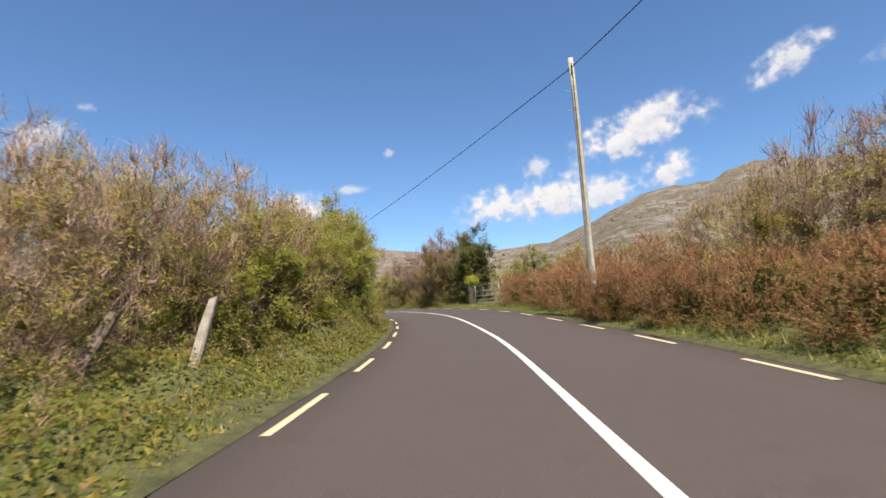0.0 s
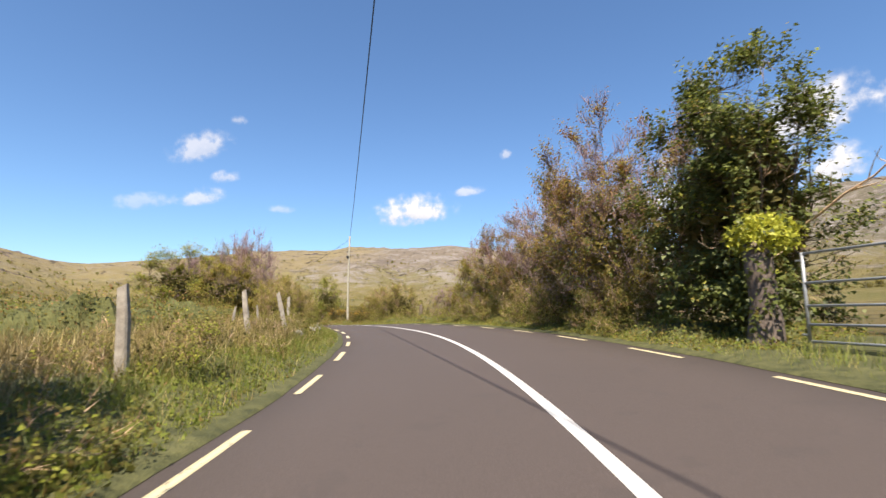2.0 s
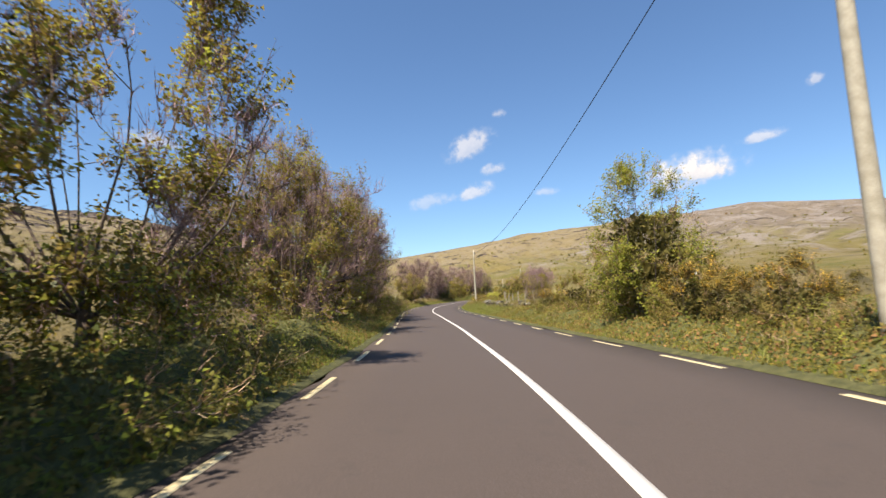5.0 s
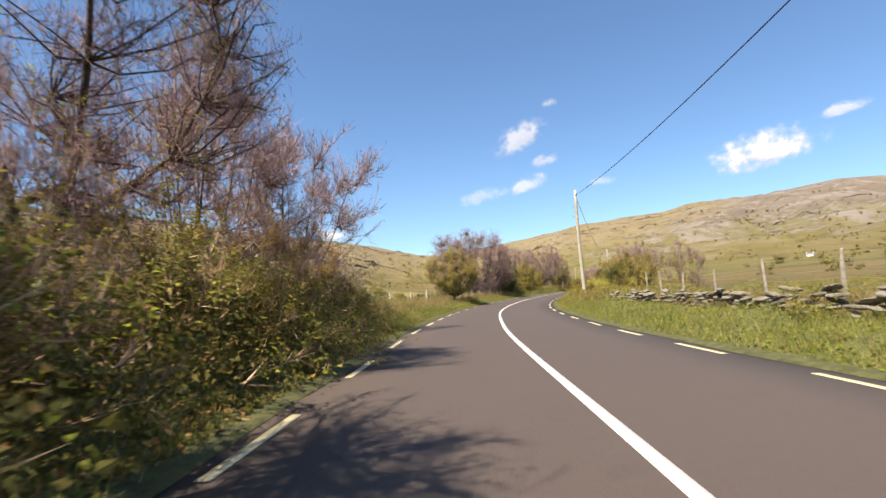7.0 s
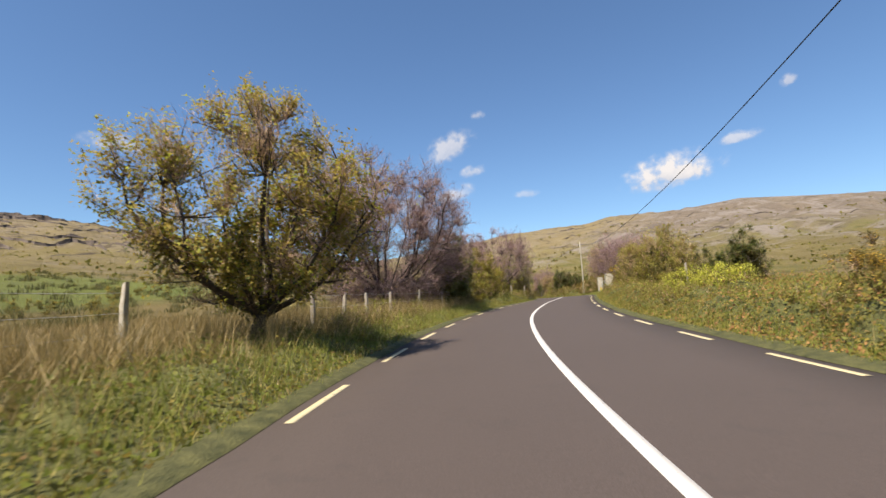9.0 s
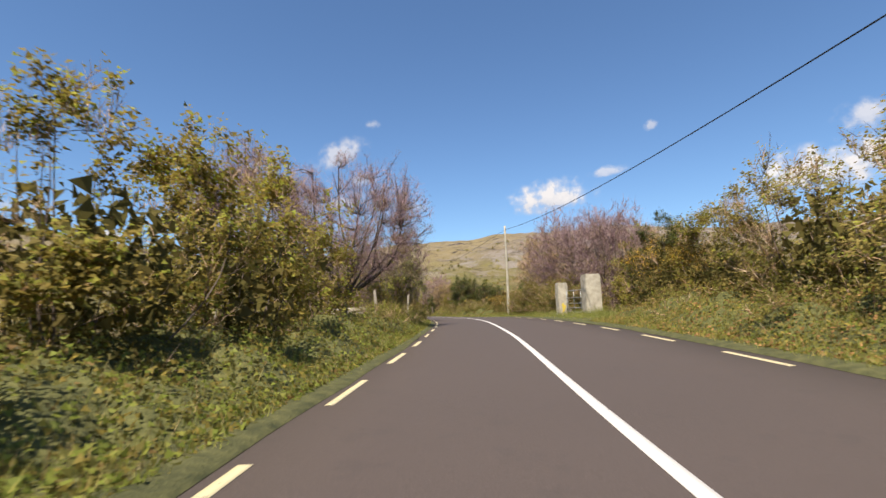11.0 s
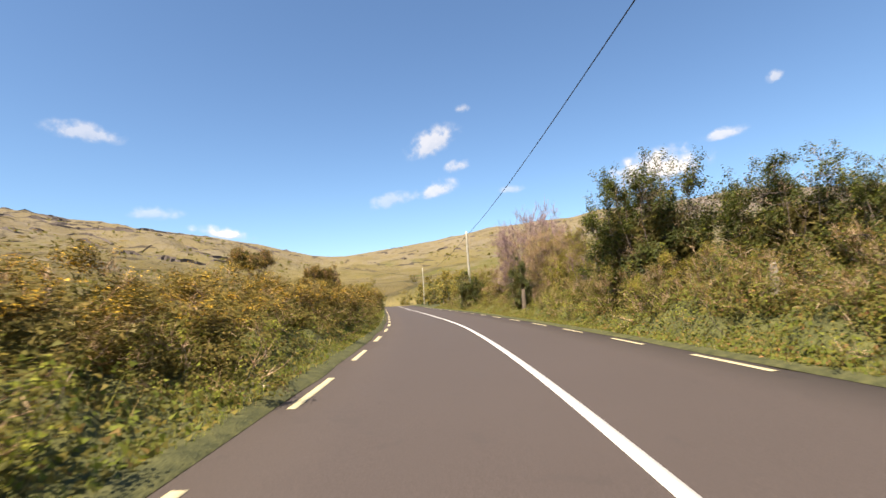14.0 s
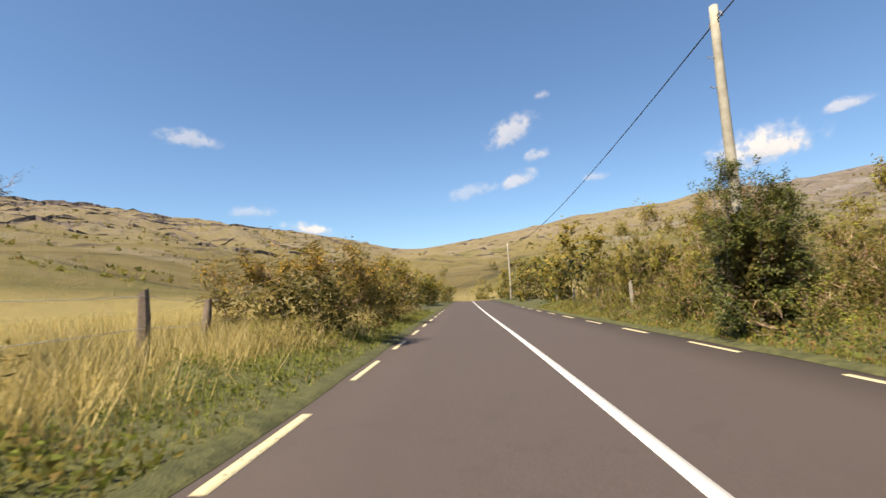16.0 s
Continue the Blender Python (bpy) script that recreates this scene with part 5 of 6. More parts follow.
RIGHT = (
    ("rust", (15.3, 3.95, 1.85, 0.72), (16.2, 3.85, 1.7, 0.5), (12.4, 4.35, 1.8, 0.85), (14.9, 4.35, 1.8, 0.85), (17.2, 4.4, 1.9, 0.85)),
    ("scrub", (42.5, 4.9, 1.7), (46, 4.9, 1.8), (50, 5.0, 1.8), (54, 5.1, 1.7), (57.5, 5.3, 1.5), (210.6, 6.6, 1.8), (213.4, 6.0, 2.1), (216.2, 5.8, 2.3), (219, 5.7, 2.4), (221.8, 5.6, 2.4), (224.4, 5.8, 2.2), (227.6, 6.2, 1.9), (239, 5.5, 1.5), (242.4, 5.4, 1.5), (245.6, 5.4, 1.7), (248.8, 5.4, 1.8), (252, 5.5, 1.8), (255.2, 5.6, 1.7), (266, 5.9, 1.5), (269.4, 5.8, 1.6), (282, 5.6, 1.6), (286, 5.6, 1.7), (290, 5.7, 1.7)),
    ("rust", (-2, 5.1, 1.9, 1.15), (0.4, 5.1, 1.9, 1.15), (2.8, 5.0, 1.9, 1.15), (5.0, 5.0, 1.8, 1.15), (7.2, 4.9, 1.8, 1.15), (9.4, 4.9, 1.8, 1.15), (11.6, 4.9, 1.8, 1.15), (13.8, 4.9, 1.8, 1.15), (16.0, 4.9, 1.9, 1.15), (18.2, 5.0, 2.0, 1.15), (20.4, 5.1, 2.1, 1.15), (22.6, 5.1, 2.1, 1.15), (24.8, 5.2, 2.1, 1.15), (27.0, 5.2, 2.1, 1.15), (29.2, 5.3, 2.1, 1.15), (31.2, 5.5, 2.0, 1.15),
     (17.5, 7.0, 2.8, 1.15), (21.5, 7.2, 2.7, 1.15), (25.5, 7.2, 2.9, 1.15)),
    ("olive", (5, 7.2, 2.8), (9, 7.2, 2.9), (13, 7.4, 2.9)),
    ("sallow", (2, 10.5, 5.0), (7.5, 10.2, 5.0), (12.6, 9.6, 4.9), (17.5, 10, 4.4)),
    ("willow", (10.5, 11.5, 6.0), (15.0, 11.8, 6.0)),
    ("thick", (33.2, 7.9, 3.9, 1.2),),
    ("leafy", (28.8, 8.6, 3.4), (36.4, 8.4, 3.3)),
    ("olive", (33.5, 9.5, 2.6), (58.6, 6.7, 4.4), (64, 7.8, 2.9), (67.4, 8.2, 2.6)),
    ("dark", (39.4, 5.9, 6.0, 1.12),),
    ("russet", (43, 5.9, 6.7), (46.6, 5.8, 6.5), (51, 5.9, 5.1), (55.4, 6.2, 5.8)),
    ("bare", (52.8, 8.6, 7.2),),
    ("glossy", (61.0, 7.7, 5.4),),
    ("willow", (48, 8.6, 6.8), (66.2, 6.9, 2.7)),
    ("olive", (81.4, 7.0, 3.4), (97.5, 6.6, 3.0), (102.5, 6.6, 2.4)),
    ("golden", (76.6, 7.3, 3.8, 0.95), (80.2, 7.7, 3.7, 0.95)),
    ("leafy", (93.8, 6.2, 5.6),),
    ("gorse", (81.6, 5.3, 1.5), (86.8, 5.6, 1.6), (90, 5.8, 1.8), (107, 6.4, 1.7), (146.6, 5.6, 1.0), (150.2, 5.5, 1.1), (154.5, 5.7, 1.5), (200.6, 7.2, 3.0), (231.2, 5.6, 1.9), (233.4, 6.2, 2.5)),
    ("willow", (158, 14, 4.2),),
    ("golden", (188, 8.4, 4.8), (193.5, 8.8, 4.7)),
    ("olive", (151, 10, 2.2), (158, 9, 2.0), (176, 8, 2.2), (182, 7.6, 3.2), (198, 8.4, 4.2), (205.5, 10.8, 5.0), (209.5, 10, 5.0)),
    ("lime", (164.2, 6.6, 1.3), (167, 6.9, 1.4), (169.4, 6.6, 1.2)),
    ("dark", (168.6, 8.8, 2.6), (171.6, 8.2, 2.2), (203.8, 8.2, 4.4)),
    ("bare", (214, 9.0, 7.0, 1.1), (218.4, 8.2, 7.8, 1.1), (216.4, 10.4, 7.4, 1.1)),
    ("tan", (222.4, 7.8, 7.2, 0.95), (227.5, 8.6, 6.2, 0.85)),
    ("olive", (213.2, 6.4, 2.6), (216.4, 6.2, 2.8), (219.8, 5.9, 2.9), (222.6, 5.8, 2.8)),
    ("dark", (225.6, 6.6, 3.4), (241.8, 8.4, 3.2), (244.2, 8.0, 3.9, 1.1), (248.2, 6.5, 5.1), (251.0, 6.4, 5.1), (261.6, 5.1, 3.2, 0.8), (249.6, 7.6, 4.3), (243.2, 9.0, 3.3, 1.1), (246.0, 8.4, 4.1, 1.1), (275.9, 4.4, 3.3, 0.95)),
    ("olive", (237, 7.2, 2.0), (256.6, 6.4, 3.0), (258.6, 7.6, 3.4), (264.6, 9.4, 4.8), (272.5, 5.9, 2.2)),
    ("olive", (245.0, 6.2, 2.0), (247.0, 5.8, 2.0)),
    ("scrub", (240.6, 6.6, 2.0), (243.4, 5.9, 2.0)),
    ("young", (264.4, 8.2, 4.8), (254.6, 7.2, 4.0)),
    ("young", (268, 10.2, 5.6),),
    ("bare", (266.8, 7.6, 6.8, 0.95),),
    ("tan", (263.4, 7.6, 4.8, 0.8), (271.0, 8.4, 6.0, 0.8)),
    ("russet", (268.6, 6.0, 3.4),),
    ("olive", (273.6, 8.4, 4.4), (283, 7.6, 4.0)),
    ("scrub", (279.2, 5.5, 2.0), (276.6, 6.2, 1.9), (273.8, 6.2, 1.7)),
    ("olive", (277.4, 8.2, 3.2), (275.2, 7.6, 2.5), (280, 6.3, 3.4), (285.5, 6.2, 3.9), (289.5, 6.2, 3.8)),
    ("far", (323, 6.2, 3.8), (329, 6.0, 3.6), (336, 5.6, 3.4), (343, 5.0, 3.4), (350, 2.0, 3.4), (294, 6.2, 4.2), (299.5, 6.4, 4.2), (305, 6.4, 4.2), (311, 6.4, 4.2), (318, 6.5, 4.2)),
    ("olive", (3, 8.2, 3.5), (7.5, 8.6, 3.6), (12, 9.2, 3.2)),
    ("bramble", (41.5, 4.7, 0.9), (45, 4.6, 1.0), (49, 4.6, 1.0), (53, 4.7, 1.0), (57, 4.8, 1.1), (60.5, 4.9, 1.0), (64.5, 5.2, 1.0), (68.5, 5.3, 1.1), (72, 5.2, 1.0),
     (75.6, 5.1, 1.0), (78.6, 5.0, 1.0), (84.6, 5.0, 0.9), (95, 5.2, 1.0), (99.5, 5.4, 1.0), (105, 5.6, 0.9), (112, 6.2, 0.9), (118, 6.0, 0.8), (122.5, 6.0, 0.8), (141, 5.4, 0.9), (144, 5.2, 0.9), (156.5, 5.3, 0.8), (160, 5.4, 0.8), (172.5, 5.6, 0.9), (177, 5.6, 1.0), (186, 5.6, 1.0), (200, 5.8, 1.0),
     (214.5, 5.4, 0.7), (224, 5.4, 0.8), (229, 5.2, 0.8), (235.5, 5.2, 1.0), (238.6, 5.0, 1.1), (241.6, 5.0, 1.2), (244.8, 5.0, 1.2), (248, 5.0, 1.2), (251.2, 5.0, 1.2), (254.4, 5.1, 1.2), (257.6, 5.0, 1.0), (267, 5.2, 0.9), (271.6, 5.0, 1.1), (262, 4.9, 0.8), (264.6, 5.0, 0.9), (274.4, 4.8, 1.0), (278.4, 4.9, 1.0), (280.4, 4.8, 0.9), (282.4, 4.9, 1.0), (285, 4.8, 1.0), (287.5, 4.9, 0.9), (291, 4.9, 1.0), (147, 4.7, 0.8), (151, 4.8, 0.8), (154, 4.8, 0.9), (163, 4.9, 0.9), (166, 5.0, 0.9), (169, 5.1, 0.9), (181, 5.2, 1.0), (190, 5.3, 1.0), (195, 5.3, 1.0)),
)
for side in (LEFT, RIGHT):
    for kind, *spots in side:
        for s, u, h, *wide in spots:
            plant(kind, s, u, h, wide=wide[0] if wide else 1.0)

# bushes scattered over the fields
rng = random.Random(3)
for s0, s1, u0, u1, n in ((-20, 60, 22, 120, 12), (60, 200, 30, 240, 34), (130, 330, 16, 120, 18), (30, 130, -90, -25, 10), (125, 240, -150, -32, 16), (260, 330, -120, -25, 10), (325, 420, -25, 25, 14)):
    for _ in range(n):
        s, u = rng.uniform(s0, s1), rng.uniform(u0, u1)
        if abs(u) < 6:
            u = math.copysign(7, u)
        plant("far", s, u, rng.uniform(1.6, 3.6), wide=rng.uniform(1.0, 1.6))

# ---------------------------------------------------------------- grass


def blades(name, rng, s, u, length, width, material, label, category, lean=0.45):
    """Single grass blades, bent, at the places beside the road, as one mass."""
    n = len(s)
    foot = on_road(s, u)
    foot[:, 2] = verge_height(s, u) - 0.02
    ang = rng.uniform(0, 6.28, n)
    side = np.stack([np.cos(ang), np.sin(ang), 0 * ang], -1) * (width * rng.uniform(0.6, 1.4, n))[:, None]
    ang2 = rng.uniform(0, 6.28, n)
    out = np.stack([np.cos(ang2), np.sin(ang2), 0 * ang], -1) * (length * rng.uniform(0.1, lean, n))[:, None]
    up = np.array((0, 0, 1.0))
    tip = foot + out + up * (length * rng.uniform(0.75, 1.0, n))[:, None]
    v = np.stack([foot - side, foot + side, tip - up * (length * 0.08)[:, None]], 1).reshape(-1, 3)
    f = np.arange(n * 3).reshape(-1, 3)
    tagged(mesh_object(name, v, f, material), label, category, kind="stuff")


def tufted(rng, n, s0, s1, u0, u1, per=9, spread=0.12):
    """Places in tufts."""
    m = n // per + 1
    s, u = np.repeat(rng.uniform(s0, s1, m), per), np.repeat(u0 + (u1 - u0) * rng.uniform(0, 1, m) ** 1.2, per)
    return s + rng.normal(0, spread, m * per), u + rng.normal(0, spread, m * per)


g = np.random.RandomState(8)
for name, sgn, e in (("verge_grass_left", -1, -LEFT_EDGE), ("verge_grass_right", 1, RIGHT_EDGE)):
    s, u = tufted(g, 82000, -4, 300, e + 0.10, e + 2.2, 7, 0.09)
    u = np.maximum(u, e + 0.04 + g.uniform(0, 0.12, len(u)))
    d = u - e
    blades("verge_grass", g, s, sgn * u, (0.10 + 0.18 * np.clip(d / 1.2, 0, 1)) * g.uniform(0.6, 1.5, len(s)), 0.005 + 0 * s, VERGE, "bright green verge grass with pale seed stalks", "grass")
for s0, s1, u0, u1, n in ((98, 182, 4.1, 6.2, 26000), (124, 182, -3.9, -5.4, 15000), (190, 240, 4.2, 6.0, 9000), (34, 60, -4.0, -5.4, 6000)):
    s, u = tufted(g, n, s0, s1, u0, u1, 18, 0.16)
    blades("tall_verge_grass", g, s, u, g.uniform(0.22, 0.62, len(s)), 0.0065 + 0 * s, VERGE, "tall rough green grass at the road edge", "grass", 0.7)
for s0, s1, u0, u1, n, h in ((33, 60, -4.7, -16, 18000, 0.65), (124, 178, -4.5, -9, 26000, 0.95), (124, 178, -6, -32, 24000, 0.8), (92, 146, 6.0, 18, 22000, 0.6), (156, 190, 6.2, 16, 9000, 0.6), (64, 80, 7.5, 16, 5000, 0.6), (40, 58, -4.5, -7.5, 16000, 0.55), (196, 232, -7, -16, 12000, 0.45), (204, 223, -4.1, -7.5, 12000, 0.45)):
    s, u = tufted(g, int(n * 1.45), s0, s1, u0, u1, 24, 0.2)
    blades("rush_tuft", g, s, u, h * g.uniform(0.55, 1.3, len(s)), 0.0065 + 0 * s, RUSH, "tall dry straw-coloured rushes and grass", "rushes", 0.8)


for s0, s1, u0, u1, n, h in ((38, 58, -4.7, -8.0, 9000, 0.55), (268, 300, -4.6, -9, 30000, 0.75), (266, 345, -8, -34, 46000, 0.8)):
    s, u = tufted(g, n, s0, s1, u0, u1, 16, 0.3)
    blades("meadow_grass", g, s, u, h * g.uniform(0.6, 1.25, len(s)), 0.008 + 0 * s, STRAW, "tall pale straw-yellow meadow grass", "grass", 0.7)


def heap_height(s, u, s0, s1, u0, height):
    """The lumpy top of the low growth over the verge."""
    at = on_road(s, u)
    heap = 0.60 + 0.38 * waves(at[..., 0], at[..., 1], 3.4, 31) + 0.18 * waves(at[..., 0], at[..., 1], 1.1, 32)
    end = np.minimum(smooth(s, s0 - 0.5, s0 + 2), 1 - smooth(s, s1 - 2, s1 + 0.5))
    return height * np.clip(heap, 0.12, 1.3) * (0.06 + 0.94 * smooth(np.abs(u - u0), 0.1, 1.1)) * (0.1 + 0.9 * end)


def undergrowth(rng, s0, s1, u0, u1, height, dense, size, mats):
    """A lumpy mass of low leafy growth beside the road, rising from the asphalt's edge: a sheet coloured as the shade
    within, and the leaves on it.
    """
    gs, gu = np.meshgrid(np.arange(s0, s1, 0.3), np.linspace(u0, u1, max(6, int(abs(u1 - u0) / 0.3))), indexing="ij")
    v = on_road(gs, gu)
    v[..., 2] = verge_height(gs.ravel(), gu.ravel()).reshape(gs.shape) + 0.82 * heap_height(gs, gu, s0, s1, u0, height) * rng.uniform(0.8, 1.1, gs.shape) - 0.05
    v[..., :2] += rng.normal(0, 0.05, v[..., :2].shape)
    # closed sheet below the leaves, with their shade put into its colour
    tagged(mesh_object("undergrowth", v.reshape(-1, 3), grid_faces(*gs.shape), UNDER_SHADE), "dark lumpy sheet coloured as the shade under the roadside brambles", "undergrowth", kind="stuff")
    for mat, share in mats:
        n = int((s1 - s0) * abs(u1 - u0) * dense * share)
        s, u = rng.uniform(s0, s1, n), u0 + (u1 - u0) * rng.uniform(0, 1, n) ** 1.25
        at = on_road(s, u)
        at[:, 2] = verge_height(s, u) + heap_height(s, u, s0, s1, u0, height) * rng.uniform(0.5, 1.18, n)
        away = unit(on_road(s, u + math.copysign(1.0, u0)) - on_road(s, u))
        v, f = leaves(rng, at, size, narrow=0.42, middle=at + away * 0.9)
        tagged(mesh_object("undergrowth", v, f, mat), "low tangle of brambles, weeds and grass along the road edge", "undergrowth", kind="stuff")


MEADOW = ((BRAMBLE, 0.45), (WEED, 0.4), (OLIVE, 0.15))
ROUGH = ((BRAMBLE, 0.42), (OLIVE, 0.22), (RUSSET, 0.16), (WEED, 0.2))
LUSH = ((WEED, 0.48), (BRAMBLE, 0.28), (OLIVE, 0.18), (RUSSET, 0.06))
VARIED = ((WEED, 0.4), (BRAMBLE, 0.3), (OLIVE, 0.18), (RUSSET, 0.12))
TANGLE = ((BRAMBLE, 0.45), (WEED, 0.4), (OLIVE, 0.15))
GRASSY = ((WEED, 0.75), (BRAMBLE, 0.25))
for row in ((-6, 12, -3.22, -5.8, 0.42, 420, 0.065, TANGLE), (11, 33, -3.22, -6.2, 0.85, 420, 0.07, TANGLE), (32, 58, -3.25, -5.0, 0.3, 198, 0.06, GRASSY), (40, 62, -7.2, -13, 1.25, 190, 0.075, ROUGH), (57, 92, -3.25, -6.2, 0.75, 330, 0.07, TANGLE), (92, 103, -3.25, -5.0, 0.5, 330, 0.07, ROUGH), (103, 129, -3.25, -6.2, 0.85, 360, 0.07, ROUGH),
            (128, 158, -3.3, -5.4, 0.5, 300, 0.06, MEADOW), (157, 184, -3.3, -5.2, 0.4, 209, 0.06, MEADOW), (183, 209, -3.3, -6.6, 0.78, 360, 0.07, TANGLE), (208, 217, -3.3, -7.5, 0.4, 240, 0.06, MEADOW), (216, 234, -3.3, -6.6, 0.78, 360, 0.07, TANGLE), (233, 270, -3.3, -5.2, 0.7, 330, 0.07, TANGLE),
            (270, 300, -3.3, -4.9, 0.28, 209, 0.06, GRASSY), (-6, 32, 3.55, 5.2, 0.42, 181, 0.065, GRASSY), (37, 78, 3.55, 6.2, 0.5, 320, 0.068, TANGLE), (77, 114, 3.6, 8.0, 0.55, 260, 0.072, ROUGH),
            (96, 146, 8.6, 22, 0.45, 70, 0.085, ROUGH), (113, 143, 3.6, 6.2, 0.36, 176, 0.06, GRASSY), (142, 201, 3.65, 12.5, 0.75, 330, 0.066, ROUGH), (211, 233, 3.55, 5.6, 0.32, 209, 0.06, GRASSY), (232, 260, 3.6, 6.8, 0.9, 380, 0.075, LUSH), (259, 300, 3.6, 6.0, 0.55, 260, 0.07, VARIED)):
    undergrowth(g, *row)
    s0, s1, u0, u1, h, _, _, mats = row
    wild = 2.4 if mats in (GRASSY, VARIED) else 4.0 if mats is MEADOW else 2.2 if mats is ROUGH else 1.2
    for mat, share, label in ((VERGE, 26, "rough green grass growing through the roadside brambles"), (RUSH, 15, "dry straw-coloured grass growing through the roadside brambles")):
        s, u = tufted(g, int((s1 - s0) * abs(u1 - u0) * share * wild), s0, s1, u0, u1, 9, 0.10)
        u = np.where(np.abs(u) < abs(u0), u0, u)
        tall = heap_height(s, u, s0, s1, u0, h) + g.uniform(0.06, 0.34, len(s)) * (0.5 + 0.5 * smooth(np.abs(u - u0), 0, 0.8))
        blades("rough_grass", g, s, u, tall, 0.0065 + 0 * s, mat, label, "grass", 0.55)


def field_rushes():
    """Dark green rush clumps dotted over the wet green field."""
    r = np.random.RandomState(44)
    m, per = 420, 46
    x, y = r.uniform(-300, -100, m), r.uniform(95, 225, m)
    s, u = nearest(x, y)
    ok = u < -26
    x, y = x[ok], y[ok]
    big = r.uniform(0.7, 2.0, len(x))
    x, y, big = np.repeat(x, per), np.repeat(y, per), np.repeat(big, per)
    n = len(x)
    x, y = x + r.normal(0, 0.55, n) * big, y + r.normal(0, 0.55, n) * big
    foot = np.stack([x, y, land_height(x, y) - 0.05], -1)
    ang = r.uniform(0, 6.28, n)
    side = np.stack([np.cos(ang), np.sin(ang), 0 * ang], -1) * 0.07
    tip = foot + np.stack([r.normal(0, 0.25, n), r.normal(0, 0.25, n), r.uniform(0.6, 1.2, n)], -1) * big[:, None]
    tagged(mesh_object("rush_clump", np.stack([foot - side, foot + side, tip], 1).reshape(-1, 3), np.arange(n * 3).reshape(-1, 3), GREEN_RUSH), "dark green rush clumps dotted over a wet green field", "rushes", kind="stuff")


field_rushes()


def rock_ledges():
    """Bands of dark bedded rock that break out along the slope of the hill beyond the fields."""
    r = np.random.RandomState(61)
    rows = [(67, 84, 0.94, 9), (72, 92, 0.985, 3), (62, 70, 0.84, 4), (72, 86, 0.80, 5), (76, 92, 0.66, 4.5), (57, 64, 0.88, 4), (80, 95, 0.88, 5), (64, 73, 0.72, 3.5)]
    rows += [(a, a + r.uniform(1.5, 6), r.uniform(0.30, 0.93), r.uniform(1.2, 3.2)) for a in r.uniform(47, 88, 80)]
    rows += [(a, a + r.uniform(0.8, 3.0), r.uniform(0.45, 0.96), r.uniform(1.5, 3.5)) for a in r.uniform(-50, 38, 46)]
    for a0, a1, at, tall in rows:
        n = max(8, int((a1 - a0) * 5))
        az = np.radians(np.linspace(a0, a1, n))
        d = 90 + (RIM - 90) * (at + 0.012 * np.sin(np.linspace(0, 5, n) + a0) + r.normal(0, 0.0011, n))
        ends = np.clip(np.minimum(np.arange(n), np.arange(n)[::-1]) / 2.0, 0.05, 1)
        face = tall * ends * np.convolve(r.uniform(0.2, 1.25, n + 2), (0.3, 0.4, 0.3), "valid")
        rings = []
        for back, rise in ((-tall * 0.8, -0.9), (-tall * 0.25, -0.1), (-tall * 0.1, 0.45), (0.0, 0.5), (tall * 0.12, 1.0), (tall * 1.2, 1.05), (tall * 3.5, 0.2)):
            rr = d + back + r.normal(0, tall * 0.06, n)
            x, y = VALLEY[0] - np.sin(az) * rr, VALLEY[1] + np.cos(az) * rr
            rings.append(np.stack([x, y, land_height(VALLEY[0] - np.sin(az) * d, VALLEY[1] + np.cos(az) * d) + rise * face], -1))
        v = np.stack(rings, 1)
        tagged(mesh_object("rock_ledge", v.reshape(-1, 3), grid_faces(n, len(rings)), LEDGE_ROCK), "dark bedded rock ledge breaking out of a grassy hillside", "rock ledge", "rock ledges on the hills")


rock_ledges()


def hill_scrub():
    """Low dark scrub dotted over the lower slopes."""
    r = np.random.RandomState(21)
    n = 9000
    a, d = r.uniform(-70, 100, n), 230 + 800 * r.uniform(0, 1, n) ** 1.3
    x, y = VALLEY[0] - np.sin(np.radians(a)) * d, VALLEY[1] + np.cos(np.radians(a)) * d
    keep = waves(x, y, 120, 9) + r.normal(0, 0.5, n) > 0.1
    x, y, d = x[keep], y[keep], d[keep]
    s, u = nearest(x, y)
    ok = np.abs(u) > 60
    x, y, d = x[ok], y[ok], d[ok]
    n = len(x)
    z = land_height(x, y)
    size = r.uniform(0.35, 1.3, n) * (0.6 + d / 600)
    k = 7
    at = np.repeat(np.stack([x, y, z], -1), k, 0) + r.normal(0, 0.5, (n * k, 3)) * np.repeat(size, k)[:, None] * (1, 1, 0.25)
    v, f = leaves(r, at, 1.0, narrow=0.55)
    v = at.repeat(3, 0) + (v - at.repeat(3, 0)) * np.repeat(np.repeat(size, k), 3)[:, None] * 1.2
    tagged(mesh_object("hill_scrub", v, f, BRAMBLE), "low dark scrub dotted over the far slopes", "scrub", kind="stuff")


hill_scrub()

# ---------------------------------------------------------------- stones, posts, gates, fences, house


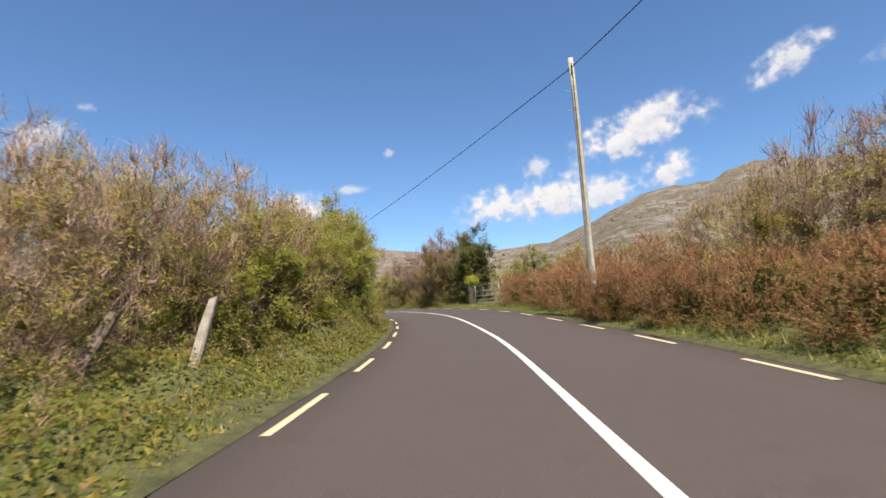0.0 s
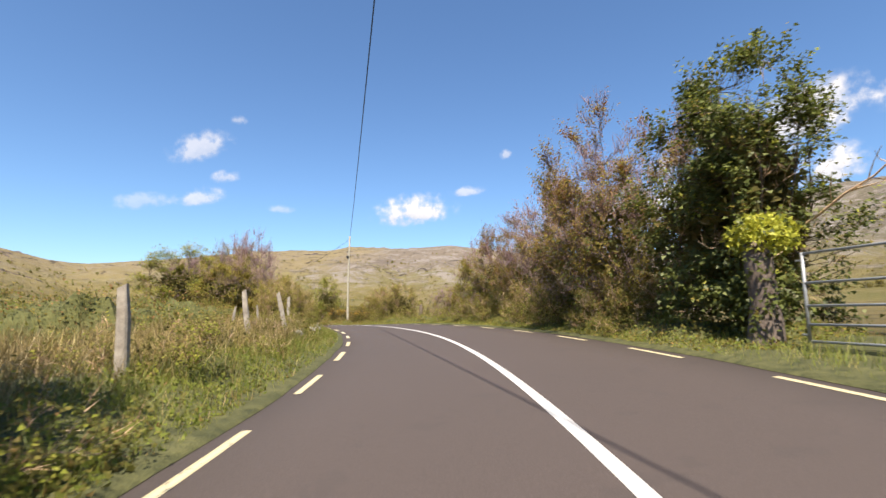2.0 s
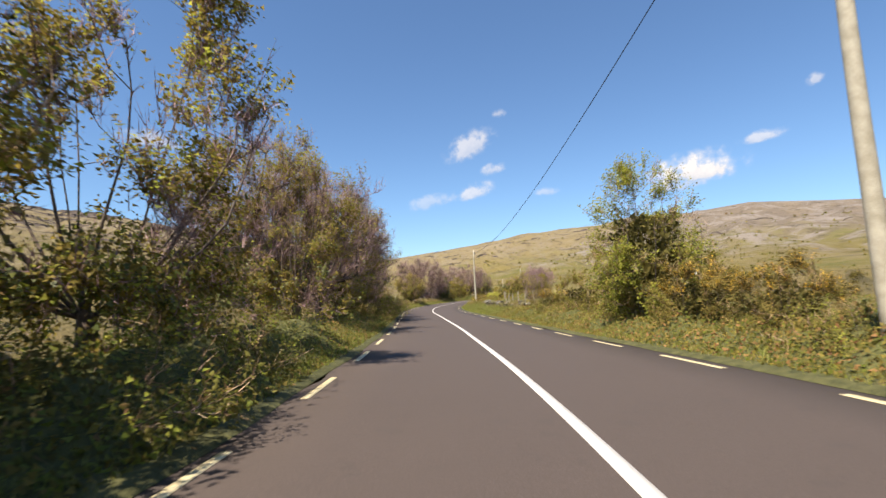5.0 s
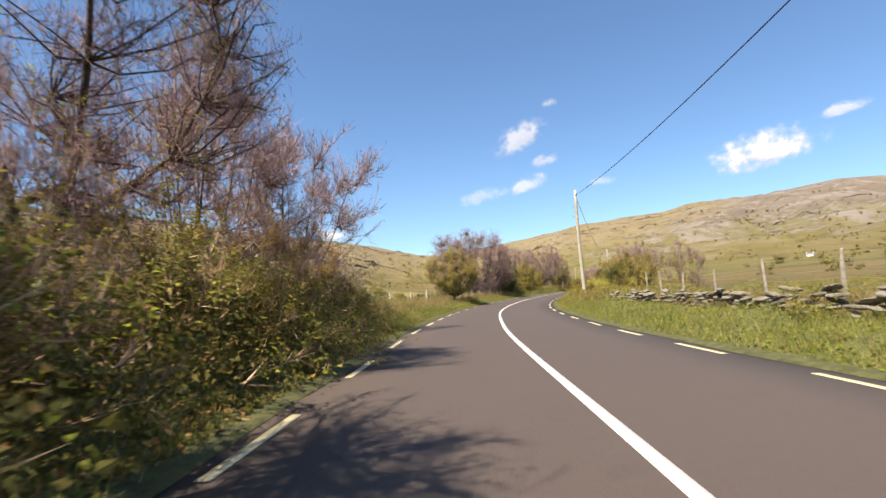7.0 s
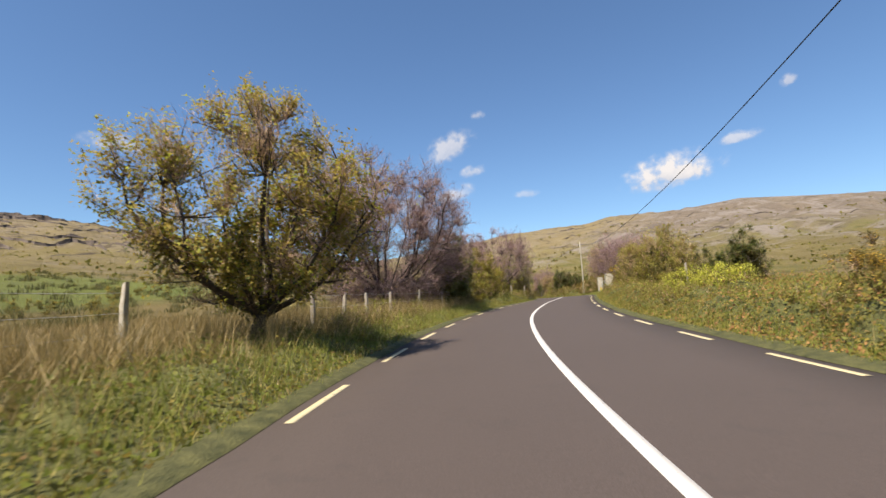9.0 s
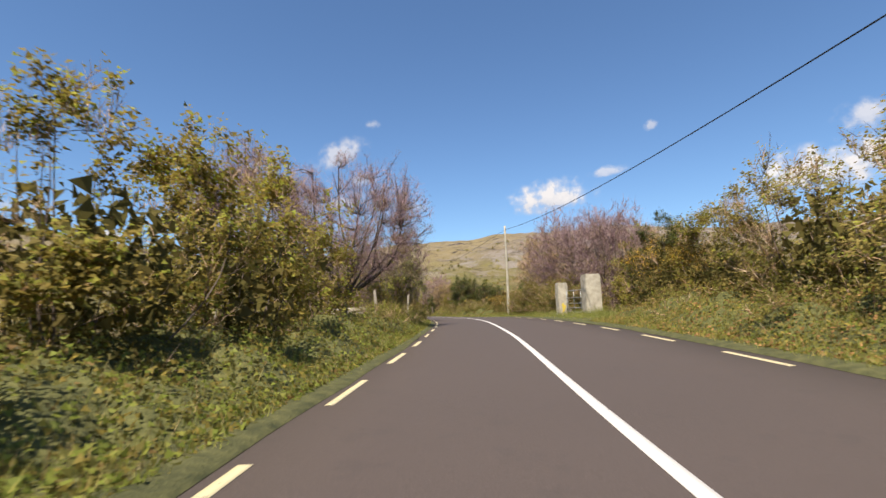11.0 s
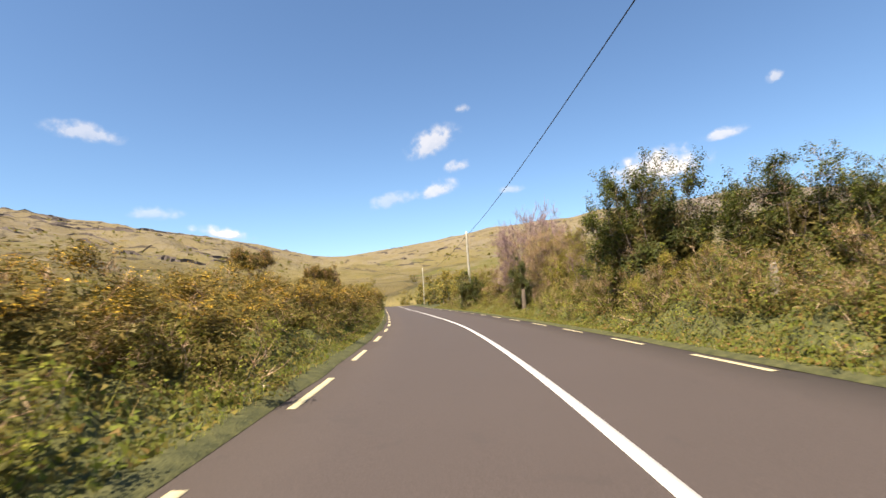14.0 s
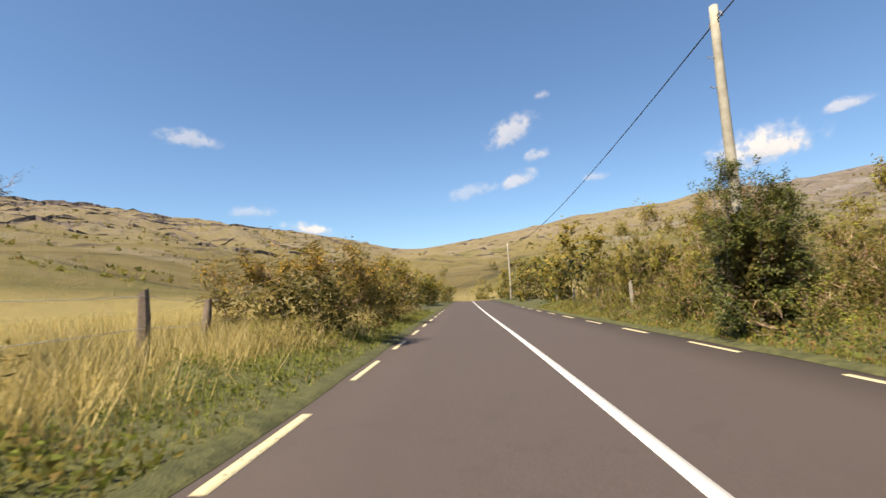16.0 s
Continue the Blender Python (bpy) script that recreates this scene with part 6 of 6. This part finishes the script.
def rock_mesh(seed, size, rough=0.28, cuts=2):
    """A weathered stone as (corners, triangles): a ball cut to uneven facets."""
    bm = bmesh.new()
    bmesh.ops.create_icosphere(bm, subdivisions=cuts, radius=1.0)
    r = random.Random(seed)
    planes = [(Vector((r.gauss(0, 1), r.gauss(0, 1), r.gauss(0, 1))).normalized(), r.uniform(0.55, 0.9)) for _ in range(9)]
    off = Vector((r.uniform(0, 99), r.uniform(0, 99), r.uniform(0, 99)))
    for v in bm.verts:
        for n, d in planes:
            over = v.co.dot(n) - d
            if over > 0:
                v.co -= n * over
        v.co *= 1 + rough * 0.5 * noise.noise(v.co * 1.7 + off) + rough * 0.25 * noise.noise(v.co * 5 + off)
        v.co = Vector((v.co.x * size[0] / 2, v.co.y * size[1] / 2, v.co.z * size[2] / 2))
    bm.verts.index_update()
    out = np.array([v.co for v in bm.verts]), np.array([[v.index for v in f.verts] for f in bm.faces])
    bm.free()
    return out


def stone(s, u, size, seed, label="grey lichen-marked field stone at the roadside", lift=0.3, name="field_stone", group="", tilt=(0, 0)):
    ob = mesh_object(name, *rock_mesh(seed, size, 0.4, 3), STONE)
    m = at_road(s, u, (seed * 47) % 360, 1.0, -size[2] * lift, tilt)
    ob.matrix_world = m
    return tagged(ob, label, "stone", group)


for k, (s, u, a, b, c) in enumerate(((50.4, -4.6, 0.6, 0.4, 0.3), (51.2, -4.9, 0.7, 0.5, 0.35), (52.2, -4.6, 0.5, 0.45, 0.35), (53.0, -4.5, 0.7, 0.5, 0.4), (53.6, -4.9, 0.8, 0.5, 0.5), (54.2, -4.5, 0.6, 0.5, 0.5), (54.9, -4.7, 0.5, 0.4, 0.4))):
    stone(s, u, (a, b, c), 20 + k, group="tumbled roadside stones")


def mossy_bank():
    """A low tumbled bank of field stones at the road's edge."""
    root = empty("stone_bank")
    r = random.Random(14)
    shapes = [rock_mesh(140 + k, (r.uniform(0.35, 0.6), r.uniform(0.28, 0.42), r.uniform(0.2, 0.3)), 0.35, 2) for k in range(6)]
    first = [None] * 6
    s = 44.0
    while s < 55.5:
        for level in range(2 if r.random() < 0.6 else 1):
            u = -4.25 - 0.12 * math.sin(s) + r.uniform(-0.14, 0.14)
            p = on_road(s + r.uniform(-0.1, 0.1) + 0.17 * level, u)
            k = r.randrange(6)
            if first[k] is None:
                ob = mesh_object("stone", *shapes[k], MOSSY_STONE, root)
                first[k] = ob.data
            else:
                ob = new("stone", first[k])
                ob.parent = root
            ob.matrix_world = pose(p[0], p[1], float(verge_height(s, u)) + 0.05 + 0.18 * level, r.uniform(-18, 18), r.uniform(-18, 18), heading(s) + 90 + r.uniform(-40, 40))
        s += r.uniform(0.32, 0.5)
    n = 9000
    q = np.random.RandomState(15)
    s, u = q.uniform(43.5, 56, n), -4.3 + q.normal(0, 0.24, n)
    at = on_road(s, u)
    at[:, 2] = verge_height(s, u) + q.uniform(0.05, 0.62, n) * np.clip(1.1 - np.abs(u + 4.3) / 0.6, 0, 1) * (0.7 + 0.3 * np.sin(s * 2.1))
    mesh_object("moss", *leaves(q, at, 0.055, narrow=0.5), BRAMBLE, root, "moss and creeping leaves over the stones")["kind"] = "stuff"
    tagged(root, "low tumbled bank of mossy field stones beside the road", "stone bank")


def slab_boulder(s, u, size, turn):
    """A broad weathered outcrop: a low rock with a gently tilted, worn top and a bedded, broken rim."""
    verts, faces = rock_mesh(3, (size[0], size[1], size[2] * 2), 0.3, 5)
    for v in verts:
        p = Vector(v)
        lid = size[2] * 0.42 + 0.16 * p.y + 0.05 * p.x + 0.10 * noise.noise(p * 1.1) + 0.035 * noise.noise(p * 4.0)
        if p.z > lid:
            p.z = lid + (p.z - lid) * 0.12
        bed = size[2] * 0.22
        shelf = (p.z / bed) % 1.0
        grip = 1 + 0.05 * (1 if shelf > 0.25 else -1) + 0.05 * noise.noise(Vector((p.x * 2, p.y * 2, p.z * 6)))
        if p.z < lid - 0.05:
            p.x, p.y = p.x * grip, p.y * grip
        v[:] = p
    ob = mesh_object("boulder", verts, faces, TAN_ROCK)
    ob.matrix_world = at_road(s, u, turn, 1.0, -size[2] * 0.12)
    return tagged(ob, "large pale flat-topped boulder of layered rock in rough grass", "boulder")


mossy_bank()
slab_boulder(218.2, -9.3, (4.0, 3.2, 1.15), 0)
for k, (s, u, a, b, c) in enumerate(((213.6, -5.4, 0.75, 0.5, 0.42), (214.6, -5.0, 0.6, 0.4, 0.35), (215.4, -5.2, 0.5, 0.35, 0.3), (216.2, -4.8, 0.7, 0.5, 0.5), (211.4, 5.4, 0.7, 0.45, 0.3), (211.9, 5.1, 0.6, 0.4, 0.35), (212.3, 5.6, 0.8, 0.5, 0.35), (212.9, 5.2, 0.5, 0.35, 0.3),
                                     (196.5, -5.6, 1.0, 0.6, 0.4), (209.5, -6.8, 0.8, 0.5, 0.3), (170.5, 5.9, 1.5, 0.9, 0.25), (165.5, 5.6, 1.2, 0.7, 0.2))):
    stone(s, u, (a, b, c), 50 + k, group="stones in the grass")


def dry_stone_wall():
    """A half-collapsed wall of loose stones in the grass."""
    root = empty("dry_stone_wall")
    r = random.Random(4)
    shapes = [mesh_object("stone", *rock_mesh(80 + k, (r.uniform(0.4, 0.85), r.uniform(0.28, 0.42), r.uniform(0.10, 0.18)), 0.35, 2), WALL_STONE, root).data for k in range(6)]
    for ob in list(root.children):
        bpy.data.objects.remove(ob)
    s = 112.0
    while s < 142:
        for level in range(r.choice((3, 4, 5, 5, 6))):
            p = on_road(s + r.uniform(-0.15, 0.15) + 0.2 * (level % 2), 6.5 + 0.35 * math.sin(s * 0.6) + r.uniform(-0.1, 0.1))
            ob = new("stone", r.choice(shapes))
            ob.parent = root
            z = float(verge_height(s, 6.5)) + 0.05 + 0.125 * level
            ob.matrix_world = pose(p[0], p[1], z, r.uniform(-14, 14), r.uniform(-14, 14), heading(s) + 90 + r.uniform(-25, 25))
        s += r.uniform(0.36, 0.5)
    tagged(root, "tumbledown dry stone wall half hidden in rough grass", "stone wall")


dry_stone_wall()


def post_mesh(height, width, seed, round_top=False):
    """A split or sawn post, a little crooked and worn at the top."""
    r = random.Random(seed)
    rows = []
    for k in range(5):
        t = k / 4
        w = width * (1 - 0.08 * t) / 2 * (0.8 if k == 4 else 1)
        cx, cy = r.uniform(-0.012, 0.012), r.uniform(-0.012, 0.012)
        z = -0.35 + (height + 0.35) * t + (0.0 if k < 4 else r.uniform(-0.01, 0.02))
        ring = [(-w, -w * 0.82), (-w * 0.5, -w), (w * 0.6, -w), (w, -w * 0.7), (w, w * 0.8), (w * 0.6, w), (-w * 0.6, w), (-w, w * 0.75)]
        rows.append([(cx + x * r.uniform(0.92, 1.06), cy + y * r.uniform(0.92, 1.06), z + (0.03 * x / w if k == 4 else 0)) for x, y in ring])
    v = np.array(rows).reshape(-1, 3)
    f = []
    for k in range(4):
        for i in range(8):
            a, b = k * 8 + i, k * 8 + (i + 1) % 8
            f += [(a, b, b + 8), (a, b + 8, a + 8)]
    f += [(32, 32 + i, 32 + i + 1) for i in range(1, 7)]
    return v, np.array(f)


def fence(stretches, material, wires=(0.35, 0.65, 0.95), height=1.1, width=0.11, label="wooden post and wire field fence", seed=0):
    """Posts at (s, u, lean x, lean y) with wires strung between them."""
    root = empty("wire_fence")
    tops = []
    r = random.Random(seed)
    for k, (s, u, a, b) in enumerate(stretches):
        ob = mesh_object("post", *post_mesh(height * r.uniform(0.92, 1.08), width, seed + k), material, root)
        m = at_road(s, u, r.uniform(-20, 20), 1.0, 0.0, (a, b))
        ob.matrix_world = m
        tops.append(m)
    for h in wires:
        for m0, m1 in zip(tops, tops[1:]):
            a, b = np.array(m0 @ Vector((0.05, 0, h * height))), np.array(m1 @ Vector((0.05, 0, h * height)))
            t = np.linspace(0, 1, 5)[:, None]
            line = a * (1 - t) + b * t - np.array((0, 0, 0.05)) * (4 * t * (1 - t))
            mesh_object("wire", *tubes([line], [[0.005] * 5], 3), STEEL, root)
    tagged(root, label, "fence")


fence([(s, -7.9 - 0.1 * math.sin(s), 3 * math.sin(s * 3), 3 * math.cos(s * 2)) for s in (128, 132.5, 137, 141.4, 145.8, 150.2, 154.6)], PALE_POST, height=1.25, width=0.13, seed=10)
fence([(s, -5.6 - 0.1 * math.sin(s), 3 * math.sin(s * 3), 3 * math.cos(s * 2)) for s in (158.4, 160.3, 162.3, 165.6, 169.5, 174, 179)], POST_WOOD, seed=30)
fence([(s, u, a, b) for s, u, a, b in ((264, -6.2, 2, -3), (268.6, -5.9, 2, 2), (272.9, -5.75, 0, 1), (276.3, -6.7, 0, 6), (283.5, -6.4, 2, -2), (288, -6.2, 0, 3), (294, -6.4, 2, 0))], DARK_POST, wires=(0.55, 0.95), width=0.15, seed=50)
fence([(s, 7.9 + 0.01 * s, 2 * math.sin(s), 2 * math.cos(s)) for s in (114, 118, 122, 126, 130, 134, 138, 142, 146)], POST_WOOD, wires=(0.15, 0.32, 0.5, 0.68, 0.86, 0.98), height=1.45, width=0.09, label="rusty wire mesh fence on pale posts beyond the stone wall", seed=70)
fence([(s, -12.6 + 0.12 * (s - 215), 2 * math.sin(s), 4 * math.cos(s)) for s in (205, 209.5, 213, 216, 218.6, 221, 224, 228)], POST_WOOD, wires=(0.5, 0.9), width=0.10, seed=90)
fence([(s, 4.9, 2 * math.sin(s), 3 * math.cos(s)) for s in (284.6, 289.2, 294, 299)], POST_WOOD, wires=(0.5, 0.9), width=0.13, height=1.1, seed=110)


def lone_post(s, u, height, width, lean, material, label, seed=1):
    ob = mesh_object("fence_post", *post_mesh(height, width, seed), material)
    ob.matrix_world = at_road(s, u, 10, 1.0, 0.0, lean)
    tagged(ob, label, "fence post")


lone_post(6.4, -4.65, 1.2, 0.13, (-8, 14), POST_WOOD, "pale leaning timber fence post among brambles", 2)
lone_post(5.1, -5.3, 1.05, 0.13, (-10, 26), DARK_POST, "dark leaning timber fence post among brambles", 3)
lone_post(35.9, -5.0, 1.25, 0.14, (2, -2), POST_WOOD, "weathered grey timber post in tall grass", 4)
lone_post(43.2, -5.35, 1.35, 0.15, (0, -9), POST_WOOD, "weathered grey post leaning in tall grass", 5)
lone_post(45.8, -4.75, 1.45, 0.15, (0, -13), POST_WOOD, "weathered grey post leaning in tall grass", 6)
lone_post(47.8, -6.8, 0.9, 0.10, (4, 6), POST_WOOD, "thin grey stake in tall grass", 7)
lone_post(52.4, -6.4, 1.0, 0.10, (2, -8), POST_WOOD, "thin grey stake in tall grass", 8)
lone_post(56.0, -5.3, 1.5, 0.16, (0, -1), POST_WOOD, "ivy-topped grey post beside tumbled stones", 9)
lone_post(67.7, 5.6, 1.3, 0.24, (1, 0), DARK_POST, "thick dark timber post beside a low hedge", 10)
lone_post(203.4, -5.5, 1.7, 0.14, (0, -2), POST_WOOD, "grey timber fence post beside the brambles", 11)
lone_post(213.2, -4.8, 1.75, 0.15, (2, 3), POST_WOOD, "tall pale sawn fence post by the roadside", 12)
lone_post(200.2, -5.6, 1.3, 0.18, (0, -52), DARK_POST, "fallen dark timber post propped in brambles", 13)
lone_post(216.4, 5.2, 1.5, 0.2, (0, 3), POST_WOOD, "broken grey tree stump post in the hedge", 14)
lone_post(226.6, 5.3, 1.5, 0.24, (0, -4), DARK_POST, "dark broken stump under the hedge", 15)
lone_post(242.5, 5.9, 1.3, 0.16, (0, 1), POST_WOOD, "grey timber post in the hedge", 16)
lone_post(260.3, 4.9, 1.35, 0.2, (1, 0), DARK_POST, "dark square timber post on the verge", 17)
lone_post(168.0, 6.3, 1.5, 0.11, (0, 1), POST_WOOD, "thin grey post behind lime-green bushes", 18)


def field_gate(a, b, height, label, bars=5):
    """A tubular steel gate between two places (s, u)."""
    root = empty("field_gate")
    m0, m1 = at_road(*a).translation, at_road(*b).translation
    w = (m1 - m0).length
    z0 = 0.14
    levels = [z0 + (height - z0) * t for t in (0, 0.19, 0.4, 0.66, 1.0)][:bars]

    def pipe(name, p, q, r=0.021):
        mesh_object(name, *capped_tube(np.array([p, (np.array(p) + np.array(q)) / 2 + (0, 0, -0.004), q]), [r] * 3, 8), STEEL, root, smooth_shade=True)

    for z in levels:
        pipe("rail", (0, 0, z), (w, 0, z))
    for x in (0, w):
        pipe("end_upright", (x, 0, z0 - 0.02), (x, 0, height + 0.02), 0.026)
    for x in (w * 0.36, w * 0.7):
        pipe("upright", (x, 0.01, z0), (x, 0.01, height), 0.017)
    for z in (levels[0] + 0.1, levels[-1] - 0.1):
        pipe("hinge", (-0.12, 0, z), (0.02, 0, z), 0.016)
    root.matrix_world = pose(*m0, 0, 0, math.degrees(math.atan2(m1.y - m0.y, m1.x - m0.x)))
    tagged(root, label, "gate")


field_gate((36.7, 4.75), (33.5, 5.3), 1.5, "closed galvanised five-bar steel field gate beside a stump")
field_gate((210.5, 5.05), (207.9, 5.5), 1.4, "closed bent steel field gate between stone pillars")


def pillar(s, u, height, width, seed, lichen):
    """A rough rendered stone gate pillar."""
    root = empty("gate_pillar")
    bm = bmesh.new()
    bmesh.ops.create_cube(bm, size=1.0)
    bmesh.ops.bevel(bm, geom=list(bm.edges), offset=0.045, segments=2, affect="EDGES")
    bmesh.ops.triangulate(bm, faces=bm.faces)
    bmesh.ops.subdivide_edges(bm, edges=bm.edges, cuts=2, use_grid_fill=True)
    bmesh.ops.triangulate(bm, faces=bm.faces)
    off = Vector((seed * 3.1, seed, 7))
    for v in bm.verts:
        t = v.co.z + 0.5
        p = Vector((v.co.x * width * (1 - 0.03 * t), v.co.y * width * (1 - 0.03 * t), -0.3 + t * (height + 0.3)))
        p += Vector((noise.noise(p * 2 + off), noise.noise(p * 2.3 - off), 0.6 * noise.noise(p * 1.7 + off))) * 0.022
        v.co = p
    bm.verts.index_update()
    mesh_object("shaft", np.array([v.co for v in bm.verts]), np.array([[v.index for v in f.verts] for f in bm.faces]), PILLAR_STONE, root)
    bm.free()
    if lichen:
        n = 14
        t = np.linspace(0, 2 * np.pi, n, endpoint=False)
        rr = 1 + 0.25 * np.sin(t * 3 + 1) + 0.15 * np.sin(t * 5)
        y = -width * 0.53
        v = np.vstack([[(0, y, 0.45)], np.stack([0.11 * rr * np.cos(t) - 0.02, np.full(n, y), 0.45 + 0.26 * rr * np.sin(t)], -1), np.stack([0.11 * rr * np.cos(t) - 0.02, np.full(n, y + 0.06), 0.45 + 0.26 * rr * np.sin(t)], -1)])
        k = np.arange(n)
        f = np.concatenate([np.stack([0 * k, k + 1, (k + 1) % n + 1], -1), np.stack([k + 1, k + 1 + n, (k + 1) % n + 1], -1), np.stack([(k + 1) % n + 1, k + 1 + n, (k + 1) % n + 1 + n], -1)])
        mesh_object("lichen", v, f, LICHEN, root, "mustard-yellow lichen patch")
    root.matrix_world = at_road(s, u, 4)
    tagged(root, "rough grey stone gate pillar with worn edges", "gate pillar", "gate pillars")


PILLAR_STONE = plain_material("pale_pillar_stone", (0.24, 0.21, 0.155), (0.50, 0.45, 0.35), 3.0, 0.92, 0.7, 0.02, fine=40)
LICHEN = plain_material("yellow_lichen", (0.42, 0.30, 0.04), (0.62, 0.48, 0.08), 14, 0.95, 0.6, 0.01)
pillar(210.9, 4.85, 1.95, 0.62, 1, True)
pillar(207.4, 5.6, 2.1, 0.86, 2, False)


def ivy_stump(s, u):
    root = empty("ivy_stump")
    r = np.random.RandomState(6)
    t = np.linspace(0, 1, 7)
    pts = np.stack([0.06 * np.sin(t * 5), 0.05 * np.sin(t * 4 + 1), -0.3 + 2.1 * t], -1)
    mesh_object("trunk", *capped_tube(pts, 0.30 - 0.10 * t + 0.02 * np.sin(t * 9), 9), BARK, root, smooth_shade=True)
    p = r.normal(0, 1, (2400, 3))
    p = p / np.linalg.norm(p, axis=1)[:, None] * r.uniform(0.5, 1, (2400, 1)) ** 0.4 * (0.5, 0.44, 0.34) * (1 + 0.35 * np.sin(p[:, :1] * 2.1 + 3 * p[:, 1:2])) + (0.1, 0, 1.92)
    mesh_object("crown", *leaves(r, p, 0.085, narrow=0.42), LIME, root, "tuft of lime-green ivy")
    p = r.normal(0, 1, (700, 3)) * (0.26, 0.26, 0.55) + (0, 0, 1.1)
    mesh_object("ivy", *leaves(r, p, 0.09, narrow=0.42), DEEP, root, "dark ivy on the trunk")
    root.matrix_world = at_road(s, u, 0)
    tagged(root, "old tree stump topped with lime-green ivy beside a gate", "tree stump")


ivy_stump(37.6, 4.75)


def dead_branch(s, u, lift, length, turn, tilt, label):
    r = np.random.RandomState(int(s))
    main = shoots(r, np.zeros((1, 3)), np.array([(1.0, 0, 0.15)]), np.array([length]), 5, 0.02, 0.12)
    p, d, _ = along(r, main, 9, 0.3, 1.0)
    side = shoots(r, p, unit(d + r.normal(0, 0.5, p.shape)), r.uniform(0.3, 0.8, 9), 2, 0.1, 0.2)
    v = join(tubes(main, np.linspace(0.035, 0.012, 6)[None], 5), tubes(side, np.array((0.012, 0.008, 0.004))[None].repeat(9, 0), 3))
    ob = mesh_object("dead_branch", *v, TAN_TWIG)
    ob.matrix_world = at_road(s, u, turn, 1.0, -lift, (0, tilt))
    tagged(ob, label, "branch")


dead_branch(272.8, 4.9, 1.55, 1.9, 10, -10, "bare pale broken branch resting on the hedge")
dead_branch(38.2, 5.4, 1.7, 2.6, -70, -12, "bare branch reaching out over the field gate")


def farmhouse(bearing, distance):
    """A small white house on the far slope."""
    d = radians(bearing)
    x, y = VALLEY[0] - math.sin(d) * distance, VALLEY[1] + math.cos(d) * distance
    z = float(land_height(x, y)[0])
    root = empty("farmhouse")

    def block(name, x0, x1, y0, y1, z0, z1, material, parent, ridge=None):
        c = [(x0, y0, z0), (x1, y0, z0), (x1, y1, z0), (x0, y1, z0), (x0, y0, z1), (x1, y0, z1), (x1, y1, z1), (x0, y1, z1)]
        f = [(0, 3, 2, 1), (4, 5, 6, 7), (0, 1, 5, 4), (1, 2, 6, 5), (2, 3, 7, 6), (3, 0, 4, 7)]
        if ridge:
            c += [(x0, (y0 + y1) / 2, ridge), (x1, (y0 + y1) / 2, ridge)]
            tri = [(0, 1, 9), (0, 9, 8), (3, 8, 9), (3, 9, 2), (0, 8, 3), (1, 2, 9), (0, 3, 2), (0, 2, 1)]
            c = c[:4] + [c[8], c[9]]
            tri = [tuple({8: 4, 9: 5}.get(i, i) for i in t) for t in tri]
            return mesh_object(name, np.array(c), np.array(tri), material, parent)
        return mesh_object(name, np.array(c), np.array(f), material, parent)

    block("wall", -6, 6, -3.2, 3.2, -1.5, 3.4, WHITEWASH, root)
    roof = block("roof", -6.3, 6.3, -3.6, 3.6, 3.4, 3.4, SLATE, root, ridge=6.2)
    for cx in (-5.2, 5.2):
        block("chimney", cx - 0.5, cx + 0.5, -0.5, 0.5, 5.2, 7.2, WHITEWASH, root)
    for cx in (-4, 0, 4):
        block("window" if cx else "door", cx - 0.6, cx + 0.6, -3.26, -3.1, 0.8 if cx else -0.2, 2.2, DARK_GLASS, root)
    root.matrix_world = pose(x, y, z, 0, 0, bearing + 12) @ Matrix.Scale(0.24, 4)
    tagged(root, "small white farmhouse with a grey roof on the slope", "farmhouse", "houses on the far slope")


WHITEWASH = plain_material("whitewash", (0.66, 0.66, 0.63), (0.82, 0.82, 0.80), 2, 0.8, 0.2, 0.01)
SLATE = plain_material("slate", (0.12, 0.12, 0.13), (0.22, 0.22, 0.23), 3, 0.7, 0.3, 0.02)
DARK_GLASS = plain_material("dark_glass", (0.03, 0.035, 0.04), (0.06, 0.065, 0.07), 3, 0.15, 0.05, 0.002)
farmhouse(1.9, 246)
